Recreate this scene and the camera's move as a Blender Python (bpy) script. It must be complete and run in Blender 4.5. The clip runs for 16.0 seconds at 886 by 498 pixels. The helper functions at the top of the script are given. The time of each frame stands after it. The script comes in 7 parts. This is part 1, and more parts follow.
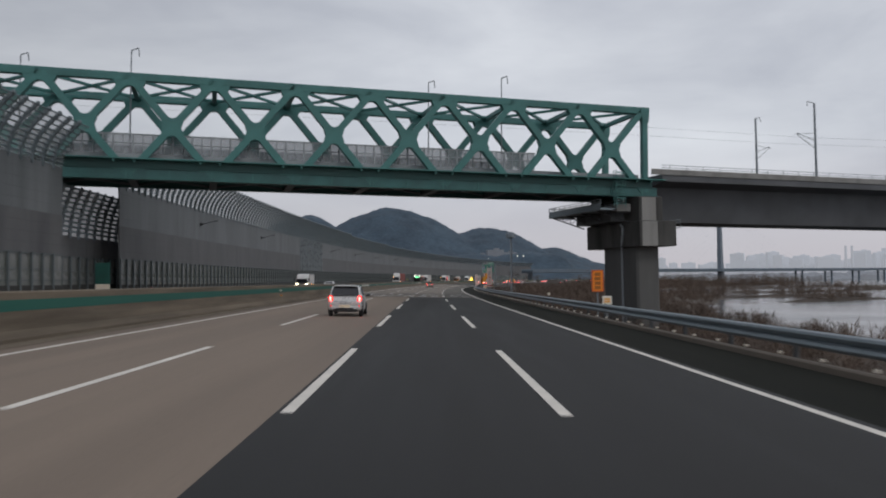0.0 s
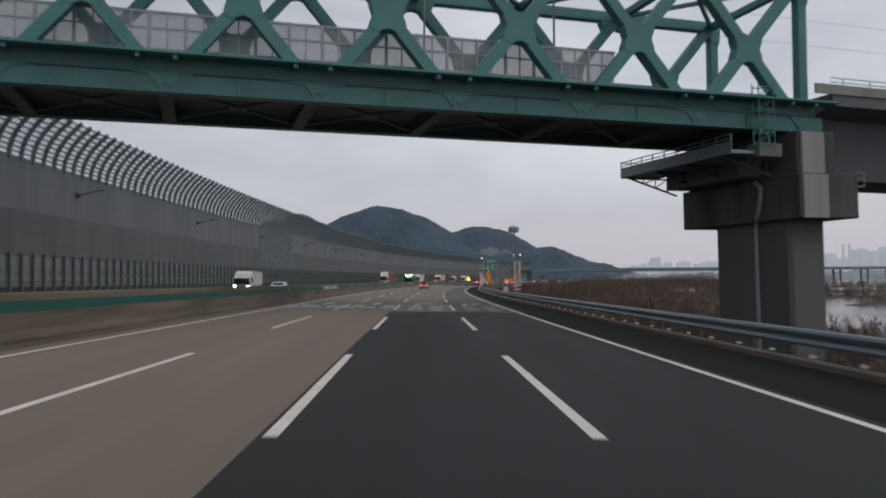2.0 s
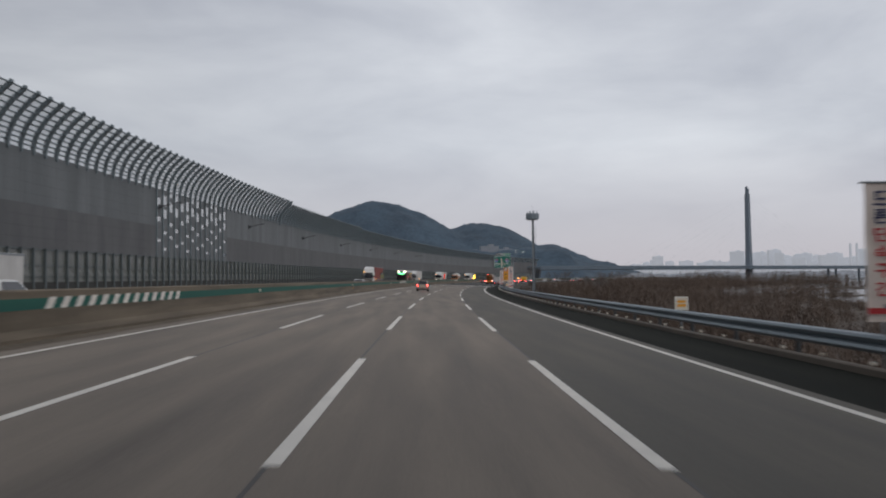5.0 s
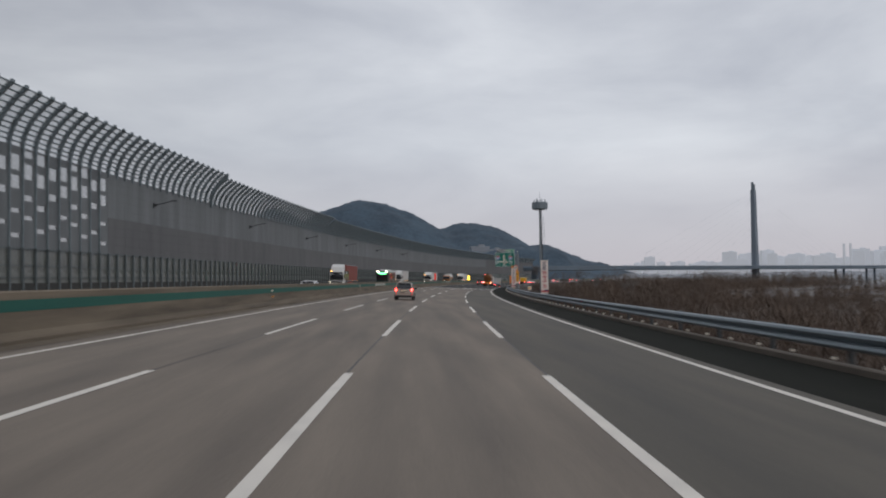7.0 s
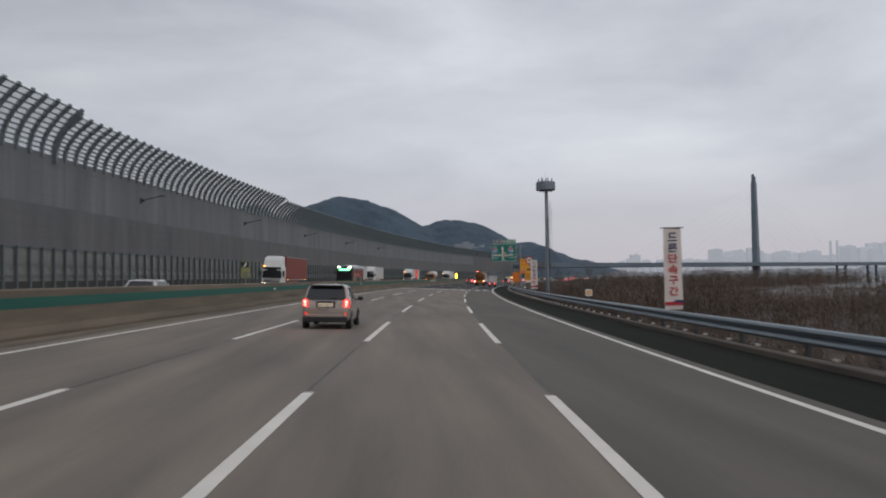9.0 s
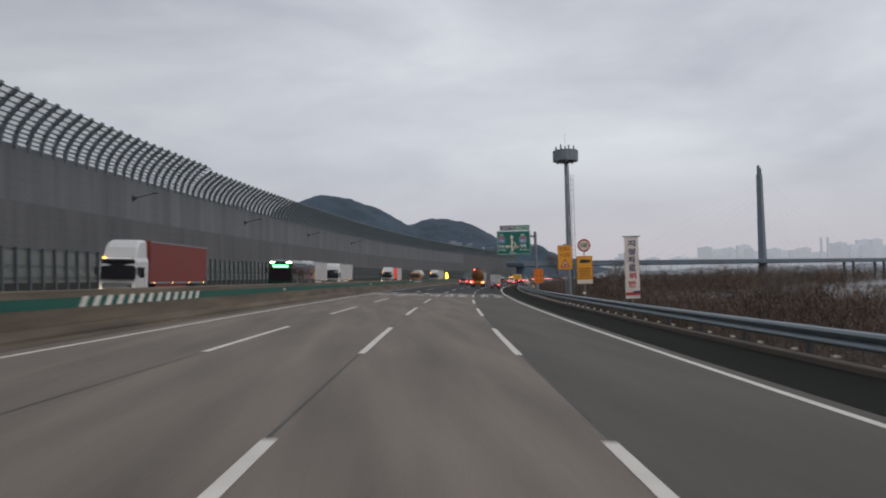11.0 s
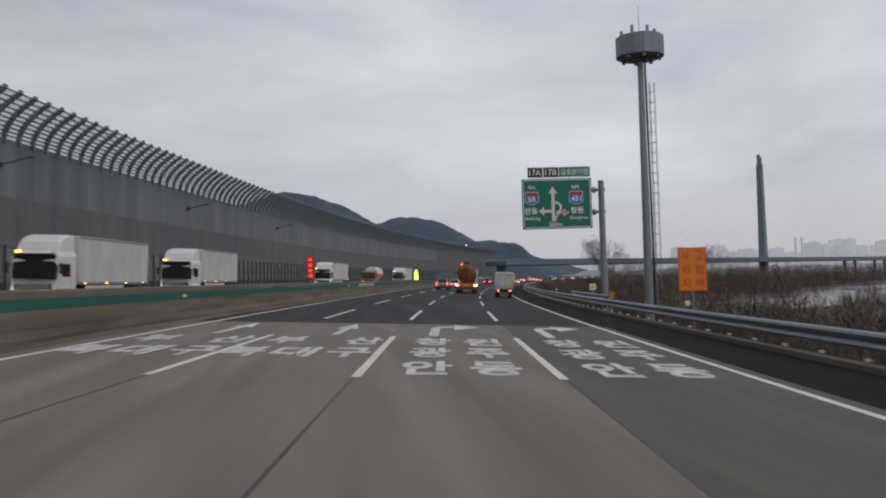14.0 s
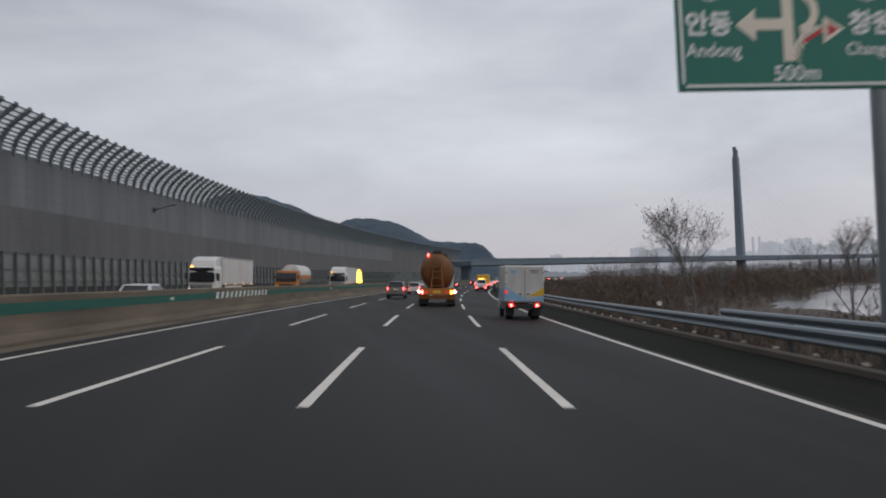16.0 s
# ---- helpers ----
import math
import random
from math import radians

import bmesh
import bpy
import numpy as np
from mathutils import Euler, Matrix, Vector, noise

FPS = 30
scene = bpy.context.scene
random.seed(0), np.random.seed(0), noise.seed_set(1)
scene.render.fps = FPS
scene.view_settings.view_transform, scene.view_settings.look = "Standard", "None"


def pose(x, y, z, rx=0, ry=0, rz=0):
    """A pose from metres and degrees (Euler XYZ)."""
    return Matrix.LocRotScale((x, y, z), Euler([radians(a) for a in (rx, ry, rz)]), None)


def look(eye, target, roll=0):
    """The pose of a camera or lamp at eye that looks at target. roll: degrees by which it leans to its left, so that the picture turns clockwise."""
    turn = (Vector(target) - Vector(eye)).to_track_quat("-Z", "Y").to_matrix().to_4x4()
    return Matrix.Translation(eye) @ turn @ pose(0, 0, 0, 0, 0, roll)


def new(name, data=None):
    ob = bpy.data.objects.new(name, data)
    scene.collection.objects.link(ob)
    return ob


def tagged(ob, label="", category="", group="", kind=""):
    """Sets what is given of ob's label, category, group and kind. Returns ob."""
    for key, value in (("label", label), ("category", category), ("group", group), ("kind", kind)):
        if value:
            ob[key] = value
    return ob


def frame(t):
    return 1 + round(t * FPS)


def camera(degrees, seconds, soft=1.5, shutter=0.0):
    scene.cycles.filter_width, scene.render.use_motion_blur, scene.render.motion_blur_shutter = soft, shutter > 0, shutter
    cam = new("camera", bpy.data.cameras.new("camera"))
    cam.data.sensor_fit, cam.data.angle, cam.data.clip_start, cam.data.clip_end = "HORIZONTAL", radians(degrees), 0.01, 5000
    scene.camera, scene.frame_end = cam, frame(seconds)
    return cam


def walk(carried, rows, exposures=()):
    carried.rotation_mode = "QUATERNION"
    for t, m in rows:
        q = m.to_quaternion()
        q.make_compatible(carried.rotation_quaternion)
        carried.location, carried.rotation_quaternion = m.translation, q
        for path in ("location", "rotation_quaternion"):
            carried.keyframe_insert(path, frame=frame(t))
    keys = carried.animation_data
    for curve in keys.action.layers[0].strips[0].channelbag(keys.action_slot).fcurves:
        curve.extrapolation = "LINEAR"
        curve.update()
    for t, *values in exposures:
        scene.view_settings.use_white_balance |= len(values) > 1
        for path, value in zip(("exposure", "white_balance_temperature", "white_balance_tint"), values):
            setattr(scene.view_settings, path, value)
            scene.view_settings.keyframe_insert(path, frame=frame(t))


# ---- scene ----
cam = camera(57.22, 16.0, soft=1.95, shutter=0.35)
# seconds, x, y, tilt, lean, heading; the eye stays 1.71 m over the lane
PATH = [
    (0.0, 0.002, 10.398, 92.28, 0.83, -0.99), (0.5, -0.036, 21.058, 92.24, 0.80, -1.17),
    (1.0, -0.114, 31.323, 92.26, 0.95, -1.24), (1.5, -0.173, 41.587, 92.32, 1.05, -1.27),
    (2.0, -0.322, 51.979, 92.28, 0.97, -1.55), (2.5, -0.408, 62.122, 92.22, 0.81, -1.64),
    (3.0, -0.470, 72.128, 92.29, 0.66, -1.64), (3.5, -0.579, 82.268, 92.25, 0.42, -1.48),
    (4.0, -0.583, 92.589, 92.31, 0.62, -1.52), (4.5, -0.515, 102.79, 92.32, 0.76, -1.57),
    (5.0, -0.405, 113.5, 92.17, 0.77, -1.78), (6.25, 0.045, 140.141, 92.22, 0.82, -2.27),
    (7.5, 0.778, 166.775, 92.27, 0.86, -2.86), (8.0, 1.175, 177.287, 92.22, 0.78, -3.20),
    (8.5, 1.757, 187.874, 92.17, 0.93, -3.43), (9.0, 2.347, 198.673, 92.14, 1.06, -3.76),
    (10.25, 3.802, 225.847, 92.15, 1.38, -4.35), (11.5, 5.676, 252.996, 92.16, 1.69, -4.99),
    (12.0, 6.454, 263.475, 92.21, 1.87, -5.24), (12.5, 7.310, 274.376, 92.22, 1.61, -5.67),
    (13.0, 8.332, 285.223, 92.21, 1.65, -6.06), (13.5, 9.387, 295.887, 92.21, 1.71, -6.46),
    (14.0, 10.487, 306.452, 92.18, 1.68, -6.87), (14.5, 11.651, 316.86, 92.25, 1.73, -7.39),
    (15.0, 12.98, 327.6, 92.22, 1.87, -8.11), (15.5, 14.456, 338.319, 92.28, 1.97, -8.87),
    (16.0, 16.05, 349.129, 92.27, 2.22, -9.81),
]
walk(cam, [(t, pose(x, y, 1.709, rx, ry, rz)) for t, x, y, rx, ry, rz in PATH], [(0.0, 0.0), (16.0, 0.0)])


# ---- sky and light: overcast dusk ----
world = bpy.data.worlds.new("overcast_sky")
scene.world = world
world.use_nodes = True
wn, wl = world.node_tree.nodes, world.node_tree.links
wn.clear()
w_out = wn.new("ShaderNodeOutputWorld")
w_bg = wn.new("ShaderNodeBackground")
w_sky = wn.new("ShaderNodeTexSky")
w_sky.sky_type, w_sky.sun_disc = "NISHITA", False
w_sky.sun_elevation, w_sky.sun_rotation = radians(14), radians(140)
w_skymul = wn.new("ShaderNodeVectorMath")
w_skymul.operation = "SCALE"
w_skymul.inputs["Scale"].default_value = 0.05
w_tc = wn.new("ShaderNodeTexCoord")
w_map = wn.new("ShaderNodeMapping")
w_map.inputs["Scale"].default_value = (1.5, 1.5, 4.6)
w_map.inputs["Rotation"].default_value = (0.05, 0.04, 0.3)
w_noise = wn.new("ShaderNodeTexNoise")
w_noise.inputs["Scale"].default_value = 2.1
w_noise.inputs["Detail"].default_value = 7.0
w_noise.inputs["Roughness"].default_value = 0.52
w_noise.inputs["Distortion"].default_value = 0.25
w_ramp = wn.new("ShaderNodeValToRGB")
w_ramp.color_ramp.elements[0].position, w_ramp.color_ramp.elements[0].color = 0.32, (0.530, 0.557, 0.625, 1)
w_ramp.color_ramp.elements[1].position, w_ramp.color_ramp.elements[1].color = 0.70, (0.760, 0.788, 0.842, 1)
w_sep = wn.new("ShaderNodeSeparateXYZ")
w_low = wn.new("ShaderNodeMapRange")
w_low.inputs["From Min"].default_value, w_low.inputs["From Max"].default_value = 0.0, 0.16
w_low.inputs["To Min"].default_value, w_low.inputs["To Max"].default_value = 1.0, 0.0
w_mix = wn.new("ShaderNodeMixRGB")
w_mix.inputs["Color2"].default_value = (0.560, 0.535, 0.585, 1)
# the cloud is thicker towards the west, away from the sun
w_side = wn.new("ShaderNodeMapRange")
w_side.interpolation_type = "SMOOTHSTEP"
w_side.inputs["From Min"].default_value, w_side.inputs["From Max"].default_value = -0.75, 0.1
w_side.inputs["To Min"].default_value, w_side.inputs["To Max"].default_value = 0.68, 1.0
w_thick = wn.new("ShaderNodeVectorMath")
w_thick.operation = "SCALE"
w_add = wn.new("ShaderNodeMixRGB")
w_add.inputs["Fac"].default_value = 0.9
wl.new(w_tc.outputs["Generated"], w_map.inputs["Vector"])
wl.new(w_map.outputs[0], w_noise.inputs["Vector"])
wl.new(w_noise.outputs["Fac"], w_ramp.inputs["Fac"])
wl.new(w_tc.outputs["Generated"], w_sep.inputs[0])
wl.new(w_sep.outputs["Z"], w_low.inputs["Value"])
wl.new(w_low.outputs[0], w_mix.inputs["Fac"])
wl.new(w_ramp.outputs["Color"], w_mix.inputs["Color1"])
wl.new(w_sky.outputs[0], w_skymul.inputs[0])
wl.new(w_skymul.outputs[0], w_add.inputs["Color1"])
wl.new(w_mix.outputs[0], w_add.inputs["Color2"])
wl.new(w_sep.outputs["X"], w_side.inputs["Value"])
wl.new(w_side.outputs[0], w_thick.inputs["Scale"])
wl.new(w_add.outputs[0], w_thick.inputs[0])
wl.new(w_thick.outputs[0], w_bg.inputs["Color"])
wl.new(w_bg.outputs[0], w_out.inputs["Surface"])
w_bg.inputs["Strength"].default_value = 1.0

sun = new("sun", bpy.data.lights.new("sun", "SUN"))
sun.data.energy, sun.data.angle, sun.data.color = 0.5, radians(25), (1.0, 0.94, 0.88)
sun.matrix_world = look((0, 0, 0), (-0.45, 0.55, -0.75))


# ---- materials ----
def material(name, color, rough=0.6, metal=0.0, vary=0.12, grain=40.0, patch=0.6, bump=0.15, spec=0.5, tint=None, each=0.0, coat=0.0):
    """A procedural surface: two scales of variation in colour and roughness, and fine relief."""
    m = bpy.data.materials.new(name)
    m.use_nodes = True
    n, l = m.node_tree.nodes, m.node_tree.links
    b = n["Principled BSDF"]
    b.inputs["Roughness"].default_value, b.inputs["Metallic"].default_value = rough, metal
    b.inputs["Specular IOR Level"].default_value = spec
    b.inputs["Coat Weight"].default_value = coat
    tc = n.new("ShaderNodeTexCoord")
    big, fine = n.new("ShaderNodeTexNoise"), n.new("ShaderNodeTexNoise")
    big.inputs["Scale"].default_value, big.inputs["Detail"].default_value = patch, 5
    fine.inputs["Scale"].default_value, fine.inputs["Detail"].default_value = grain, 3
    add = n.new("ShaderNodeMath")
    add.operation = "MULTIPLY_ADD"
    add.inputs[1].default_value = 0.65
    half = n.new("ShaderNodeMath")
    half.operation = "MULTIPLY"
    half.inputs[1].default_value = 0.35
    l.new(tc.outputs["Object"], big.inputs["Vector"])
    l.new(tc.outputs["Object"], fine.inputs["Vector"])
    l.new(fine.outputs["Fac"], half.inputs[0])
    l.new(big.outputs["Fac"], add.inputs[0])
    l.new(half.outputs[0], add.inputs[2])
    value = add.outputs[0]
    if each:
        oi = n.new("ShaderNodeObjectInfo")
        more = n.new("ShaderNodeMath")
        more.operation = "MULTIPLY_ADD"
        more.inputs[1].default_value = each
        l.new(oi.outputs["Random"], more.inputs[0])
        l.new(value, more.inputs[2])
        value = more.outputs[0]
    ramp = n.new("ShaderNodeValToRGB")
    e = ramp.color_ramp.elements
    t2 = tint or color
    e[0].position, e[1].position = 0.3, 0.7 + each
    e[0].color = (*[max(0.0, c * (1 - vary)) for c in color], 1)
    e[1].color = (*[min(1.0, c * (1 + vary)) for c in t2], 1)
    l.new(value, ramp.inputs["Fac"])
    l.new(ramp.outputs["Color"], b.inputs["Base Color"])
    rr = n.new("ShaderNodeMapRange")
    rr.inputs["From Min"].default_value, rr.inputs["From Max"].default_value = 0.3, 0.7
    rr.inputs["To Min"].default_value, rr.inputs["To Max"].default_value = max(0.02, rough - 0.08), min(1.0, rough + 0.08)
    l.new(big.outputs["Fac"], rr.inputs["Value"])
    l.new(rr.outputs[0], b.inputs["Roughness"])
    if bump:
        bp = n.new("ShaderNodeBump")
        bp.inputs["Strength"].default_value, bp.inputs["Distance"].default_value = bump, 0.01
        l.new(fine.outputs["Fac"], bp.inputs["Height"])
        l.new(bp.outputs["Normal"], b.inputs["Normal"])
    return m


def streaked(name, color, tint, rough, along, across, vary=0.2, bump=0.2, spec=0.3, joined=False):
    """A surface worn or stained along one axis: stretched noise under a fine grain."""
    m = material(name, color, rough, vary=vary, tint=tint, patch=1.0, bump=bump, spec=spec)
    n, l = m.node_tree.nodes, m.node_tree.links
    tc = [q for q in n if q.type == "TEX_COORD"][0]
    big = [q for q in n if q.type == "TEX_NOISE"][0]
    mp = n.new("ShaderNodeMapping")
    mp.inputs["Scale"].default_value = (across[0], along, across[1])
    if joined:
        # one pattern that runs on from piece to piece
        geo = n.new("ShaderNodeNewGeometry")
        l.new(geo.outputs["Position"], mp.inputs["Vector"])
        l.new(mp.outputs[0], big.inputs["Vector"])
        return m
    l.new(tc.outputs["Object"], mp.inputs["Vector"])
    oi, mul, shift = n.new("ShaderNodeObjectInfo"), n.new("ShaderNodeMath"), n.new("ShaderNodeVectorMath")
    mul.operation, mul.inputs[1].default_value = "MULTIPLY", 83.0
    l.new(oi.outputs["Random"], mul.inputs[0])
    l.new(mp.outputs[0], shift.inputs[0])
    l.new(mul.outputs[0], shift.inputs[1])
    l.new(shift.outputs[0], big.inputs["Vector"])
    return m


def glowing(name, color, strength):
    m = bpy.data.materials.new(name)
    m.use_nodes = True
    b = m.node_tree.nodes["Principled BSDF"]
    b.inputs["Base Color"].default_value = (*color, 1)
    b.inputs["Emission Color"].default_value = (*color, 1)
    b.inputs["Emission Strength"].default_value = strength
    b.inputs["Roughness"].default_value = 0.25
    return m


def clear(name, color, rough=0.1, alpha=0.35):
    """Thin clear sheet: mostly see-through, with a glossy face."""
    m = material(name, color, rough, vary=0.1, bump=0.0)
    m.node_tree.nodes["Principled BSDF"].inputs["Alpha"].default_value = alpha
    return m


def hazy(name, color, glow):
    """Far backdrop, kilometres of mist put into its pale colour and faint glow."""
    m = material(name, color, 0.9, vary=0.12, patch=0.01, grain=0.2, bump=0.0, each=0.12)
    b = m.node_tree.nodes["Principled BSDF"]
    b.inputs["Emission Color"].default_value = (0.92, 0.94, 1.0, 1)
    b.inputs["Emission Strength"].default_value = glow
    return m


ASPHALT = streaked("dark_asphalt", (0.0125, 0.0125, 0.0130), (0.0215, 0.0208, 0.0203), 0.72, 0.03, (0.55, 1.0), 0.15, 0.35, 0.25)
ASPHALT_NEW = streaked("fresh_black_asphalt", (0.0130, 0.0134, 0.0134), (0.0210, 0.0212, 0.0206), 0.74, 0.03, (0.55, 1.0), 0.15, 0.35, 0.20)
ASPHALT_OLD = streaked("shoulder_asphalt", (0.0128, 0.0140, 0.0120), (0.0260, 0.0264, 0.0226), 0.92, 0.06, (1.3, 1.0), 0.2, 0.4, 0.04)
CONCRETE_ROAD = streaked("road_concrete", (0.116, 0.097, 0.080), (0.220, 0.186, 0.153), 0.80, 0.09, (1.1, 1.0), 0.16, 0.25)
CONCRETE_TRUCK = streaked("darker_lane_concrete", (0.062, 0.056, 0.047), (0.124, 0.111, 0.093), 0.80, 0.09, (1.1, 1.0), 0.16, 0.25)
CONCRETE_WARM = streaked("brown_road_concrete", (0.152, 0.117, 0.091), (0.235, 0.186, 0.147), 0.80, 0.025, (0.6, 1.0), 0.1, 0.25)
CONCRETE = material("weathered_concrete", (0.138, 0.136, 0.130), 0.85, vary=0.25, patch=0.35, grain=25)
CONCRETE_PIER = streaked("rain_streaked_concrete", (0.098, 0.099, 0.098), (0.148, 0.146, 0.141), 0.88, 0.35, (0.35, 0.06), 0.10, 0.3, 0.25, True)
# runoff stains, with the shade on the pier cap put in as well
CONCRETE_STAIN_SHADE = streaked("stained_shaded_concrete", (0.040, 0.040, 0.039), (0.125, 0.122, 0.116), 0.9, 0.5, (0.5, 0.10), 0.25, 0.3, 0.2, True)
# the light on front faces is put into this paler concrete
CONCRETE_FRONT = streaked("lit_pale_concrete", (0.200, 0.197, 0.188), (0.310, 0.305, 0.292), 0.88, 0.6, (0.6, 0.08), 0.15, 0.3, 0.25, True)
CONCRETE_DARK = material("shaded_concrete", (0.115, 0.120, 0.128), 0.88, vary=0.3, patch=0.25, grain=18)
MEDIAN = streaked("median_concrete", (0.080, 0.063, 0.045), (0.175, 0.144, 0.108), 0.85, 0.14, (0.8, 2.2), 0.28)
GREEN_PAINT = material("green_road_paint", (0.012, 0.082, 0.066), 0.7, vary=0.35, patch=0.8)
GREEN_WORN = streaked("worn_green_stripe_paint", (0.004, 0.092, 0.072), (0.024, 0.096, 0.074), 0.75, 0.16, (1.0, 5.0), 0.25, 0.15, 0.3)
LINE_PAINT = material("white_road_paint", (0.66, 0.62, 0.56), 0.65, vary=0.16, patch=1.5, grain=60)
WORN_PAINT = material("worn_white_road_paint", (0.44, 0.43, 0.415), 0.7, vary=0.40, patch=2.6, grain=30, tint=(0.60, 0.585, 0.56))
FADED_PAINT = material("faded_white_road_paint", (0.27, 0.262, 0.25), 0.75, vary=0.45, patch=2.2, grain=26, tint=(0.44, 0.428, 0.408))
RUBBED_PAINT = material("rubbed_off_road_paint", (0.115, 0.110, 0.102), 0.78, vary=0.5, patch=2.4, grain=24, tint=(0.29, 0.28, 0.265))
SEAM = material("tar_seam", (0.034, 0.030, 0.027), 0.6, vary=0.3)
GALV = material("galvanised_steel", (0.20, 0.235, 0.26), 0.45, 0.5, vary=0.15, patch=1.2, grain=30, bump=0.05)
STEEL_POST = material("grey_steel", (0.24, 0.265, 0.285), 0.5, 0.4, vary=0.15, patch=1.0)
RIB = material("dark_green_grey_steel", (0.180, 0.218, 0.236), 0.5, 0.3, vary=0.2)
POST_STEEL = material("dark_wall_post_steel", (0.112, 0.132, 0.138), 0.55, 0.2, vary=0.2)
WALL_UP = streaked("noise_panel_grey", (0.108, 0.118, 0.124), (0.192, 0.204, 0.210), 0.6, 0.45, (0.45, 0.05), 0.14, 0.1, 0.3, True)
WALL_LOW = streaked("noise_panel_dark_grey", (0.090, 0.093, 0.097), (0.152, 0.153, 0.156), 0.65, 0.40, (0.40, 0.08), 0.15, 0.1, 0.3, True)
PANE = clear("frosted_clear_panel", (0.165, 0.174, 0.162), 0.3, 0.95)
GLAZING = clear("grey_clear_glazing", (0.46, 0.50, 0.51), 0.14, 0.42)
DUSTY_SHEET = clear("dusty_clear_sheet", (0.30, 0.32, 0.33), 0.25, 0.62)
PLINTH_DARK = material("dark_plinth_concrete", (0.040, 0.040, 0.038), 0.9, vary=0.35, patch=0.5, grain=12)
# dark glazing, with the shade under the bridge put into it
SHADED_GLAZING = clear("shaded_dark_glazing", (0.10, 0.115, 0.12), 0.2, 0.74)
FENCE_SHEET = clear("grey_fence_sheet", (0.26, 0.28, 0.30), 0.35, 0.5)
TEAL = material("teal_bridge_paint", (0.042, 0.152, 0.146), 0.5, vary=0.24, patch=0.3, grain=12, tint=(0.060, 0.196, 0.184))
TEAL_LOW = material("lower_teal_bridge_paint", (0.034, 0.118, 0.116), 0.5, vary=0.26, patch=0.35, grain=12, tint=(0.046, 0.150, 0.145))
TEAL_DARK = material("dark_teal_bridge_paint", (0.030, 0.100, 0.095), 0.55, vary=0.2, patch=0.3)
UNDERSIDE = material("dark_steel_underside", (0.090, 0.101, 0.112), 0.7, vary=0.3, patch=0.4)
RAIL_GREY = material("grey_fence_panel", (0.30, 0.32, 0.34), 0.6, vary=0.15)
EARTH = material("dry_brown_earth", (0.044, 0.032, 0.024), 0.95, vary=0.4, patch=0.25, grain=6, bump=0.6, tint=(0.074, 0.055, 0.041))
VERGE_EARTH = material("dark_verge_earth", (0.026, 0.019, 0.014), 0.95, vary=0.4, patch=0.6, grain=8, bump=0.6, tint=(0.052, 0.037, 0.027))
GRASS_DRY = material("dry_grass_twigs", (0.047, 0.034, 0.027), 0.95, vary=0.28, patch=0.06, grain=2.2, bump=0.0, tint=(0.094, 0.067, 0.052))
# mist over the river flats is put into these paler twigs
WILLOW_MIST = material("mist_paled_willow_twigs", (0.076, 0.056, 0.046), 0.95, vary=0.30, patch=0.035, grain=0.35, bump=0.0, tint=(0.138, 0.099, 0.075))
BARK = material("grey_brown_bark", (0.150, 0.138, 0.132), 0.9, vary=0.3, patch=3.0)
WATER = material("still_river_water", (0.035, 0.045, 0.05), 0.14, vary=0.1, patch=0.02, grain=1.2, bump=0.25, spec=0.45)
# distance haze is put into the blue of this forest colour
FOREST = material("hazed_winter_forest", (0.036, 0.061, 0.092), 0.95, vary=0.34, patch=0.02, grain=0.16, bump=0.0, tint=(0.052, 0.080, 0.108))
CITY = hazy("mist_paled_city_concrete", (0.24, 0.27, 0.32), 0.275)
FAR_MIST = hazy("far_mist_glow", (0.22, 0.25, 0.30), 0.31)
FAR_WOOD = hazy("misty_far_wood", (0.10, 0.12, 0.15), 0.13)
HILL_FLAT = material("pale_apartment_concrete", (0.26, 0.28, 0.31), 0.9, vary=0.1, patch=0.05, grain=0.5, bump=0.0)
REFLECT_POST = material("dark_weathered_steel", (0.07, 0.075, 0.08), 0.6, 0.3, vary=0.2)
BLUE_GREY = material("blue_grey_bridge_steel", (0.135, 0.175, 0.215), 0.6, vary=0.15, patch=0.05, grain=1.0, bump=0.0)
PYLON = material("grey_pylon_concrete", (0.20, 0.235, 0.275), 0.8, vary=0.12, patch=0.06, grain=1.0, bump=0.0)
SIGN_OLIVE = material("faded_yellow_green_sheet", (0.30, 0.31, 0.13), 0.5, vary=0.12, bump=0.0)
SIGN_GREEN = material("green_sign_sheet", (0.008, 0.162, 0.118), 0.4, vary=0.06, patch=2.0, bump=0.0)
SIGN_GREEN_LIGHT = material("light_green_sign_sheet", (0.030, 0.27, 0.185), 0.4, vary=0.06, bump=0.0)
SIGN_WHITE = material("white_sign_sheet", (0.80, 0.80, 0.78), 0.45, vary=0.05, bump=0.0)
SIGN_BLACK = material("black_sign_sheet", (0.03, 0.03, 0.034), 0.45, vary=0.1, bump=0.0)
SIGN_RED = material("red_sign_sheet", (0.52, 0.035, 0.04), 0.45, vary=0.08, bump=0.0)
SIGN_BLUE = material("blue_sign_sheet", (0.05, 0.13, 0.42), 0.45, vary=0.08, bump=0.0)
SIGN_ORANGE = material("orange_reflective_sheet", (0.86, 0.24, 0.012), 0.4, vary=0.08, bump=0.0)
SIGN_AMBER = material("amber_reflective_sheet", (0.88, 0.40, 0.03), 0.4, vary=0.08, bump=0.0)
SIGN_CREAM = material("cream_sign_sheet", (0.80, 0.72, 0.60), 0.5, vary=0.06, bump=0.0)
BANNER = material("pale_banner_cloth", (0.80, 0.70, 0.64), 0.75, vary=0.07, patch=1.5, bump=0.1)
BANNER_RED = material("red_banner_cloth", (0.62, 0.05, 0.035), 0.75, vary=0.1, bump=0.1)
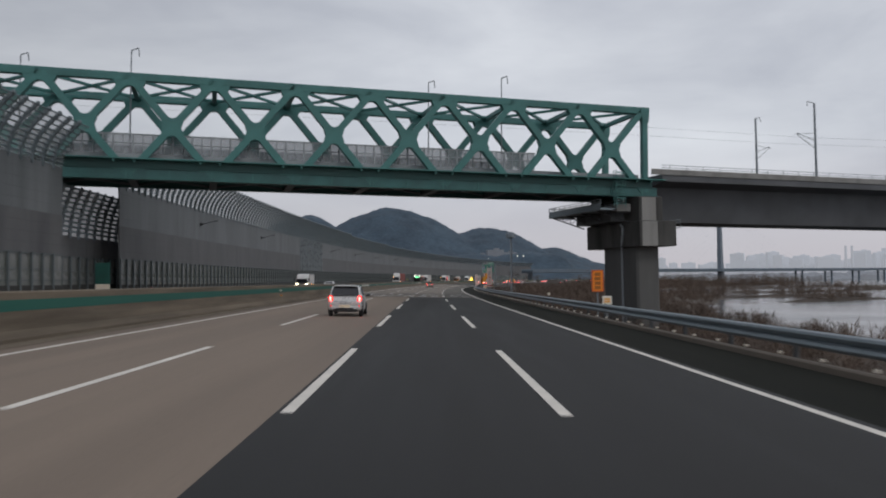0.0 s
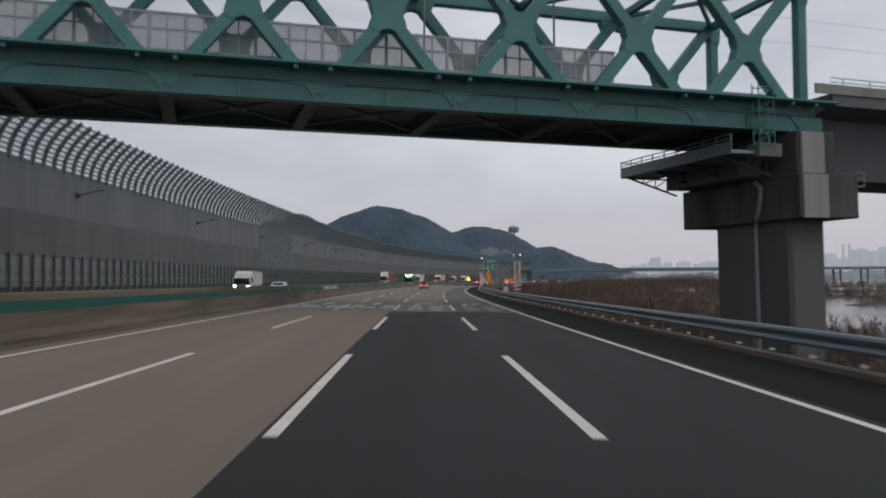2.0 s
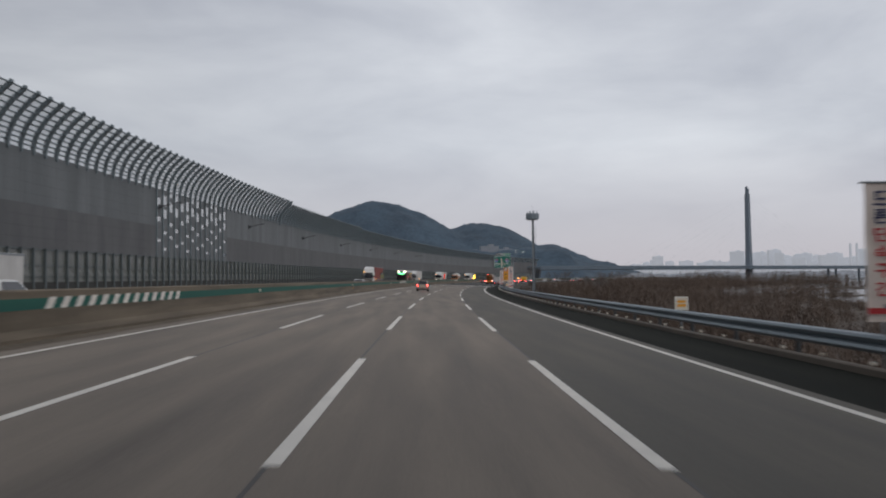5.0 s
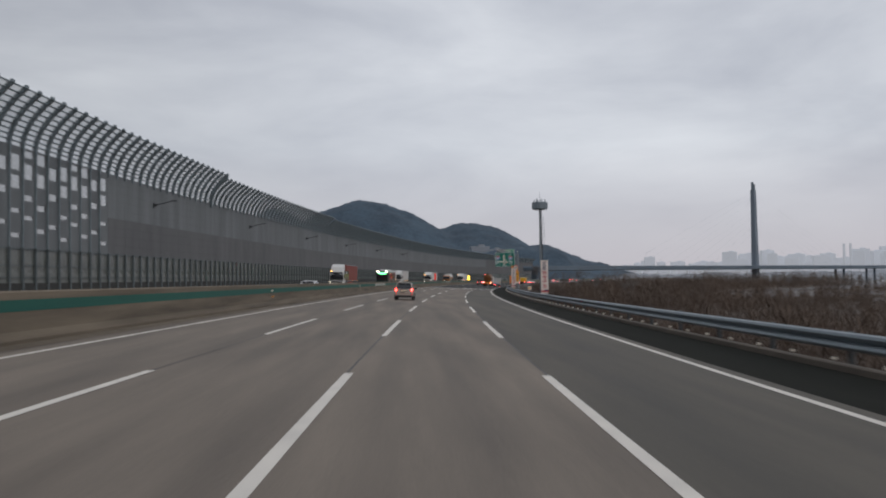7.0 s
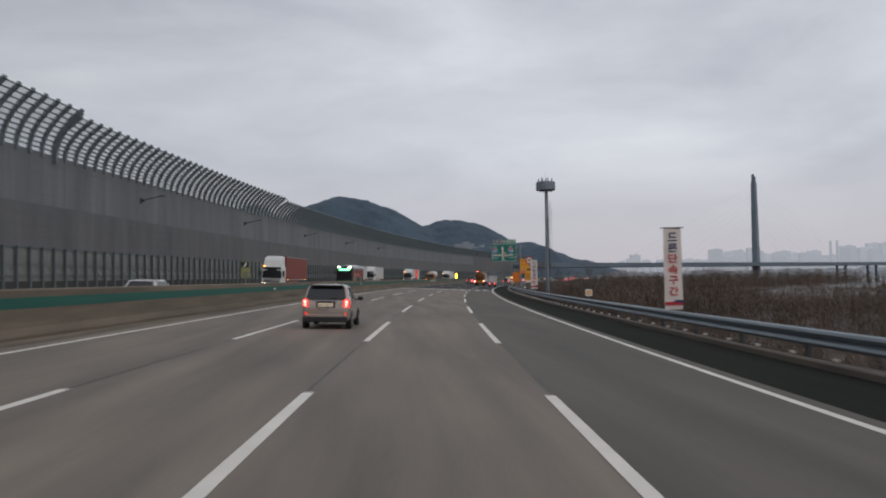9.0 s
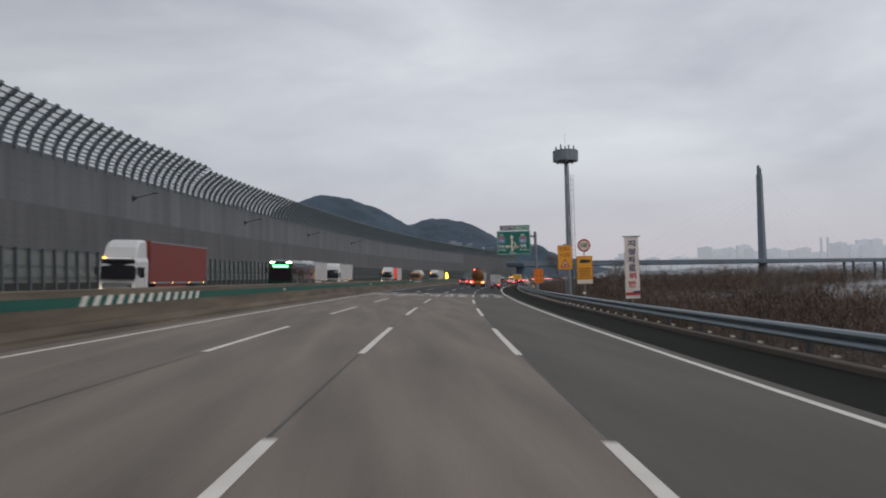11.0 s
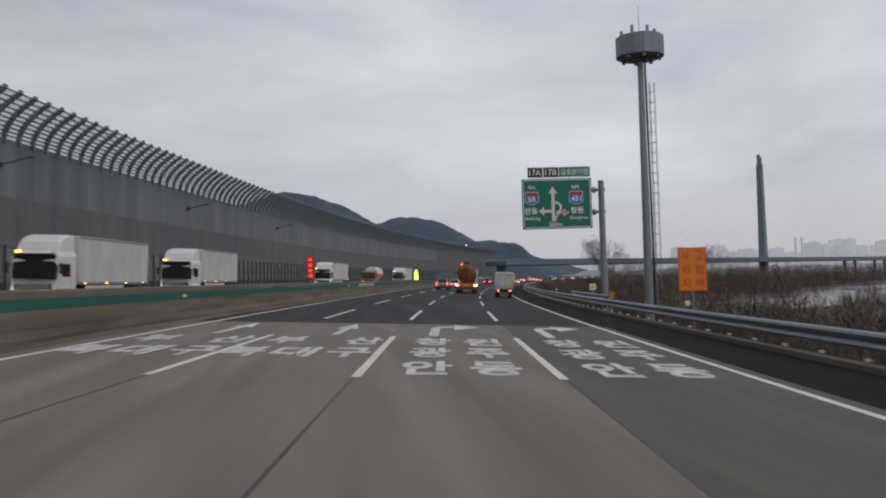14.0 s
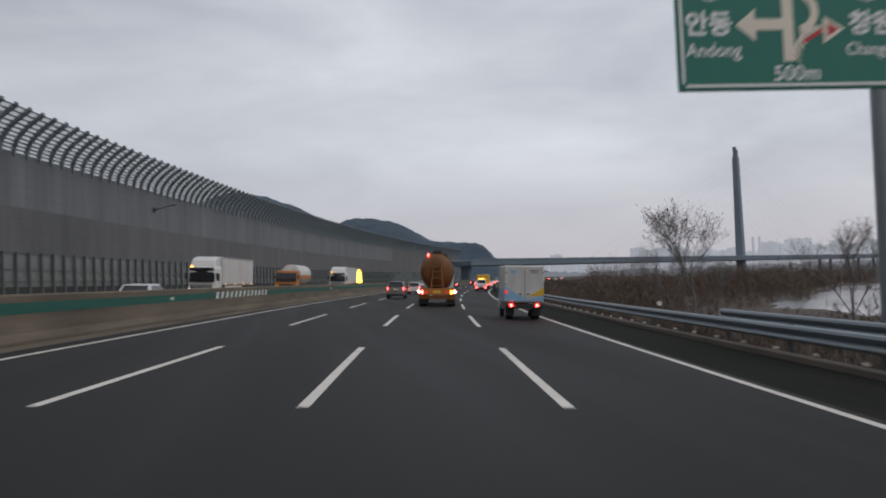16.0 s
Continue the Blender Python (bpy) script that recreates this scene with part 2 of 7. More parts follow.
NAVY = material("navy_banner_print", (0.03, 0.04, 0.12), 0.7, vary=0.1, bump=0.0)
BAR_GREY = material("grey_print", (0.20, 0.18, 0.18), 0.7, vary=0.1, bump=0.0)
BAR_BROWN = material("brown_print", (0.34, 0.12, 0.02), 0.7, vary=0.1, bump=0.0)
BAR_RED = material("red_print", (0.55, 0.10, 0.05), 0.7, vary=0.1, bump=0.0)
AMBER_GLASS = material("amber_reflector_glass", (0.75, 0.34, 0.10), 0.2, vary=0.05, bump=0.0)
REFLECT = material("white_reflector", (0.85, 0.78, 0.66), 0.2, vary=0.05, bump=0.0)
GLASS_DARK = material("dark_tinted_glass", (0.018, 0.018, 0.022), 0.08, vary=0.1, bump=0.0, spec=0.6)
TYRE = material("tyre_rubber", (0.018, 0.018, 0.019), 0.85, vary=0.2, grain=60)
RIM = material("alloy_rim", (0.38, 0.38, 0.39), 0.35, 0.8, vary=0.1)
PLASTIC = material("black_plastic", (0.022, 0.022, 0.024), 0.6, vary=0.15)
SILVER = material("silver_car_paint", (0.60, 0.59, 0.585), 0.30, 0.30, vary=0.05, patch=2.0, grain=200, bump=0.02, coat=0.5)
TAUPE = material("taupe_grey_car_paint", (0.40, 0.33, 0.285), 0.3, 0.35, vary=0.05, patch=2.0, grain=200, bump=0.02, coat=0.5)
WHITE_PAINT = material("white_vehicle_paint", (0.66, 0.66, 0.65), 0.4, vary=0.06, patch=0.8, grain=50, bump=0.03, coat=0.2)
CARGO_WHITE = streaked("dusty_white_cargo_panel", (0.50, 0.49, 0.48), (0.62, 0.61, 0.59), 0.5, 1.0, (1.2, 0.5), 0.1, 0.05)
DARK_GREY_PAINT = material("dark_grey_car_paint", (0.17, 0.165, 0.165), 0.3, 0.3, vary=0.05, patch=2.0, grain=200, bump=0.02, coat=0.5)
BLACK_PAINT = material("black_car_paint", (0.020, 0.020, 0.022), 0.25, vary=0.1, coat=0.5, bump=0.0)
SKY_BLUE = material("light_blue_print", (0.24, 0.45, 0.62), 0.5, vary=0.08, bump=0.0)
YELLOW = material("yellow_print", (0.72, 0.42, 0.03), 0.5, vary=0.08, bump=0.0)
KERB_DUSTY = material("dusty_kerb_concrete", (0.135, 0.112, 0.090), 0.9, vary=0.3, patch=0.5, grain=20)
TANK_BROWN = streaked("rusty_orange_tank_paint", (0.115, 0.045, 0.014), (0.20, 0.082, 0.026), 0.45, 0.6, (1.5, 0.5), 0.2, 0.1)
TRUCK_ORANGE = material("orange_truck_paint", (0.42, 0.15, 0.025), 0.5, vary=0.25, patch=2.0)
LADDER_BROWN = material("faded_brown_ladder_paint", (0.26, 0.105, 0.035), 0.6, vary=0.25, patch=2.0)
RED_BOX = streaked("red_container_paint", (0.20, 0.042, 0.035), (0.26, 0.058, 0.045), 0.6, 1.0, (1.0, 0.3), 0.15, 0.1)
BUS_DARK = material("dark_green_bus_paint", (0.012, 0.040, 0.034), 0.25, vary=0.15, coat=0.4, bump=0.0)
TAIL = glowing("lit_tail_lamp", (1.0, 0.055, 0.045), 20.0)
TAIL_PINK = glowing("glaring_pale_red_lamp", (1.0, 0.42, 0.36), 14.0)
TAIL_DIM = glowing("dim_tail_lamp", (0.75, 0.03, 0.025), 0.8)
AMBER_LAMP = glowing("lit_amber_lamp", (1.0, 0.40, 0.05), 7.0)
HEAD = glowing("lit_head_lamp", (1.0, 0.86, 0.62), 14.0)
LED_GREEN = glowing("green_route_display", (0.15, 1.0, 0.35), 5.0)
LED_RED = glowing("red_message_display", (1.0, 0.06, 0.03), 1.4)
# plate-lamp light is put into a faint glow of the plates themselves
PLATE_YELLOW = glowing("lit_yellow_plate", (0.80, 0.46, 0.05), 0.12)
PLATE_GLOW = glowing("lit_number_plate", (0.80, 0.66, 0.48), 0.16)
LAMP_YELLOW = glowing("yellow_warning_lamp", (1.0, 0.62, 0.05), 6.0)


# ---- building blocks ----
class Shape:
    """Collects corners and faces of one mesh."""

    def __init__(self):
        self.v, self.f = [], []

    def add(self, verts, faces):
        o = len(self.v)
        self.v += [tuple(p) for p in verts]
        self.f += [tuple(i + o for i in q) for q in faces]
        return self

    def box(self, c, size, m=None, ch=0.0):
        hx, hy, hz = (q / 2 for q in size)
        ch = min(ch, hx * 0.9, hy * 0.9, hz * 0.9)
        if ch <= 0:
            vs = [(x, y, z) for x in (-hx, hx) for y in (-hy, hy) for z in (-hz, hz)]
            fs = [(0, 1, 3, 2), (4, 6, 7, 5), (0, 4, 5, 1), (2, 3, 7, 6), (0, 2, 6, 4), (1, 5, 7, 3)]
        else:
            vs, idx = [], {}
            for sx in (-1, 1):
                for sy in (-1, 1):
                    for sz in (-1, 1):
                        for a in range(3):
                            p = [sx * hx, sy * hy, sz * hz]
                            for b in range(3):
                                if b != a:
                                    p[b] -= (sx, sy, sz)[b] * ch
                            idx[(sx, sy, sz, a)] = len(vs)
                            vs.append(tuple(p))
            fs = []
            for a in range(3):
                b, c2 = (a + 1) % 3, (a + 2) % 3
                for s in (-1, 1):
                    q = []
                    for sb, sc in ((-1, -1), (1, -1), (1, 1), (-1, 1)):
                        k = [0, 0, 0]
                        k[a], k[b], k[c2] = s, sb, sc
                        q.append(idx[(*k, a)])
                    fs.append(tuple(q if s > 0 else q[::-1]))
                for sb in (-1, 1):
                    for sc in (-1, 1):
                        k0, k1 = [0, 0, 0], [0, 0, 0]
                        k0[a], k0[b], k0[c2] = -1, sb, sc
                        k1[a], k1[b], k1[c2] = 1, sb, sc
                        q = (idx[(*k0, b)], idx[(*k1, b)], idx[(*k1, c2)], idx[(*k0, c2)])
                        fs.append(q if sb * sc > 0 else q[::-1])
            for sx in (-1, 1):
                for sy in (-1, 1):
                    for sz in (-1, 1):
                        q = tuple(idx[(sx, sy, sz, a)] for a in range(3))
                        fs.append(q if sx * sy * sz > 0 else q[::-1])
        m = m or Matrix()
        return self.add([m @ Vector((p[0] + c[0], p[1] + c[1], p[2] + c[2])) for p in vs], fs)

    def tube(self, p0, p1, r0, r1=None, n=10, caps=True):
        p0, p1 = Vector(p0), Vector(p1)
        r1 = r0 if r1 is None else r1
        d = (p1 - p0).normalized()
        a = d.orthogonal().normalized()
        b = d.cross(a)
        vs = []
        for p, r in ((p0, r0), (p1, r1)):
            vs += [p + (a * math.cos(2 * math.pi * i / n) + b * math.sin(2 * math.pi * i / n)) * r for i in range(n)]
        fs = [(i, (i + 1) % n, n + (i + 1) % n, n + i) for i in range(n)]
        if caps:
            fs += [tuple(range(n))[::-1], tuple(range(n, 2 * n))]
        return self.add(vs, fs)

    def bar(self, p0, p1, w, h, up=(0, 0, 1)):
        """A square bar from p0 to p1."""
        p0, p1 = Vector(p0), Vector(p1)
        d = (p1 - p0).normalized()
        side = d.cross(Vector(up))
        side = side.normalized() if side.length > 1e-4 else d.orthogonal().normalized()
        top = side.cross(d)
        vs = [p + side * (sx * w / 2) + top * (sz * h / 2) for p in (p0, p1) for sx, sz in ((-1, -1), (1, -1), (1, 1), (-1, 1))]
        return self.add(vs, [(0, 1, 2, 3), (7, 6, 5, 4), (0, 4, 5, 1), (1, 5, 6, 2), (2, 6, 7, 3), (3, 7, 4, 0)])

    def prism(self, outline, depth, m=None):
        """A flat outline in x, z pushed along y from 0 to depth."""
        n = len(outline)
        m = m or Matrix()
        vs = [m @ Vector((x, 0, z)) for x, z in outline] + [m @ Vector((x, depth, z)) for x, z in outline]
        fs = [tuple(range(n)), tuple(range(2 * n - 1, n - 1, -1))]
        fs += [(i, n + i, n + (i + 1) % n, (i + 1) % n) for i in range(n)]
        return self.add(vs, fs)

    def loft(self, rings, closed=True, caps=True):
        n = len(rings[0])
        vs = [p for r in rings for p in r]
        last = n if closed else n - 1
        fs = [(k * n + i, k * n + (i + 1) % n, (k + 1) * n + (i + 1) % n, (k + 1) * n + i)
              for k in range(len(rings) - 1) for i in range(last)]
        if caps and closed:
            fs += [tuple(range(n))[::-1], tuple(range((len(rings) - 1) * n, len(rings) * n))]
        return self.add(vs, fs)

    def mesh(self, name, mat, smooth=False):
        me = bpy.data.meshes.new(name)
        me.from_pydata([tuple(p) for p in self.v], [], self.f)
        bm = bmesh.new()
        bm.from_mesh(me)
        bmesh.ops.recalc_face_normals(bm, faces=bm.faces)
        bm.to_mesh(me)
        bm.free()
        me.materials.append(mat)
        if smooth:
            me.shade_smooth()
            me.set_sharp_from_angle(angle=radians(38))
        return me


def part(name, shape, mat, parent, label="", m=None, smooth=False):
    me = shape if isinstance(shape, bpy.types.Mesh) else shape.mesh(name, mat, smooth)
    ob = new(name, me)
    ob.parent = parent
    if m is not None:
        ob.matrix_basis = m
    return tagged(ob, label) if label else ob


def thing(name, label, category, m=None, group="", kind=""):
    ob = new(name)
    ob.empty_display_size = 0.2
    if m is not None:
        ob.matrix_basis = m
    return tagged(ob, label, category, group, kind)


def single(name, shape, mat, label, category, kind="", smooth=False, m=None, group=""):
    ob = new(name, shape.mesh(name, mat, smooth))
    if m is not None:
        ob.matrix_basis = m
    return tagged(ob, label, category, group, kind)


def letters(name, body, mat, parent, m, width, height, heavy=0.02, depth=0.004):
    """Writing as a mesh, fitted into width x height, its middle at m, lying in m's x, z plane facing -y."""
    c = bpy.data.curves.new(name, "FONT")
    c.body, c.size, c.offset, c.extrude, c.resolution_u = body, 1.0, heavy, 0.0, 3
    o = bpy.data.objects.new(name, c)
    scene.collection.objects.link(o)
    bpy.context.view_layer.update()
    me = bpy.data.meshes.new_from_object(o.evaluated_get(bpy.context.evaluated_depsgraph_get()))
    bpy.data.objects.remove(o)
    bpy.data.curves.remove(c)
    co = np.empty(len(me.vertices) * 3)
    me.vertices.foreach_get("co", co)
    co = co.reshape(-1, 3)
    lo, hi = co.min(0), co.max(0)
    out = np.zeros_like(co)
    out[:, 0] = (co[:, 0] - (lo[0] + hi[0]) / 2) / (hi[0] - lo[0]) * width
    out[:, 2] = (co[:, 1] - (lo[1] + hi[1]) / 2) / (hi[1] - lo[1]) * height
    me.vertices.foreach_set("co", out.ravel())
    me.materials.clear()
    me.materials.append(mat)
    me.update()
    ob = new(name, me)
    ob.parent, ob.matrix_basis = parent, m
    return ob


# ---- the road's line: a bend that tightens to the right, banked towards the river ----
G_S = np.arange(-120.0, 1401.0, 5.0)
G_K = np.interp(G_S, (0, 100, 200, 300, 400), (2.1e-4, -2.89e-4, -5.29e-4, -6.5e-4, -6.9e-4))
G_P = np.cumsum(G_K) * 5
G_P -= np.interp(0, G_S, G_P)
G_X, G_Y = np.cumsum(-np.sin(G_P)) * 5, np.cumsum(np.cos(G_P)) * 5
G_X -= np.interp(0, G_S, G_X)
G_Y -= np.interp(0, G_S, G_Y)


def heading(s):
    return float(np.interp(s, G_S, G_P))


def bank(s):
    return float(np.interp(s, (0, 130, 260, 400), (0.030, 0.0272, 0.037, 0.0488)))


def at(s, u, dz=0.0):
    """The point s metres along the road, u metres to the right of the lane's middle, dz over the road."""
    p = heading(s)
    return Vector((float(np.interp(s, G_S, G_X)) + u * math.cos(p), float(np.interp(s, G_S, G_Y)) + u * math.sin(p), dz - bank(s) * u))


def on(s, u, dz=0.0, turn=0.0, tilt=True):
    p = at(s, u, dz)
    return pose(p.x, p.y, p.z, 0, math.degrees(bank(s)) if tilt and not turn else (-math.degrees(bank(s)) if tilt else 0), math.degrees(heading(s)) + turn)


def band(s0, s1, us, step=5.0):
    """Rows of (u, dz) carried along the road from s0 to s1, as a sheet or, closed, a solid run."""
    n = max(1, int(math.ceil((s1 - s0) / step)))
    return [[at(s0 + (s1 - s0) * i / n, u, dz) for u, dz in us] for i in range(n + 1)]


def sheet(s0, s1, us, step=5.0):
    return Shape().loft(band(s0, s1, us, step), closed=False, caps=False)


def run(s0, s1, us, step=5.0):
    return Shape().loft(band(s0, s1, us, step), closed=True)


# ---- ground, river and road ----
BANK_Y = (-200, 60, 110, 170, 230, 300, 340, 390, 430, 455, 490, 507, 540, 570, 610, 700, 900)
BANK_X = (66, 56, 54, 57, 76, 104, 122, 124, 110, 99, 103, 118, 145, 168, 205, 285, 380)
TIPS = ((110, 444, 15, 7), (142, 418, 32, 8), (140, 322, 40, 8), (128, 262, 22, 7), (205, 420, 60, 12), (215, 640, 60, 16), (260, 560, 70, 14), (330, 420, 90, 16))


def wet(x, y):
    """How far a place lies inside the river, in metres; less than nothing on land."""
    d = x - float(np.interp(y, BANK_Y, BANK_X)) - 5 * noise.noise((x * 0.03, y * 0.03, 0.0))
    far = 620 + 0.1 * y + 20 * noise.noise((x * 0.01, y * 0.01, 3.0)) - x
    d = min(d, far)
    if y < 640:
        d = min(d, float(np.interp(y, BANK_Y, BANK_X)) + 150 + 25 * noise.noise((x * 0.02, y * 0.02, 6.0)) - x)
    for cx, cy, rx, ry in TIPS:
        e = math.hypot((x - cx) / rx, (y - cy - (x - cx) * 0.45) / ry)
        d = min(d, (e - 1) * ry)
    return d


def place(x, y):
    """Nearest s and u on the road."""
    i = int(np.argmin((G_X - x) ** 2 + (G_Y - y) ** 2))
    s = float(G_S[i])
    for _ in range(3):
        p = heading(s)
        s += -(x - float(np.interp(s, G_S, G_X))) * math.sin(p) + (y - float(np.interp(s, G_S, G_Y))) * math.cos(p)
    p = heading(s)
    return s, (x - float(np.interp(s, G_S, G_X))) * math.cos(p) + (y - float(np.interp(s, G_S, G_Y))) * math.sin(p)


def land(x, y):
    s, u = place(x, y)
    if not -110 < s < 1300:
        u = 300.0 if x > 0 else -300.0
    low = -5.4 + 0.7 * noise.noise((x * 0.04, y * 0.04, 7.0))
    w = wet(x, y)
    if w > 0:
        low = -5.6 - min(3.0, w * 0.4)
    if u > 26:
        return low
    if u > 6:
        t = (u - 6) / 20
        return (-0.35 - bank(s) * u) * (1 - t) - 1.2 * t * (1 - t) * 4 * 0.4 + low * t - 0.5
    if u > -60:
        return -bank(s) * u - 0.9
    return 1.2


lines_x = [-4600, -2500, -1200, -600, -300, -160] + list(range(-100, 400, 10)) + [430, 480, 560, 680, 900, 1300, 2200, 4600]
lines_y = [-4600, -1500, -500, -200] + list(range(-100, 700, 10)) + [730, 780, 860, 960, 1100, 1300, 1700, 2600, 4700]
sh = Shape()
nx = len(lines_x)
sh.v = [(x, y, land(x, y)) for y in lines_y for x in lines_x]
sh.f = [(j * nx + i, j * nx + i + 1, (j + 1) * nx + i + 1, (j + 1) * nx + i) for j in range(len(lines_y) - 1) for i in range(nx - 1)]
single("ground", sh, EARTH, "brown winter flood plain with dry earth", "ground", "structure", smooth=True)
sh = Shape().add([(40, -300, -5.95), (1500, -300, -5.95), (1500, 1500, -5.95), (40, 1500, -5.95)], [(0, 1, 2, 3)])
single("water", sh, WATER, "still grey river reflecting an overcast sky", "river", "structure")

S0, S1 = -60.0, 900.0
J1, J2 = 98.4, 337.7
road = thing("road", "multi-lane motorway carriageway of dark asphalt and grey concrete", "road", kind="structure")
part("asphalt_surface", sheet(S0, J1, [(-1.95, 0), (5.6, 0)]), ASPHALT, road, "dark new asphalt lanes")
part("concrete_surface", sheet(S0, J1, [(-10.6, 0), (-1.95, 0)]), CONCRETE_WARM, road, "grey-brown concrete lanes")
part("concrete_surface", sheet(J1, J2, [(-10.6, 0), (-1.8, 0), (1.84, 0)]), CONCRETE_ROAD, road, "grey-brown concrete lanes")
part("concrete_surface", sheet(J1, J2, [(1.84, 0), (5.72, 0)]), CONCRETE_TRUCK, road, "darker concrete slow lane")
part("asphalt_surface", sheet(J2, S1, [(-10.6, 0), (-5.4, 0), (0, 0), (5.6, 0)]), ASPHALT_NEW, road, "dark new asphalt lanes")
part("opposite_surface", sheet(S0, S1, [(-34.4, 0.02), (-22, 0.02), (-10.9, 0.02)]), CONCRETE_ROAD, road)
shoulder = single("pavement", sheet(S0, J1, [(5.6, -0.004), (8.0, -0.004)]), ASPHALT_OLD, "dark asphalt hard shoulder", "hard shoulder", "structure")
part("shoulder_surface", sheet(J1, J2, [(5.72, -0.004), (8.0, -0.004)]), ASPHALT_OLD, shoulder)
part("shoulder_surface", sheet(J2, S1, [(5.6, -0.004), (8.0, -0.004)]), ASPHALT_OLD, shoulder)
for u in (-5.4, -1.84, 1.84):
    part("tar_joint", sheet(J1, J2, [(u - 0.025, 0.003), (u + 0.025, 0.003)]), SEAM, road, "dark tar-filled joint")

# markings: edge lines, broken lane lines, arrows and lettering
for u, w in ((5.34, 0.16), (-9.07, 0.16)):
    part("edge_line", sheet(S0, S1, [(u - w / 2, 0.005), (u + w / 2, 0.005)]), LINE_PAINT, road, "solid white edge line")
for u in (-1.8, 1.8, -5.4):
    for k in range(-3, 36):
        s = 20.91 + 20.0 * k
        part("lane_dash", sheet(s, s + 10.0, [(u - 0.085, 0.006), (u + 0.085, 0.006)]), LINE_PAINT, road, "white lane dash" if k == 0 else "")


def flat_mark(name, outline, s, u, mat, length, width, mirror=False):
    """A painted outline of unit size laid on the road."""
    vs = [at(s + q[1] * length, u + q[0] * width * (-1 if mirror else 1), 0.007) for q in outline]
    return part(name, Shape().add(vs, [tuple(range(len(vs)))]), mat, road)


STRAIGHT = [(-0.10, 0), (0.10, 0), (0.10, 0.55), (0.36, 0.50), (0.0, 1.0), (-0.36, 0.50), (-0.10, 0.55)]


def turn_arrow(s, u, paint):
    inner, outer = [], []
    for i in range(7):
        a = math.pi / 2 * i / 6
        outer.append((-0.78 + 0.62 * (1 - math.cos(a)), 0.60 + 0.24 * math.sin(a)))
        inner.append((-0.48 + 0.32 * (1 - math.cos(a)), 0.60 + 0.12 * math.sin(a)))
    pts = [(-0.78, 0.0)] + outer + [(0.02, 0.84), (0.02, 1.0), (0.92, 0.78), (0.02, 0.50), (0.02, 0.72)] + inner[::-1] + [(-0.48, 0.0)]
    flat_mark("turn_arrow", pts, s, u, paint, 6.0, 1.0)


# the first group is worn thinner than the second, most of all in the slow lane
for base in (110.5, 331.3):
    for u in (0.0, 3.55):
        turn_arrow(base, u, WORN_PAINT if base > 200 else FADED_PAINT)
    for u in (-3.6, -7.2):
        flat_mark("straight_arrow", STRAIGHT, base, u, WORN_PAINT, 5.8, 1.1)
    for u, rows in ((0.05, ("창원", "광주", "안동")), (3.62, ("창원", "광주", "안동")), (-3.6, ("부산", "북대구")), (-7.2, ("부산", "북대구"))):
        paint = WORN_PAINT if base > 200 or u < -2 else (RUBBED_PAINT if u > 2 else FADED_PAINT)
        for row, word in enumerate(rows):
            s = base - 2.15 - 3.28 * row - (0.25 if len(word) == 3 else 0.0)
            offs = (-0.66, 0.68) if u > -2 else ((-0.98, 1.12) if len(word) == 2 else (-1.32, -0.12, 1.12))
            for q, ch in zip(offs, word):
                letters("road_lettering", ch, paint, road, on(s, u + q, 0.008) @ pose(0, 0, 0, -90, 0, 0), 1.0, 2.45, 0.035)

# ---- kerb, guard rail with reflectors, verge ----
single("kerb", run(S0, 900, [(7.98, -0.25), (7.98, 0.12), (8.02, 0.15), (8.17, 0.15), (8.17, -0.25)]), KERB_DUSTY, "low dusty concrete kerb along the shoulder", "kerb", "structure")
sh = sheet(S0, 900, [(8.17, 0.04), (8.6, 0.02), (9.4, -0.12), (11.5, -0.6), (16, -2.4), (22, -4.4), (30, -5.6)], 6.0)
for i, p in enumerate(sh.v):
    q = 0.25 * noise.noise((p[0] * 0.35, p[1] * 0.35, 1.0)) * min(1.0, (i % 7) * 0.3)
    sh.v[i] = (p[0], p[1], p[2] + q)
verge = single("verge", sh, VERGE_EARTH, "bare brown earth bank below the guard rail", "embankment", "structure", smooth=True)
BEAM = [(0.0, 0.38), (0.07, 0.41), (0.095, 0.46), (0.07, 0.52), (0.0, 0.57), (0.07, 0.62), (0.095, 0.68), (0.07, 0.74), (0.0, 0.77)]


def guard_rail(s0, s1, u, label, lift=0.0, ends=False):
    g = thing("guard_rail", label, "guard rail", group="guard rails along the shoulder")
    for a in np.arange(s0, s1, 20.0):
        b = min(a + 20.0, s1)
        prof = [(u - q, z + lift) for q, z in BEAM] + [(u - q + 0.012, z + lift) for q, z in BEAM[::-1]]
        part("rail_beam", run(a, b, prof, 5.0), GALV, g, "corrugated galvanised beam" if a == s0 else "", smooth=False)
    post = Shape().box((0, 0, 0.30), (0.12, 0.12, 0.96), ch=0.015).box((-0.07, 0, 0.585), (0.08, 0.09, 0.22)).mesh("post", REFLECT_POST)
    cap = Shape().box((0, 0, 0), (0.11, 0.05, 0.065), ch=0.01).mesh("reflector", REFLECT)
    for k, s in enumerate(np.arange(s0 + 1.0, s1, 2.0 if s1 - s0 > 40 else 4.0)):
        if s < 0 or s > 460:
            continue
        if k % 2 == 0:
            part("post", post, None, g, m=on(s, u + 0.14, lift))
        if s1 - s0 > 40:
            part("reflector", cap, None, g, m=on(s, u - 0.22, 0.21))
    return g


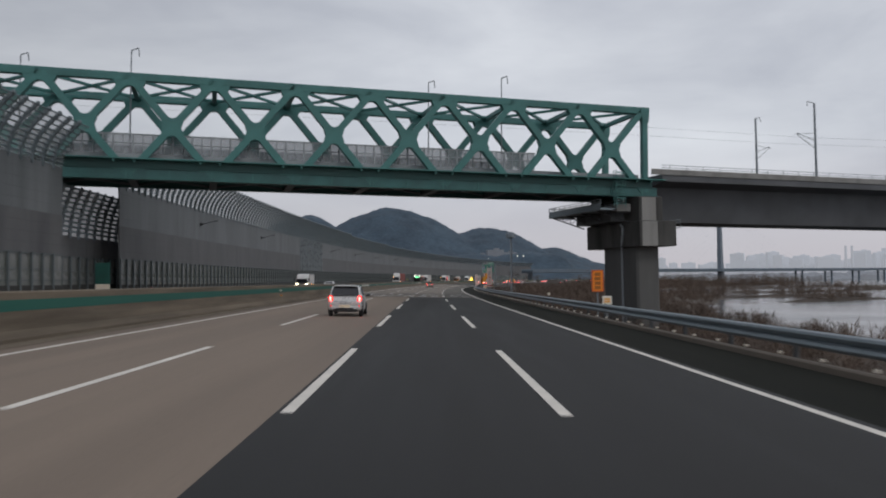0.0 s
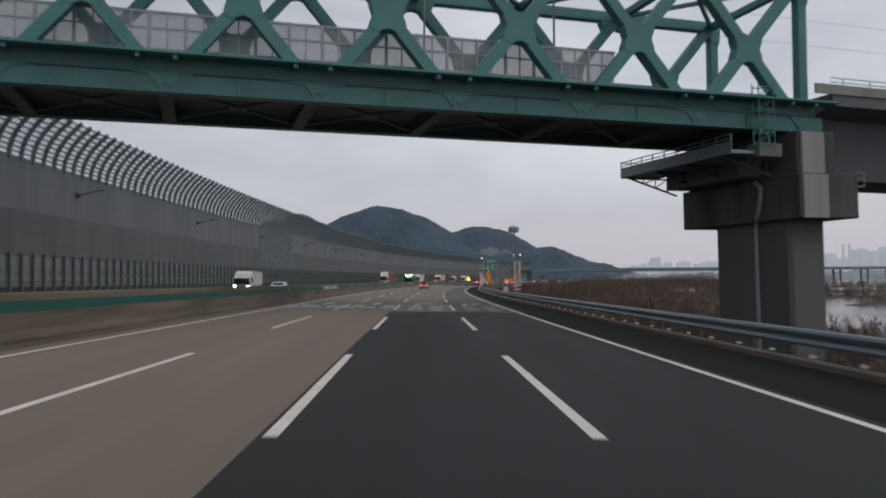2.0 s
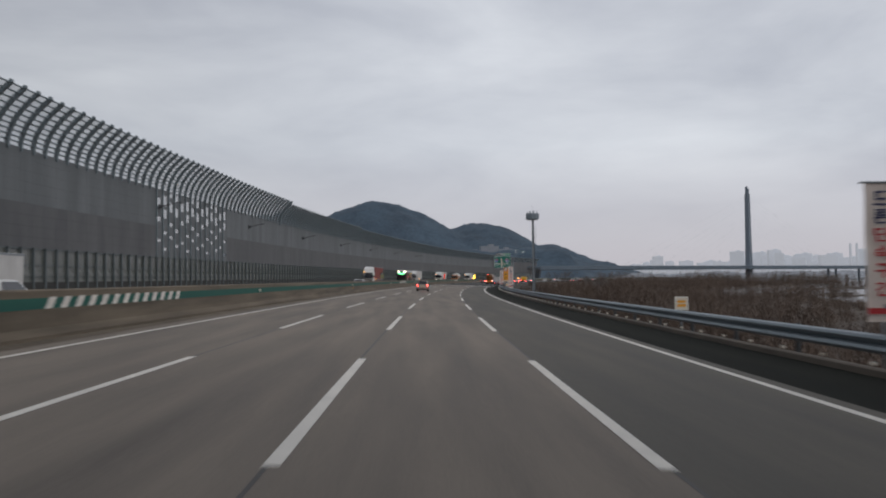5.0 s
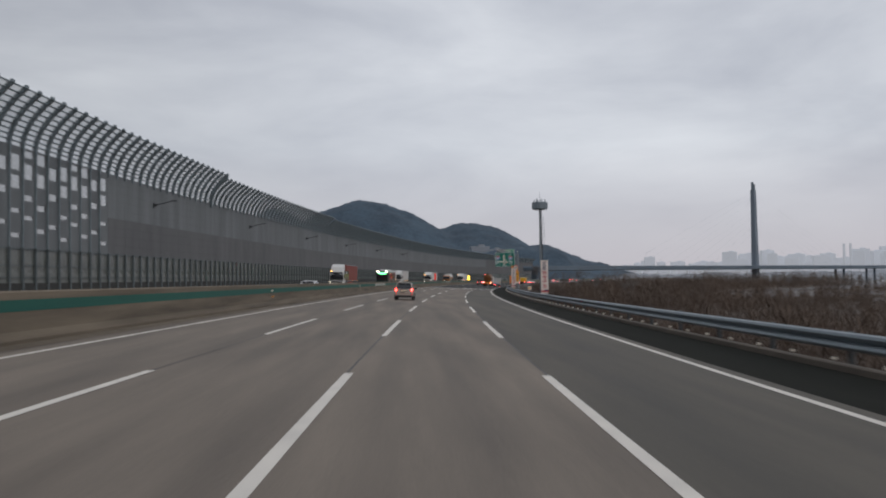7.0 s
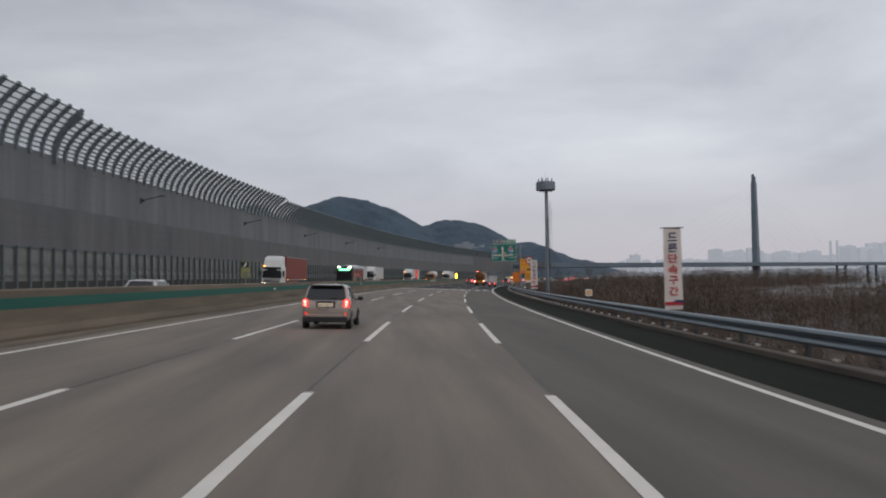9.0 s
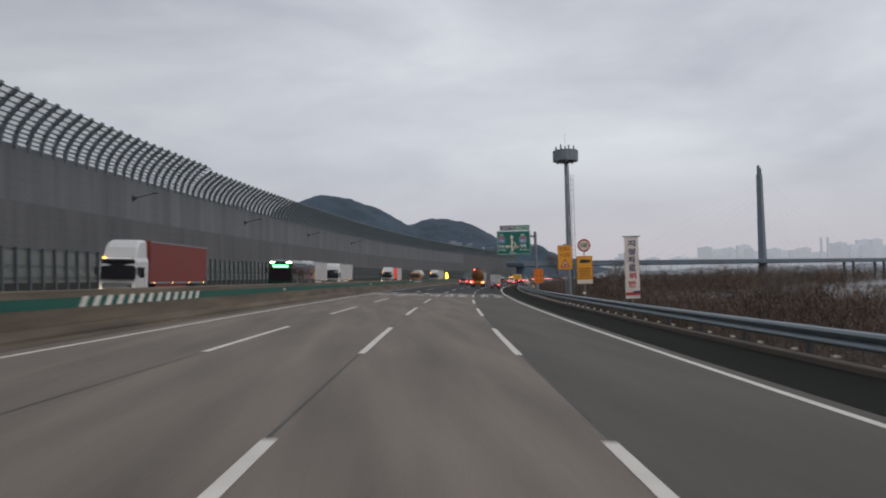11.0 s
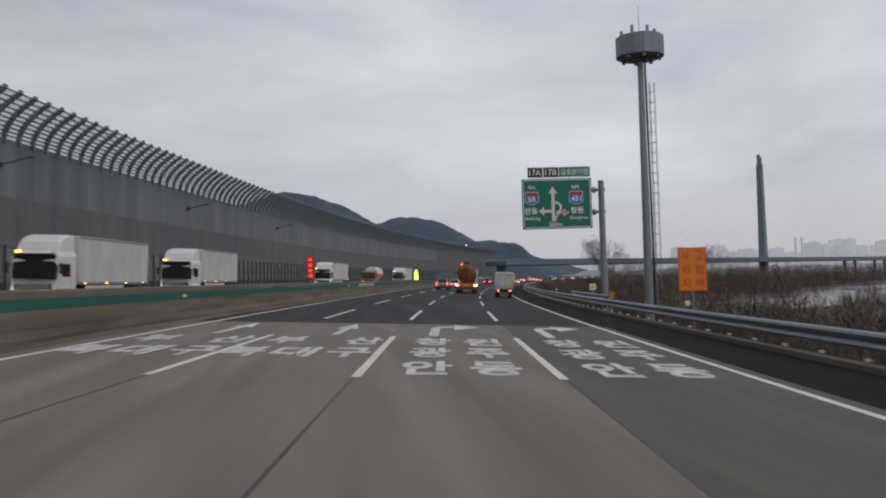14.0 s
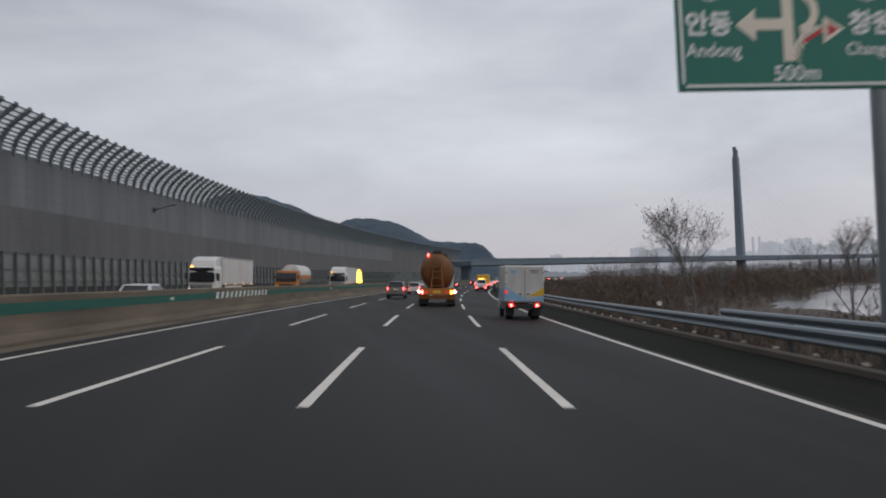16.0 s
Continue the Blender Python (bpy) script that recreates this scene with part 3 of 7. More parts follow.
guard_rail(-40, 700, 8.36, "galvanised steel guard rail with small white reflectors along the shoulder kerb")
extra = guard_rail(358.5, 377, 9.75, "short galvanised guard rail shielding the sign post", 0.12)
sh = Shape().box((0, 0, 0.86), (0.30, 0.04, 0.50), ch=0.01).box((0, 0.04, 0.3), (0.08, 0.05, 1.0))
part("end_marker", sh, SIGN_AMBER, extra, "amber end marker with black diagonal stripes", on(357.9, 9.72))
for z in (0.66, 0.86, 1.06):
    sh = Shape().prism([(-0.14, z - 0.12), (-0.14, z - 0.03), (0.14, z + 0.05), (0.14, z - 0.04)], 0.01, on(357.87, 9.72))
    part("stripe", sh, SIGN_BLACK, extra)

for s in (68.4, 294.4, 337.3, 381.0):
    g = thing("delineator_post", "slim dark delineator post with a round pale reflector beside the rail", "marker post", on(s, 8.76, tilt=False), "delineator posts along the shoulder")
    part("post", Shape().tube((0, 0, -0.2), (0, 0, 0.84), 0.03, n=8), REFLECT_POST, g)
    part("reflector", Shape().tube((0, 0.0, 0.95), (0, -0.03, 0.95), 0.085, n=16).tube((0, 0.03, 0.95), (0, 0.0, 0.95), 0.097, n=16), REFLECT, g, "round pale reflector")

# ---- concrete median with a green stripe ----
median = single("median_barrier", run(S0, S1, [(-10.42, -0.1), (-10.42, 0.10), (-10.52, 0.30), (-10.62, 1.26), (-10.66, 1.30), (-10.84, 1.30), (-10.88, 1.26), (-11.0, 0.3), (-11.1, 0.1), (-11.1, -0.1)]), MEDIAN, "stained concrete median barrier with a green painted stripe", "barrier", "structure")
part("green_stripe", sheet(S0, S1, [(-10.566, 0.79), (-10.597, 1.08)]), GREEN_WORN, median, "faded green painted stripe")
part("base_gutter", sheet(S0, S1, [(-10.44, 0.012), (-9.75, 0.012)]), MEDIAN, median)
for s0 in (135.2, 266.0, 389.6):
    for k in range(13):
        s = s0 + k * 0.90
        vs = [at(s, -10.563, 0.79), at(s + 0.42, -10.563, 0.79), at(s + 0.78, -10.595, 1.10), at(s + 0.36, -10.595, 1.10)]
        part("white_slash", Shape().add(vs, [(0, 1, 2, 3)]), LINE_PAINT, median, "white diagonal slash" if k == 0 else "")
# small reflectors on brackets along the barrier face, two of them doubled
stud = Shape().box((0.03, 0, 0), (0.10, 0.03, 0.12), ch=0.008).box((-0.04, 0.01, 0), (0.06, 0.05, 0.05)).mesh("reflector", REFLECT)
stud_low = Shape().box((0.03, 0, 0), (0.10, 0.03, 0.10), ch=0.008).box((-0.04, 0.01, 0), (0.06, 0.05, 0.05)).mesh("amber_reflector", AMBER_GLASS)
for s in (25.0, 69.2, 114.9, 161.0, 206.0, 250.5, 294.4, 338.5, 382.9, 427.0):
    part("reflector", stud, None, median, m=on(s, -10.50, 0.93))
    if s in (69.2, 206.0):
        part("amber_reflector", stud_low, None, median, "amber reflector below the white one", m=on(s, -10.46, 0.58))

# ---- noise wall along the far side ----
WU = -34.6
wall = thing("wall_north", "tall grey motorway noise wall with a curved open steel lattice top", "noise wall", kind="structure")


def rib_line(extra=0.0, n=9):
    """Side line of a rib from the top of the panels, bending over towards the road."""
    pts = []
    for i in range(n + 1):
        a = i / n
        pts.append((2.45 * a ** 1.9, 12.0 + (3.75 + extra) * a * (1.0 - 0.04 * a)))
    return pts


def rib_mesh(name, extra=0.0, w=0.25, d=0.34, low=0.0):
    line = [(0.0, low)] + rib_line(extra)
    rings = []
    for i, (x, z) in enumerate(line):
        a, b = line[max(0, i - 1)], line[min(len(line) - 1, i + 1)]
        tx, tz = b[0] - a[0], b[1] - a[1]
        q = math.hypot(tx, tz)
        nx_, nz_ = tz / q, -tx / q
        rings.append([(x - nx_ * d / 2, -w / 2, z - nz_ * d / 2), (x + nx_ * d / 2, -w / 2, z + nz_ * d / 2),
                      (x + nx_ * d / 2, w / 2, z + nz_ * d / 2), (x - nx_ * d / 2, w / 2, z - nz_ * d / 2)])
    s = Shape().loft(rings)
    x, z = line[-1]
    s.box((x + 0.06, 0, z + 0.10), (0.24, 0.40, 0.30), ch=0.05)
    return s.mesh(name, RIB)


def lattice_mesh(extra=0.0, length=2.10, h=0.105):
    s = Shape()
    for x, z in rib_line(extra, 10)[1:]:
        s.box((x, length / 2, z), (0.09, length, h))
    return s.mesh("lattice", RIB)


def glazing_mesh(extra=0.0, length=2.06, mat=GLAZING):
    """Thin clear sheets set in the lattice, one to each field."""
    s = Shape()
    line = rib_line(extra, 10)
    for (x0, z0), (x1, z1) in zip(line[:-1], line[1:]):
        s.add([(x0 - 0.02, 0, z0), (x0 - 0.02, length, z0), (x1 - 0.02, length, z1), (x1 - 0.02, 0, z1)], [(0, 1, 2, 3)])
    return s.mesh("glazing", mat)


def post_mesh():
    return Shape().box((0.10, 0, 1.9), (0.22, 0.24, 3.8), ch=0.03).box((0.10, 0, 3.75), (0.30, 0.34, 0.10), ch=0.02).box((0.02, 1.03, 2.35), (0.07, 2.06, 0.09)).box((0.02, 1.03, 1.35), (0.07, 2.06, 0.07)).box((0.02, 1.03, 3.72), (0.10, 2.06, 0.12)).mesh("post", POST_STEEL)


def panel_mesh(name, z0, z1, mat, thick=0.12, length=2.003, grooves=0):
    s = Shape()
    if grooves:
        h = (z1 - z0) / grooves
        for k in range(grooves):
            s.box((-0.05, length / 2, z0 + h * (k + 0.5)), (thick, length, h - 0.006))
        s.box((-0.09, length / 2, (z0 + z1) / 2), (thick * 0.6, length + 0.07, z1 - z0))
    else:
        s.box((-0.05, length / 2, (z0 + z1) / 2), (thick, length, z1 - z0))
    return s.mesh(name, mat)


TOPS = (0.36, -0.22, -0.70)
RIBS = [rib_mesh("rib", q, low=11.7) for q in TOPS]
GLAZED = [glazing_mesh(q) for q in TOPS]
LATTICES = [lattice_mesh(q) for q in TOPS]
UPPER = panel_mesh("upper_panel", 7.5, 12.05, WALL_UP, grooves=5)
LOWER = panel_mesh("lower_panel", 3.75, 7.5, WALL_LOW, grooves=4)
PALE = panel_mesh("pale_panel", 0.9, 3.75, PANE, 0.05)
PLINTH = panel_mesh("plinth", -0.4, 0.9, PLINTH_DARK, 0.3)
POST = post_mesh()


def pierced_mesh(gaps):
    """A bay of solid panel pierced by clear windows at the given heights, with the rib running on down."""
    s = Shape()
    z = 3.75
    for z0, z1 in gaps + ((12.05, 12.05),):
        if z0 > z:
            s.box((-0.05, 1.0, (z + z0) / 2), (0.10, 2.003, z0 - z))
        if z1 > z0:
            s.box((-0.05, 0.20, (z0 + z1) / 2), (0.10, 0.40, z1 - z0)).box((-0.05, 1.86, (z0 + z1) / 2), (0.10, 0.28, z1 - z0))
        z = z1
    return s.mesh("pierced_panel", WALL_UP)


WINDOWS = (((5.1, 5.5), (7.0, 7.5), (9.0, 10.2), (10.9, 11.9)), ((6.1, 6.5), (7.7, 8.2), (9.5, 10.8), (11.3, 11.9)), ((4.6, 5.0), (6.6, 7.0), (8.6, 9.7), (10.1, 11.4)), ((5.6, 6.0), (8.1, 8.7), (9.9, 11.0)))
PIERCED = [pierced_mesh(q) for q in WINDOWS]
LOW_RIB = Shape().box((0.06, 0, 7.9), (0.16, 0.16, 8.3), ch=0.02).mesh("low_rib", RIB)
WINDOW_SHEET = Shape().add([(-0.06, 0.3, 4.0), (-0.06, 1.8, 4.0), (-0.06, 1.8, 12.0), (-0.06, 0.3, 12.0)], [(0, 1, 2, 3)]).mesh("window_sheet", DUSTY_SHEET)
s = 64.0
while s < 622:
    m = on(s, WU, tilt=False) @ Matrix.Diagonal((1.0, 1.0 + WU * float(np.interp(s, G_S, G_K)), 1.0, 1.0))
    tall = 0 if s < 270 else (1 if s < 345 else 2)
    if not 87 < s < 101.5:
        part("rib", RIBS[tall], None, wall, m=m)
        part("lattice", LATTICES[tall], None, wall, m=m)
        part("glazing", GLAZED[tall], None, wall, m=m)
        if 209 < s < 237:
            part("pierced_panel", PIERCED[int(s // 2 * 7 % 4)], None, wall, m=m)
            part("window_sheet", WINDOW_SHEET, None, wall, m=m)
            part("low_rib", LOW_RIB, None, wall, m=m)
        else:
            part("upper_panel", UPPER, None, wall, m=m)
            part("lower_panel", LOWER, None, wall, m=m)
        part("post", POST, None, wall, m=m)
        part("pale_panel", PALE, None, wall, m=m)
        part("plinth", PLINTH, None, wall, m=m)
    s += 2.0
part("end_rib", rib_mesh("end_rib", 0.36, 0.42, 0.50, 11.4), RIB, wall, "thick end rib at the step", on(270, WU + 0.1, tilt=False))
# the wall goes on, bay after bay, into the distance
far_rib, far_glass, far_up, far_pane = Shape(), Shape(), Shape(), Shape()
far_up.loft(band(622, 745, [(WU, 3.75), (WU, 12.0), (WU - 0.3, 12.0), (WU - 0.3, 3.75)], 8.0))
far_pane.loft(band(622, 745, [(WU, 0.0), (WU, 3.75), (WU - 0.2, 3.75), (WU - 0.2, 0.0)], 8.0))
for s in np.arange(622, 745, 2.5):
    line = rib_line(-0.62)
    for a, b in zip(line[:-1:3], line[3::3]):
        far_rib.bar(at(s, WU + a[0], a[1]), at(s, WU + b[0], b[1]), 0.26, 0.30)
    far_rib.box((0.1, 0, 2), (0.25, 0.25, 4), on(s, WU, tilt=False))
for i in range(1, 10):
    x, z = rib_line(-0.62)[i]
    x2, z2 = rib_line(-0.62)[i - 1]
    far_glass.loft(band(622, 745, [(WU + x2, z2), (WU + x, z), (WU + x - 0.02, z), (WU + x2 - 0.02, z2)], 10.0))
    far_rib.loft(band(622, 745, [(WU + x - 0.05, z - 0.05), (WU + x + 0.05, z - 0.05), (WU + x + 0.05, z + 0.05), (WU + x - 0.05, z + 0.05)], 10.0))
for name, q, mt in (("far_ribs", far_rib, RIB), ("far_glazing", far_glass, GLAZING), ("far_panels", far_up, WALL_LOW), ("far_pale_panels", far_pane, PANE)):
    tagged(part(name, q, mt, wall), kind="stuff")
# the lower stretch under the bridge, set back, with its own curved lattice
link = thing("noise_screen", "lower set-back noise screen with a curved clear lattice under the bridge", "noise wall")
LINK_RIB, LINK_BARS, LINK_GLASS = rib_mesh("rib", 1.25, w=0.55, low=11.8), lattice_mesh(1.25, h=0.24), glazing_mesh(1.25, mat=SHADED_GLAZING)
LINK_PANEL = panel_mesh("dark_panel", 3.75, 5.95, WALL_LOW, grooves=2)
for k in range(14):
    m = on(83.0 + 2.0 * k, -37.0, tilt=False)
    for name, me in (("rib", LINK_RIB), ("lattice", LINK_BARS), ("glazing", LINK_GLASS)):
        part(name, me, None, link, m=m @ pose(0, 0, -6.1) @ Matrix.Diagonal((0.5, 1.0, 1.0, 1.0)))
    for name, me in (("dark_panel", LINK_PANEL), ("post", POST), ("pale_panel", PALE), ("plinth", PLINTH)):
        part(name, me, None, link, m=m)
g = thing("works_board", "green board standing before the low noise screen", "sign", on(95.0, -33.6, tilt=False))
part("board", Shape().box((0, 0, 2.1), (1.5, 0.06, 2.2), ch=0.02), GREEN_PAINT, g)
part("lower_plate", Shape().box((0, -0.02, 0.72), (1.5, 0.05, 0.5), ch=0.02), SIGN_CREAM, g)
part("post", Shape().box((-0.6, 0.06, 1.4), (0.08, 0.06, 2.9)).box((0.6, 0.06, 1.4), (0.08, 0.06, 2.9)), STEEL_POST, g)
# lamp arms in front of the wall


def wall_lamp(s):
    g = thing("street_lamp", "slim dark lamp arm on a bracket at the noise wall", "street lamp", on(s, -34.45, 9.85, tilt=False), "street lamps along the far side")
    part("bracket", Shape().box((-0.06, 0, 0), (0.14, 0.34, 0.62), ch=0.03).box((0.14, 0, 0.02), (0.34, 0.24, 0.30), ch=0.05), REFLECT_POST, g)
    part("arm", Shape().tube((0.1, 0, 0.02), (2.1, 0, 0.46), 0.055, 0.04, 8), REFLECT_POST, g)
    part("lamp_head", Shape().box((2.3, 0, 0.48), (0.66, 0.24, 0.12), ch=0.04), REFLECT_POST, g)


for k in range(9):
    wall_lamp(132.6 + 39.1 * k)

# ---- railway truss bridge over the road ----
BR = Matrix.Translation((0.17, 98.37, 0)) @ Matrix.Rotation(math.atan2(0.322, 1.0), 4, "Z")
# the truss itself falls slightly towards the river
TR = Matrix.Translation((0.17, 99.53, 0)) @ Matrix.Rotation(0.264, 4, "Z") @ Matrix.Translation((27.6, 0, 12)) @ Matrix.Rotation(0.0157, 4, "Y") @ Matrix.Translation((-27.6, 0, -12))
BW = 9.9
ZB, ZT = 11.92, 21.68
PITCH, A_END = 8.19, 26.29
bridge = thing("truss_bridge", "teal steel railway truss bridge crossing over the motorway", "bridge", TR)
NODES = [A_END - PITCH * (k + 0.5) for k in range(13)]
A_LOW = A_END - PITCH * 13


def diagonal_mesh(flip):
    h = (ZT - ZB) / 2
    s = 1 if not flip else -1
    sh = Shape()
    sh.bar((-PITCH / 2 * s, 0, h), (PITCH / 2 * s, 0, -h), 0.70, 0.74 - (0.02 if flip else 0.0), up=(0, 1, 0))
    return sh.mesh("diagonal", TEAL)


def gusset_mesh():
    pts = []
    for i in range(24):
        a = 2 * math.pi * i / 24
        r = 0.86 + 0.50 * abs(math.sin(2 * a)) ** 2
        pts.append((r * math.cos(a), r * math.sin(a)))
    return Shape().prism(pts, 0.80, pose(0, -0.40, 0)).mesh("gusset", TEAL)


def corner_mesh():
    """Curved plate where two diagonals meet a chord."""
    pts = [(-1.55, 0.0), (-1.2, -0.75), (-0.95, -1.15), (-0.62, -0.80), (-0.32, -0.60), (0.0, -0.54), (0.32, -0.60), (0.62, -0.80), (0.95, -1.15), (1.2, -0.75), (1.55, 0.0)]
    return Shape().prism(pts, 0.78, pose(0, -0.39, 0)).mesh("chord_plate", TEAL)


DIA, DIB, GUS, COR = diagonal_mesh(False), diagonal_mesh(True), gusset_mesh(), corner_mesh()
for v, side in ((0.0, "near"), (BW, "far")):
    part("top_chord", Shape().box(((A_LOW + A_END) / 2, v, ZT), (A_END - A_LOW + 0.7, 0.72, 0.80), ch=0.05), TEAL, bridge)
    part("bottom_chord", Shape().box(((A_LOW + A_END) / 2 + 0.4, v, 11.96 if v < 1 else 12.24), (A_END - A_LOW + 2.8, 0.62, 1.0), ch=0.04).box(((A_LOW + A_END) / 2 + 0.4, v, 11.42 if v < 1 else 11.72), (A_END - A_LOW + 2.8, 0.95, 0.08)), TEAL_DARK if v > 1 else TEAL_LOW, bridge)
    part("end_post", Shape().box((A_END + 0.3, v, (ZT + ZB) / 2), (0.70, 0.70, ZT - ZB), ch=0.05).prism([(A_END - 0.25, ZT - 0.3), (A_END - 0.06, ZT - 1.1), (A_END + 0.66, ZT - 1.5), (A_END + 0.80, ZT - 0.9), (A_END + 0.86, ZT + 0.40), (A_END - 0.25, ZT + 0.40)], 0.76, pose(0, v - 0.38, 0)), TEAL, bridge)
    for a in NODES:
        c = pose(a, v, (ZT + ZB) / 2)
        part("diagonal", DIA, None, bridge, m=c)
        part("diagonal", DIB, None, bridge, m=c)
        part("gusset", GUS, None, bridge, m=c)
        if a < A_END - PITCH:
            part("chord_plate", COR, None, bridge, m=pose(a + PITCH / 2, v, ZT - 0.38))
        if a < A_END - PITCH:
            part("chord_plate", COR, None, bridge, m=pose(a + PITCH / 2, v, ZB + 0.45, 0, 180, 0))
for k, a in enumerate(NODES):
    part("cross_beam", Shape().box((a + PITCH / 2, BW / 2, ZT - 0.05), (0.5, BW - 0.7, 0.5), ch=0.03), TEAL, bridge)
    sh = Shape().bar((a + PITCH / 2, 0.3, ZT), (a - PITCH / 2, BW - 0.3, ZT), 0.30, 0.26).bar((a - PITCH / 2, 0.3, ZT - 0.01), (a + PITCH / 2, BW - 0.3, ZT - 0.01), 0.30, 0.26)
    part("top_bracing", sh, TEAL, bridge)
part("deck", Shape().box(((A_LOW + A_END) / 2, BW / 2, 12.88), (A_END - A_LOW + 2, BW - 0.76, 0.84)), UNDERSIDE, bridge, "dark deck underside")
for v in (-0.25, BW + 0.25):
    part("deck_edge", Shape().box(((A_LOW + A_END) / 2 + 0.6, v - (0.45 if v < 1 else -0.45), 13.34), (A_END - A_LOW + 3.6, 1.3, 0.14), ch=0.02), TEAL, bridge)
# the shadow band below the deck edge, made as an added dark plate
part("shade_plate", Shape().box(((A_LOW + A_END) / 2, -0.40, 12.86), (A_END - A_LOW + 2.2, 0.05, 0.80)), TEAL_DARK, bridge, "added dark plate for the shade under the deck edge")
stiff = Shape().box((0, -0.10, 11.96), (0.06, 0.10, 0.96)).mesh("stiffener", TEAL)
brk = Shape().box((0, -0.95, 13.13), (0.26, 0.5, 0.28), ch=0.03).mesh("bracket", TEAL)
for k in range(26):
    part("stiffener", stiff, None, bridge, m=pose(A_END - 0.2 - k * PITCH / 2, -0.26, 0))
    part("bracket", brk, None, bridge, m=pose(A_END + 0.6 - (k // 2) * PITCH - (1.9 if k % 2 else 0.0), 0.0, 0))
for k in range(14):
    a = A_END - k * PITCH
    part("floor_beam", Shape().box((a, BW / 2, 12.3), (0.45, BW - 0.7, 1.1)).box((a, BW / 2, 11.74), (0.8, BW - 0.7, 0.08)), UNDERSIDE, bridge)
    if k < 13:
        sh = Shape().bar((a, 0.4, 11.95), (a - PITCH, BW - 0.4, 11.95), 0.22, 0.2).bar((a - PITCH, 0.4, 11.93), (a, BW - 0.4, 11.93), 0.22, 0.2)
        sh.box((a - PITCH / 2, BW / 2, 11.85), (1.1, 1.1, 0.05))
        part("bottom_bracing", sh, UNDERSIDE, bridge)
for v in (1.0, BW - 1.0):
    for k in range(48):
        a = A_END - 15.2 - 1.9 * k
        sh = Shape().box((0, 0, 15.05), (0.17, 0.12, 2.3)).box((0.95, 0, 16.12), (1.9, 0.10, 0.14)).box((0.95, 0, 15.22), (1.9, 0.08, 0.10)).box((0.95, 0, 15.1), (0.08, 0.06, 2.1))
        if k == 0:
            fence_me = sh.mesh("fence_frame", RAIL_GREY)
            sheet_me = Shape().box((0.95, 0.03, 15.1), (1.76, 0.02, 2.0)).mesh("fence_sheet", FENCE_SHEET)
        part("fence_sheet", sheet_me, None, bridge, m=pose(a, v, 0))
        part("fence_frame", fence_me, None, bridge, m=pose(a, v, 0))
    part("kerb_wall", Shape().box(((A_LOW + A_END) / 2, v, 13.72), (A_END - A_LOW, 0.22, 0.80)), RAIL_GREY, bridge)
for a, v in ((-42.6, 8.0), (-31.2, 3.0), (1.9, 7.4), (9.6, 3.0)):
    g = thing("catenary_mast", "thin steel overhead-line mast on the bridge", "mast", TR @ pose(a, v, 0))
    part("pole", Shape().tube((0, 0, 13.3), (0, 0, 25.2), 0.085, 0.065, 8), STEEL_POST, g)
    part("arm", Shape().tube((0, 0, 25.2), (0.7, 0.0, 25.5), 0.06, n=6).tube((0.7, 0, 25.5), (0.8, 0, 24.6), 0.05, n=6), STEEL_POST, g)

# concrete viaduct that carries the railway on towards the river
viaduct = thing("viaduct", "grey concrete railway viaduct with a deep box girder", "bridge", BR)
prof = [(-1.0, 14.75), (-1.0, 13.35), (1.4, 12.9), (2.2, 8.7), (8.0, 8.7), (8.8, 12.9), (11.2, 13.35), (11.2, 14.75), (10.9, 14.75), (10.9, 14.2), (-0.7, 14.2), (-0.7, 14.75)]
sh = Shape().loft([[(a, v, z - 0.08 - 0.010 * (a - 28)) for v, z in prof] for a in (28.9, 60, 100, 160, 240)])
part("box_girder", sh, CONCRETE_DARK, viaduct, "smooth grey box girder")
for v in (-1.03, 11.23):
    sh = Shape().loft([[(a, v + dv, z - 0.08 - 0.010 * (a - 28)) for dv, z in ((-0.08, 14.12), (0.08, 14.12), (0.08, 14.78), (-0.08, 14.78))] for a in (27.4, 60, 100, 160, 240)])
    part("parapet", sh, CONCRETE_FRONT, viaduct, "pale concrete parapet")
for v in (-0.9, 11.1):
    for z in (0.25, 0.55):
        part("hand_rail", Shape().tube((28.9, v, 14.66 + z), (240, v, 14.66 + z - 2.11), 0.03, n=6), GALV, viaduct)
    for k in range(40):
        part("rail_post", Shape().box((0, 0, 0.26), (0.05, 0.05, 0.64)), GALV, viaduct, m=pose(30 + 2.4 * k, v, 14.65 - 0.010 * (2 + 2.4 * k)))
for a in (92.0, 150.0, 210.0):
    part("pier", Shape().box((a, 5.1, 1.5), (3.2, 6.0, 15.0), ch=0.3), CONCRETE, viaduct)


def mast(a, v, base, top, way=1):
    g = thing("catenary_mast", "tall steel overhead-line mast with a bracket arm on the viaduct", "mast", BR @ pose(a, v, base))
    h = top - base
    part("pole", Shape().tube((0, 0, 0), (0, 0, h), 0.17, 0.13, 10), STEEL_POST, g)
    part("bracket_arm", Shape().tube((0, 0, h * 0.52), (way * 2.6, 0.4, h * 0.62), 0.04, n=6).tube((0, 0, h * 0.42), (way * 2.6, 0.4, h * 0.6), 0.04, n=6).tube((0, 0, h * 0.62), (way * 2.9, 0.4, h * 0.60), 0.03, n=6), STEEL_POST, g)
    part("top_arm", Shape().tube((0, 0, h), (way * 0.9, 0.2, h + 0.25), 0.05, n=6).tube((way * 0.9, 0.2, h + 0.25), (way * 1.05, 0.2, h - 0.4), 0.04, n=6), STEEL_POST, g)


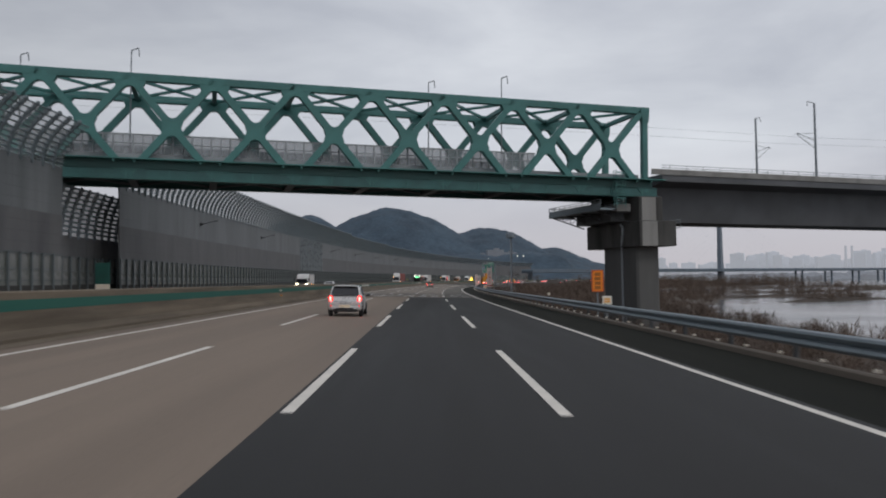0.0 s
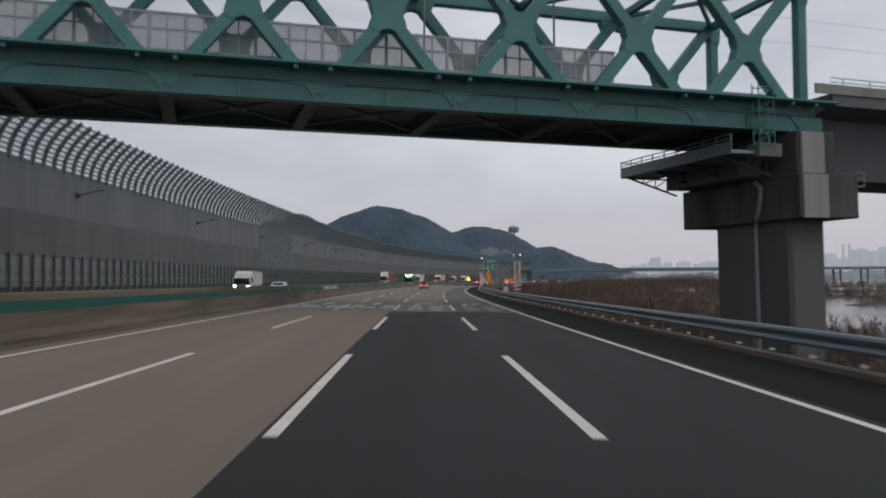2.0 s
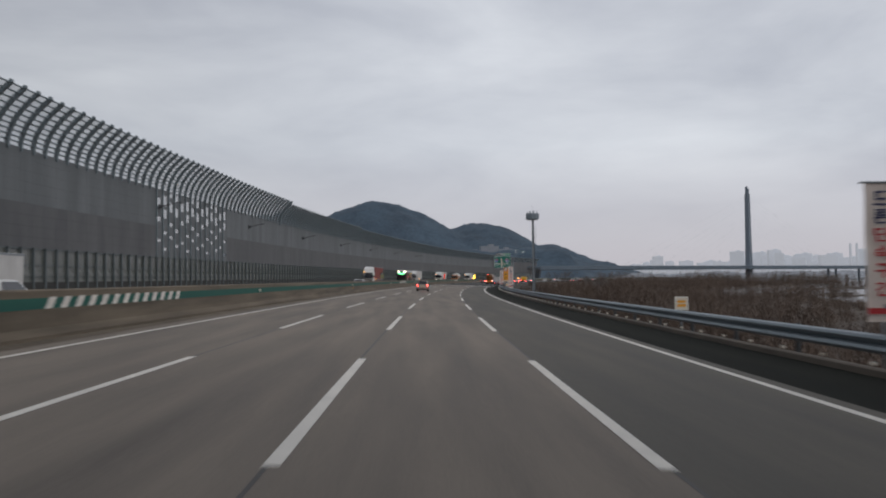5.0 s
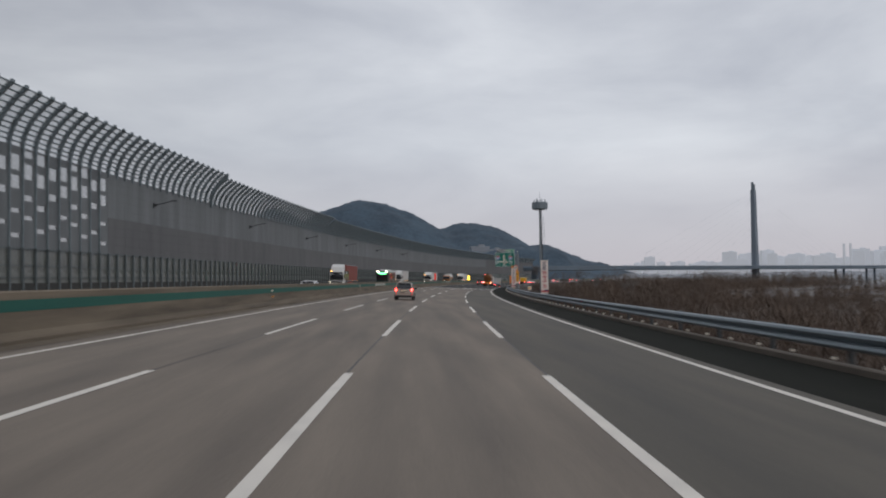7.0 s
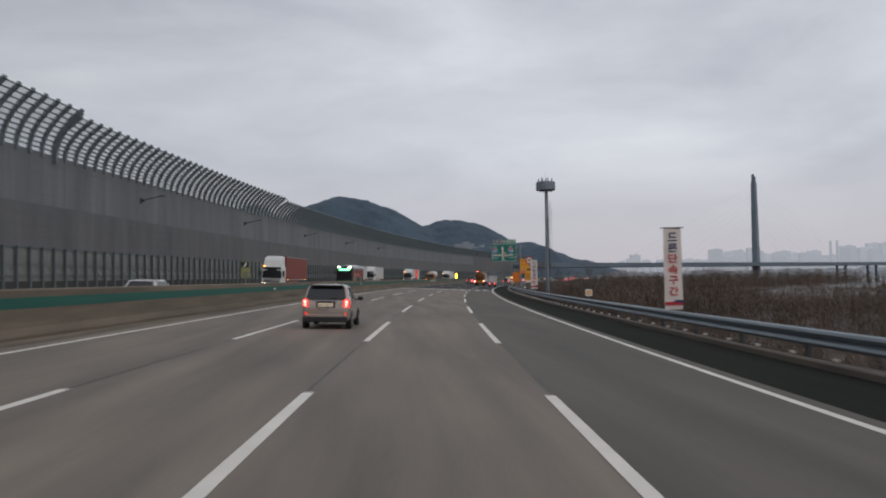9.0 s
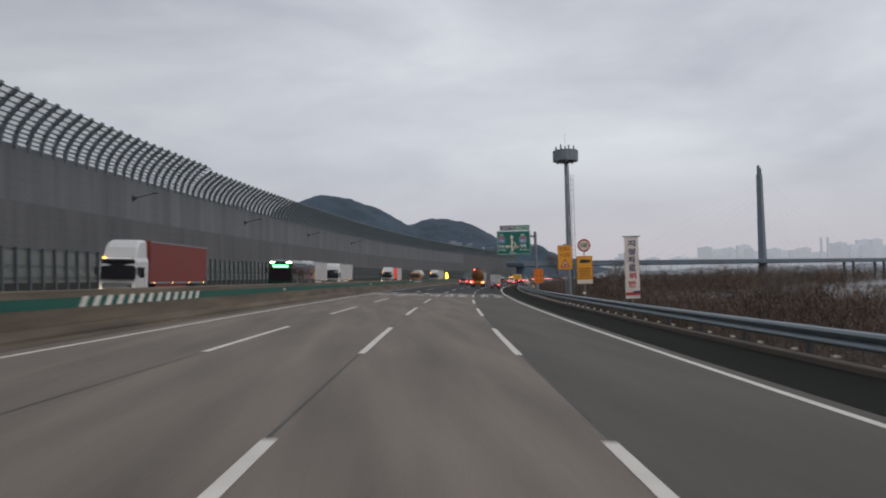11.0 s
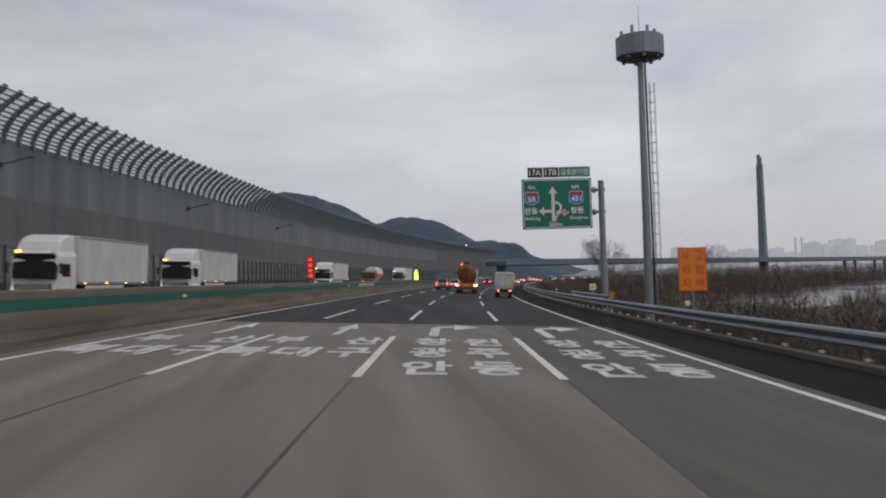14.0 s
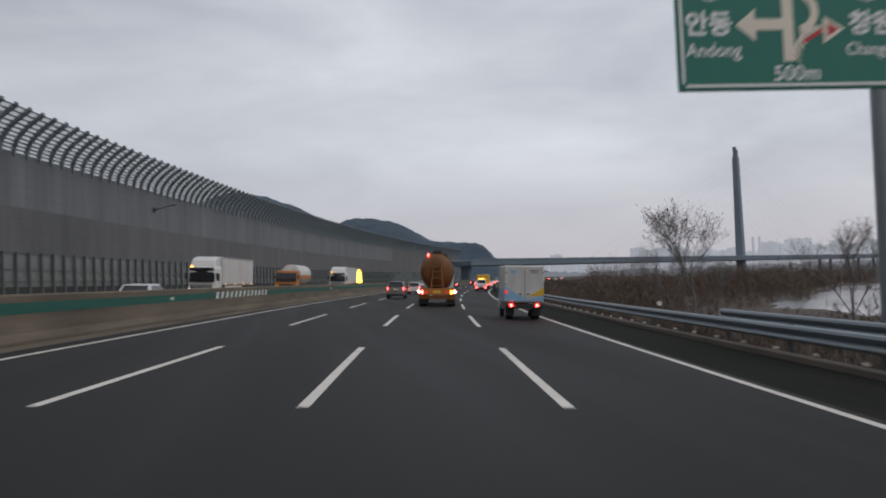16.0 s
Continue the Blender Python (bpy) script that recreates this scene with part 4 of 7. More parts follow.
mast(51.6, 9.6, 14.0, 24.0)
mast(52.9, 0.0, 13.9, 24.2, -1)
for v in (2.6, 7.6):
    single("overhead_wire", Shape().tube((-90, v, 20.6), (29, v, 20.4), 0.012, n=5).tube((29, v, 20.4), (52, v, 20.2), 0.012, n=5).tube((52, v, 20.2), (230, v, 22.6), 0.012, n=5), STEEL_POST, "thin overhead contact wire above the railway", "wire", m=BR)

pier = thing("bridge_pier", "massive grey concrete bridge pier with a wide stepped cap", "bridge pier", BR)
part("shaft", Shape().box((27.35, 3.9, -0.5), (3.1, 7.8, 12.6), ch=0.25), CONCRETE_PIER, pier, "broad weathered concrete shaft")
part("cap", Shape().box((27.75, 4.7, 7.0), (5.0, 12.6, 3.0), ch=0.06), CONCRETE_STAIN_SHADE, pier, "overhanging stained concrete cap with shade in its colour")
part("cap_upper", Shape().box((27.0, 4.5, 9.9), (3.2, 11.6, 2.9), ch=0.06), CONCRETE_STAIN_SHADE, pier)
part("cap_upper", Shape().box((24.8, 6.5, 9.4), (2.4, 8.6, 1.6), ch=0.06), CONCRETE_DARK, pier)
# thin slabs added to carry the paler colour of the lit front
part("front_panel", Shape().box((26.6, -1.62, 6.95), (2.1, 0.10, 2.9), ch=0.03).box((26.6, -1.40, 9.85), (1.9, 0.24, 2.8), ch=0.03), CONCRETE_FRONT, pier, "added pale slabs coloured as the lit front of the cap")
for v in (0.2, 9.8):
    part("bearing", Shape().box((26.2, v, 11.5), (1.2, 1.2, 0.5), ch=0.05), UNDERSIDE, pier)
part("bearing_plinth", Shape().box((23.5, -0.4, 10.0), (1.9, 1.3, 0.9), ch=0.05), CONCRETE, pier)
pipe = [(25.1, 2.4, 8.25), (25.08, 1.9, 7.9), (25.08, 1.9, 7.2), (25.12, 2.2, 6.2), (25.64, 3.1, 5.15), (25.64, 3.1, -5.0)]
sh = Shape()
for p0, p1 in zip(pipe[:-1], pipe[1:]):
    sh.tube(p0, p1, 0.15, n=10)
part("drain_pipe", sh, RAIL_GREY, pier, "pale drain pipe with a bend")
sh = Shape()
for i in range(6):
    for v in (-0.6, -1.2):
        sh.box((23.1, v, 10.4 + 0.75 * i), (1.2, 0.05, 0.06))
        if i < 5:
            sh.bar((22.5, v, 10.4 + 0.75 * i), (23.7, v, 11.15 + 0.75 * i), 0.04, 0.04)
for da in (-0.6, 0.6):
    for v in (-0.6, -1.2):
        sh.box((23.1 + da, v, 12.2), (0.06, 0.06, 4.4))
part("ladder_cage", sh, TEAL, pier, "teal steel ladder cage")
walkway = thing("inspection_walkway", "steel inspection walkway with hand rail on the pier head", "walkway", BR)
part("platform", Shape().box((22.2, 6.0, 9.86), (3.2, 13.4, 0.26), ch=0.03), GALV, walkway)
for a in (20.65, 23.75):
    part("side_panel", Shape().box((a, 6.0, 10.25), (0.05, 13.4, 0.62), ch=0.01), GALV, walkway, "solid lower side panel")
    for z in (10.72, 11.0):
        part("hand_rail", Shape().tube((a, -0.7, z), (a, 12.7, z), 0.04, n=6), STEEL_POST, walkway)
    for k in range(10):
        part("rail_post", Shape().box((a, -0.65 + 1.48 * k, 10.5), (0.06, 0.06, 1.05)), STEEL_POST, walkway)
part("end_panel", Shape().box((22.2, 12.68, 10.25), (3.1, 0.05, 0.62), ch=0.01).box((22.2, 12.68, 10.98), (3.1, 0.06, 0.06)), GALV, walkway)
for v in (0.6, 4.4, 8.2, 12.0):
    sh = Shape().bar((20.9, v, 9.70), (25.4, v, 8.35), 0.13, 0.13).bar((20.9, v, 9.66), (25.4, v, 9.66), 0.13, 0.13)
    for q in (22.3, 23.4, 24.5):
        sh.bar((q, v, 9.66), (q, v, 9.70 - (q - 20.9) * 0.30), 0.08, 0.08)
    sh.bar((22.3, v, 9.28), (23.4, v, 9.66), 0.07, 0.07).bar((23.4, v, 8.95), (24.5, v, 9.66), 0.07, 0.07)
    part("brace", sh, REFLECT_POST, walkway)
sh = Shape().box((30.55, -0.9, 7.7), (0.7, 1.2, 0.08))
for q in (-1.5, -0.3):
    sh.box((30.9, q, 8.2), (0.05, 0.05, 1.0)).box((30.55, q, 8.65), (0.7, 0.05, 0.05)).box((30.55, q, 8.2), (0.7, 0.04, 0.04))
sh.box((30.9, -0.9, 8.65), (0.05, 1.2, 0.05))
part("end_basket", sh, STEEL_POST, walkway, "small railed basket at the cap end")


# ---- far river bridge with its cable-stayed pylon ----
DK = Matrix.Translation((300, 841, 0)) @ Matrix.Rotation(math.atan2(0.573, 0.819), 4, "Z")
far_bridge = thing("river_bridge", "long low cable-stayed road bridge across the river in haze", "bridge", DK)
part("deck", Shape().box((340, 0, 8.85), (1212, 14, 2.5), ch=0.3).box((340, -7.0, 10.35), (1212, 0.3, 0.7)).box((340, 7.0, 10.35), (1212, 0.3, 0.7)), BLUE_GREY, far_bridge, "blue-grey deck with parapets")
pyl = [[(sx * w, sy * d, z) for sx, sy in ((-1, -1), (1, -1), (1, 1), (-1, 1))] for z, w, d in ((-8, 2.2, 2.5), (9, 2.1, 2.4), (45, 1.75, 2.0), (76, 1.55, 1.7))]
part("pylon", Shape().loft(pyl), PYLON, far_bridge, "tall tapering concrete pylon")
for sx in (-1, 1):
    part("pylon_tip", Shape().box((sx * 1.1, 0, 78.4 + 0.9 * (sx < 0)), (0.8, 2.2, 5.0 + 1.8 * (sx < 0)), ch=0.1), PYLON, far_bridge)
for k in range(9):
    for sx in (-1, 1):
        part("stay_cable", Shape().tube((sx * 1.5, 0, 74 - 4.2 * k), (sx * (172 - 15 * k), 0, 10.5), 0.021, n=5), BLUE_GREY, far_bridge)
part("abutment", Shape().box((-262, 0, 4.0), (1.8, 5.0, 9.8), ch=0.2), BLUE_GREY, far_bridge, "dark end pier")
for k in range(-13, 16):
    a = k * 63.0 + 20
    if a > 130:
        for v in (-4, 4):
            part("pier", Shape().box((a, v, 0.5), (1.8, 1.8, 17.4), ch=0.2), BLUE_GREY, far_bridge)

# ---- hills and city on the horizon ----
BUMPS = ((-76, 1660, 150, 190, 230), (-240, 1690, 141, 95, 240), (-300, 1720, 134, 72, 240), (121, 1745, 114, 150, 260), (20, 1700, 92, 130, 240), (250, 1800, 72, 130, 240),
         (350, 1900, 44, 120, 240), (-560, 1750, 30, 260, 280), (140, 1075, 38, 55, 70), (112, 1080, 37, 40, 80), (60, 1090, 36, 60, 90), (-40, 1100, 40, 120, 100))


def hill_height(x, y):
    z = -9.0
    for cx, cy, h, rx, ry in BUMPS:
        z = max(z, -9 + (h + 9) * math.exp(-(((x - cx) / rx) ** 2 * 0.8 if cy > 1200 else ((x - cx) / rx) ** 4) - ((y - cy) / ry) ** 2)) if h > 1 else z
    k = max(0.0, min(1.0, (z + 4) / 30))
    return z + k * (3.5 * noise.noise((x * 0.011, y * 0.011, 2.0)) + 3.5 * noise.noise((x * 0.03, y * 0.03, 4.0)) + 3.0 * abs(noise.noise((x * 0.10, y * 0.10, 9.0))) + 2.6 * noise.noise((x * 0.31, y * 0.31, 5.0)))


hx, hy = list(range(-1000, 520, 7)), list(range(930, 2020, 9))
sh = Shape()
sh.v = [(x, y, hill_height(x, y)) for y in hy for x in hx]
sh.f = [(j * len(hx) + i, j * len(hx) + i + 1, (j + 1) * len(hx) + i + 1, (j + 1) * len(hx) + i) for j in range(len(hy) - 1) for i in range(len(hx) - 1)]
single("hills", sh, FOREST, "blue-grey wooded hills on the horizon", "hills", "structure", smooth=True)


# an added low band stands in for mist and closes the horizon behind the city
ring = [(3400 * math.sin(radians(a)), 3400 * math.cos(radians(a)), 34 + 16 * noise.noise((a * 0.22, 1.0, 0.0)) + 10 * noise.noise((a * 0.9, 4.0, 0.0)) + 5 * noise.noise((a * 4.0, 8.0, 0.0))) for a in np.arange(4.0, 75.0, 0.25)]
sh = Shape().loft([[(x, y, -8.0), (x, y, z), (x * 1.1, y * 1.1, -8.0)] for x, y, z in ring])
single("far_ridge", sh, FAR_MIST, "low pale glowing band standing in for mist beyond the city", "hills", "structure")


def tower(x, y, z0, w, d, h, turn, windows=True, mat=CITY):
    g = thing("apartment_building", "pale distant apartment block in haze", "building", pose(x, y, z0, 0, 0, turn), "city skyline")
    part("wall", Shape().box((0, 0, h / 2), (w, d, h), ch=0.3), mat, g)
    part("roof_block", Shape().box((0.1 * w, 0, h + 1.6), (w * 0.3, d * 0.5, 3.2)), mat, g)
    if windows:
        for k in range(max(2, int(h / 9))):
            part("window_band", Shape().box((0, -d / 2 - 0.02, 4.5 + 9 * k), (w * 0.86, 0.1, 2.4)), BLUE_GREY, g)


rnd = random.Random(11)
AZ = [(12.0, 14.5, 22, 46, 12), (14.5, 17.0, 30, 60, 16), (17.0, 20.8, 25, 52, 20), (20.8, 24.0, 38, 70, 24), (24.0, 28.0, 30, 62, 24), (28.0, 31.0, 38, 76, 20), (31.0, 36.5, 34, 70, 30), (36.5, 44.0, 30, 62, 30)]
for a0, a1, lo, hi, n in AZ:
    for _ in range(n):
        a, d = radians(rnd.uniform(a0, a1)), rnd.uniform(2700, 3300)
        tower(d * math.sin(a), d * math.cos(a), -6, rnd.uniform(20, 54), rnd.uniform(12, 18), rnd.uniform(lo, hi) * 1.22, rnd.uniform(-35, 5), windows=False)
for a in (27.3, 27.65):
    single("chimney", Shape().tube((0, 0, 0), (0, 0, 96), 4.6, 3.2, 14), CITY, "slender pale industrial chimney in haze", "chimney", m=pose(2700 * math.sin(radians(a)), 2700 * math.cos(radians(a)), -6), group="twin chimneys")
for dx, w, h in ((0, 30, 26), (26, 24, 21), (-24, 22, 18)):
    tower(118 + dx, 1452, 30, w, 14, h, 8, True, HILL_FLAT)
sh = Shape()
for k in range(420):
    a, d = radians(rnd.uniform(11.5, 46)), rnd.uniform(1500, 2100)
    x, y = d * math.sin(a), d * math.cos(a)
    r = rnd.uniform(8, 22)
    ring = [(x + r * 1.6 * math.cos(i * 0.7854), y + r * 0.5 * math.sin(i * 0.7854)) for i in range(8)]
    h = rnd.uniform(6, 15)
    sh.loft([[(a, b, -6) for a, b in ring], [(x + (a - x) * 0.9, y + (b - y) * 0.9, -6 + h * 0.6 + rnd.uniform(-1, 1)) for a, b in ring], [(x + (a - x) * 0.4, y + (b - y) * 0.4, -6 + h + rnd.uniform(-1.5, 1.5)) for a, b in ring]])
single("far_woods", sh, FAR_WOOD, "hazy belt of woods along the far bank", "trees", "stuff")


# ---- winter scrub and trees ----
def blades(sh, x, y, z, r, h, n, rng, thin=1.0):
    """A clump of bare twigs: thin slivers that fan out from the ground."""
    for _ in range(n):
        a, q = rng.uniform(0, 6.283), rng.random() ** 0.5
        bx, by = x + 0.6 * r * q * math.cos(a), y + 0.6 * r * q * math.sin(a)
        lean = rng.uniform(0.1, 0.6) * r
        top = (bx + lean * math.cos(a), by + lean * math.sin(a), z + h * rng.uniform(0.45, 1.0))
        w = thin * rng.uniform(0.02, 0.06) * (1 + h * 0.25)
        c, s_ = math.cos(a + 1.57 + rng.uniform(-1, 1)), math.sin(a + 1.57 + rng.uniform(-1, 1))
        sh.add([(bx - w * c, by - w * s_, z - 0.2), (bx + w * c, by + w * s_, z - 0.2), top], [(0, 1, 2)])


def bush(sh, x, y, z, r, h, n, rng, thin=1.0):
    """A rounded winter bush: short twigs through a dome, over a few stems."""
    blades(sh, x, y, z, r * 0.9, h * 0.6, n // 14, rng, 0.4)
    for _ in range(n):
        a, e = rng.uniform(0, 6.283), rng.uniform(0.05, 1.45)
        q, q2 = rng.random() ** 0.6 * 0.88, rng.uniform(0.10, 0.26)
        cx, cy, cz = math.cos(a) * math.cos(e), math.sin(a) * math.cos(e), math.sin(e)
        px, py, pz = x + r * q * cx, y + r * q * cy, z + h * (0.06 + 0.9 * q * cz)
        d = q2 * min(r, h) * 1.25
        tx, ty, tz = px + d * (0.5 * cx + rng.uniform(-0.9, 0.9)), py + d * (0.5 * cy + rng.uniform(-0.9, 0.9)), pz + d * (0.5 * cz + rng.uniform(-0.2, 1.1))
        w = thin * (0.008 + 0.009 * r) * rng.uniform(0.6, 1.7)
        c, s_ = w * math.cos(a + 1.57), w * math.sin(a + 1.57)
        sh.add([(px - c, py - s_, pz), (px + c, py + s_, pz + 0.3 * w), (tx, ty, tz)], [(0, 1, 2)])


rng = random.Random(5)
near, mid = Shape(), Shape()
for _ in range(1900):
    s, u = rng.uniform(10, 470), 10.6 + 26 * rng.random() ** 1.4
    dz = float(np.interp(u, (8.6, 9.4, 11.5, 16, 22, 30, 60), (0.02, -0.12, -0.6, -2.4, -4.4, -5.6, -5.6)))
    p = at(s, u, dz)
    if u > 30:
        p.z = -5.4
    if wet(p.x, p.y) > -2:
        continue
    big = rng.random() < 0.25 and u > 13
    if big:
        bush(near, p.x, p.y, p.z, rng.uniform(0.8, 1.7), rng.uniform(0.9, 2.1), 300, rng, 0.45)
    else:
        blades(near, p.x, p.y, p.z, rng.uniform(0.5, 1.1), rng.uniform(0.2, 0.55), 26, rng, 0.25)
for _ in range(11500):
    s, u = rng.uniform(60, 720), 20 + 190 * rng.random() ** 1.15
    p = at(s, u)
    w = wet(p.x, p.y)
    if w > -1.0:
        continue
    k = 1.0 + 0.6 * noise.noise((p.x * 0.02, p.y * 0.02, 5.0))
    k *= 0.75 + 1.1 * max(0.0, noise.noise((p.x * 0.07, p.y * 0.07, 8.0)) + 0.25)
    k *= float(np.interp(w, (-45, -18, -4), (1.0, 0.85, 0.65)))
    extra_height = 2.4 if s > 330 and u > 60 else (2.0 if 300 < s < 410 and u < 75 else 0.0)
    # the bank before the open pool carries low growth only
    if 385 < p.y < 484 and w > -62:
        k, extra_height = k * float(np.interp(w, (-62, -32, -6), (0.75, 0.36, 0.14))), 0.0
    bush(mid, p.x, p.y, -5.6, rng.uniform(1.4, 3.2) * max(k, 0.3), (rng.uniform(1.5, 3.4) + extra_height) * k, 170, rng, 0.85)
for _ in range(2600):
    a, off = rng.uniform(-330, 330), rng.uniform(18, 95)
    p = DK @ Vector((a, -off, 0))
    if wet(p.x, p.y) > 12 and a > 40 or place(p.x, p.y)[1] < 30:
        continue
    tall = rng.uniform(0.6, 1.1) * float(np.interp(a, (-20, 150), (13.5, 6.0))) * (0.85 + 0.5 * noise.noise((p.x * 0.02, p.y * 0.02, 3.3)))
    bush(mid, p.x, p.y, -5.8, tall * rng.uniform(0.28, 0.42), tall, 130, rng)
for _ in range(2600):
    s, u = rng.uniform(440, 880), 11.5 + 48 * rng.random() ** 1.3
    p = at(s, u, float(np.interp(u, (9.4, 11.5, 16, 22, 30, 60), (-0.12, -0.6, -2.4, -4.4, -5.6, -5.6))))
    if wet(p.x, p.y) > -2:
        continue
    bush(mid, p.x, p.y, p.z, rng.uniform(1.0, 2.4), rng.uniform(1.2, 3.4), 120, rng, 0.9)
for cx, cy, rx, ry in TIPS:
    for _ in range(70):
        q, a = rng.random() ** 0.5 * 0.9, rng.uniform(0, 6.283)
        x, y = cx + rx * q * math.cos(a), cy + ry * q * math.sin(a) + rx * q * math.cos(a) * 0.45
        tall = rng.uniform(2.4, 4.8)
        bush(mid, x, y, -5.8, tall * rng.uniform(0.5, 0.8), tall, 90, rng)
for _ in range(70):
    bush(mid, rng.uniform(43, 84), rng.uniform(350, 371), -5.6, rng.uniform(1.2, 2.2), rng.uniform(3.0, 4.1), 240, rng, 0.8)
for _ in range(24):
    bush(mid, rng.uniform(97, 119), rng.uniform(436, 451), -5.7, rng.uniform(1.4, 2.4), rng.uniform(3.4, 5.6), 200, rng, 0.9)
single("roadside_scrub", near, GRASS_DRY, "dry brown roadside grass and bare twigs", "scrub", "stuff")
single("river_scrub", mid, WILLOW_MIST, "bare brown willow scrub on the river flats, paled for mist", "scrub", "stuff")


def bare_tree(s, u, z, h, seed, leaves=60):
    r = random.Random(seed)
    p = at(s, u)
    g = thing("bare_tree", "bare winter tree with a few withered brown leaves", "tree", pose(p.x, p.y, z), "bare trees beside the road")
    wood, twigs, leaf = Shape(), Shape(), Shape()
    wood.tube((0, 0, -0.3), (0.05 * h * 0.3, 0, h * 0.28), h * 0.011, h * 0.008, 9)

    def grow(p0, d, length, rad, level):
        p1 = p0 + d * length
        (wood if level < 2 else twigs).tube(p0, p1, rad, rad * 0.55, 7 if level < 2 else 4, caps=level < 2)
        if level >= 6:
            if r.random() < leaves / 1500:
                q = p1
                e = r.uniform(0.035, 0.065)
                leaf.add([q, q + Vector((e, 0.02, e)), q + Vector((0.01, e, 1.6 * e)), q + Vector((-e, 0.0, e))], [(0, 1, 2, 3)])
            return
        for _ in range(3):
            t = r.uniform(0.45, 1.0)
            nd = (d + Vector((r.uniform(-0.72, 0.72), r.uniform(-0.72, 0.72), r.uniform(-0.15, 0.5)))).normalized()
            grow(p0 + d * length * t, nd, length * r.uniform(0.60, 0.80), rad * 0.58, level + 1)

    base = Vector((0.05 * h * 0.3, 0, h * 0.26))
    for _ in range(4):
        grow(base, Vector((r.uniform(-0.6, 0.6), r.uniform(-0.6, 0.6), 1)).normalized(), h * 0.24, h * 0.0045, 0)
    part("trunk", wood, BARK, g)
    part("crown", twigs, BARK, g, "fine bare twig crown")
    if leaf.f:
        part("withered_leaves", leaf, GRASS_DRY, g)
    return g


bare_tree(402.5, 16.6, -2.8, 10.6, 3, 300)
bare_tree(404.0, 27.5, -4.8, 12.0, 8, 40)
bare_tree(431.0, 22.5, -4.4, 11.0, 21, 40)
bare_tree(330.0, 34.0, -5.5, 9.0, 33, 20)
bare_tree(455.0, 34.0, -5.4, 10.5, 41, 20)


# ---- signs ----
def bars(parent, mat, x, z, w, h, n, y=-0.012, gap=0.35, column=True):
    """A column of plain bars that stands for writing that cannot be read."""
    for k in range(n):
        hh = h / n
        part("print_bar", Shape().box((x, y, z + h / 2 - hh * (k + 0.5)), (w, 0.006, hh * (1 - gap))), mat, parent)


def banner(s, u, z0, z1, top_words, red_words, turn=0.0):
    g = thing("banner", "pale vertical roadside banner with dark and red Korean lettering", "banner", on(s, u, 0, turn, tilt=False), "roadside banners")
    base = at(s, u).z
    lo, hi, w = z0 - base, z1 - base, 0.66
    sh = Shape()
    n = 14
    pts = []
    for j in range(n + 1):
        z = lo + (hi - lo) * j / n
        pts.append([(-w / 2 + w * i / 4, 0.018 * math.sin(j * 0.9 + i * 0.7), z) for i in range(5)])
    front = Shape().loft(pts, closed=False, caps=False)
    back = Shape().loft([[(p[0], p[1] + 0.01, p[2]) for p in r] for r in pts], closed=False, caps=False)
    front.add(back.v, back.f)
    part("cloth", front, BANNER, g, smooth=True)
    part("foot_strip", Shape().box((0, -0.024, lo + 0.22), (w, 0.008, 0.12)), SIGN_RED, g, "red strip")
    part("foot_strip", Shape().box((0.17, -0.026, lo + 0.30), (w * 0.46, 0.008, 0.10)), NAVY, g, "navy strip")
    part("top_rod", Shape().tube((-w / 2 - 0.09, 0, hi), (w / 2 + 0.09, 0, hi), 0.022, n=8), STEEL_POST, g)
    part("pole", Shape().tube((0, 0.05, -1.2), (0, 0.05, hi), 0.03, n=8), STEEL_POST, g)
    words = top_words + red_words
    step = (hi - lo - 0.62) / len(words)
    for k, ch in enumerate(words):
        letters("character", ch, NAVY if k < len(top_words) else SIGN_RED, g, pose(0, -0.030, hi - 0.14 - step * (k + 0.5)), 0.34, step * 0.80, 0.02)
    return g


banner(129.6, 8.72, 0.75, 3.55, "드론", "단속구간")
banner(228.5, 8.8, 0.45, 3.45, "드론", "단속구간")
banner(280.0, 8.76, 0.60, 3.48, "지정차로", "위반")


def plate_sign(name, s, u, z_lo, z_hi, w, mat, label, post=True, foot=-1.5):
    g = thing(name, label, "sign", on(s, u, 0, 0, tilt=False))
    b = at(s, u).z
    zc, h = (z_lo + z_hi) / 2 - b, z_hi - z_lo
    part("panel", Shape().box((0, 0, zc), (w, 0.03, h), ch=0.012), mat, g)
    part("rim", Shape().box((0, -0.018, zc + h / 2 - 0.03), (w - 0.04, 0.006, 0.025)).box((0, -0.018, zc - h / 2 + 0.03), (w - 0.04, 0.006, 0.025)).box((-w / 2 + 0.03, -0.018, zc), (0.025, 0.006, h - 0.06)).box((w / 2 - 0.03, -0.018, zc), (0.025, 0.006, h - 0.06)), SIGN_RED if mat in (SIGN_ORANGE, SIGN_AMBER) else SIGN_WHITE, g)
    if post:
        part("post", Shape().tube((0, 0.06, foot), (0, 0.06, zc + h / 2), 0.045, n=10), STEEL_POST, g)
    return g, zc, h


g, zc, h = plate_sign("warning_sign", 52.6, 8.95, 1.05, 2.18, 0.62, SIGN_ORANGE, "orange vertical warning sign on a thin post beside the guard rail")
bars(g, BAR_BROWN, 0, zc, 0.30, 0.92, 4, -0.02, 0.28)
g, zc, h = plate_sign("marker_sign", 50.9, 9.05, 0.42, 0.86, 0.48, SIGN_CREAM, "small cream kilometre marker plate behind the guard rail")
bars(g, SIGN_AMBER, 0, zc, 0.3, 0.24, 2, -0.02)
g, zc, h = plate_sign("marker_sign", 143.0, 8.75, 0.48, 0.98, 0.50, SIGN_CREAM, "small cream kilometre marker plate behind the guard rail")
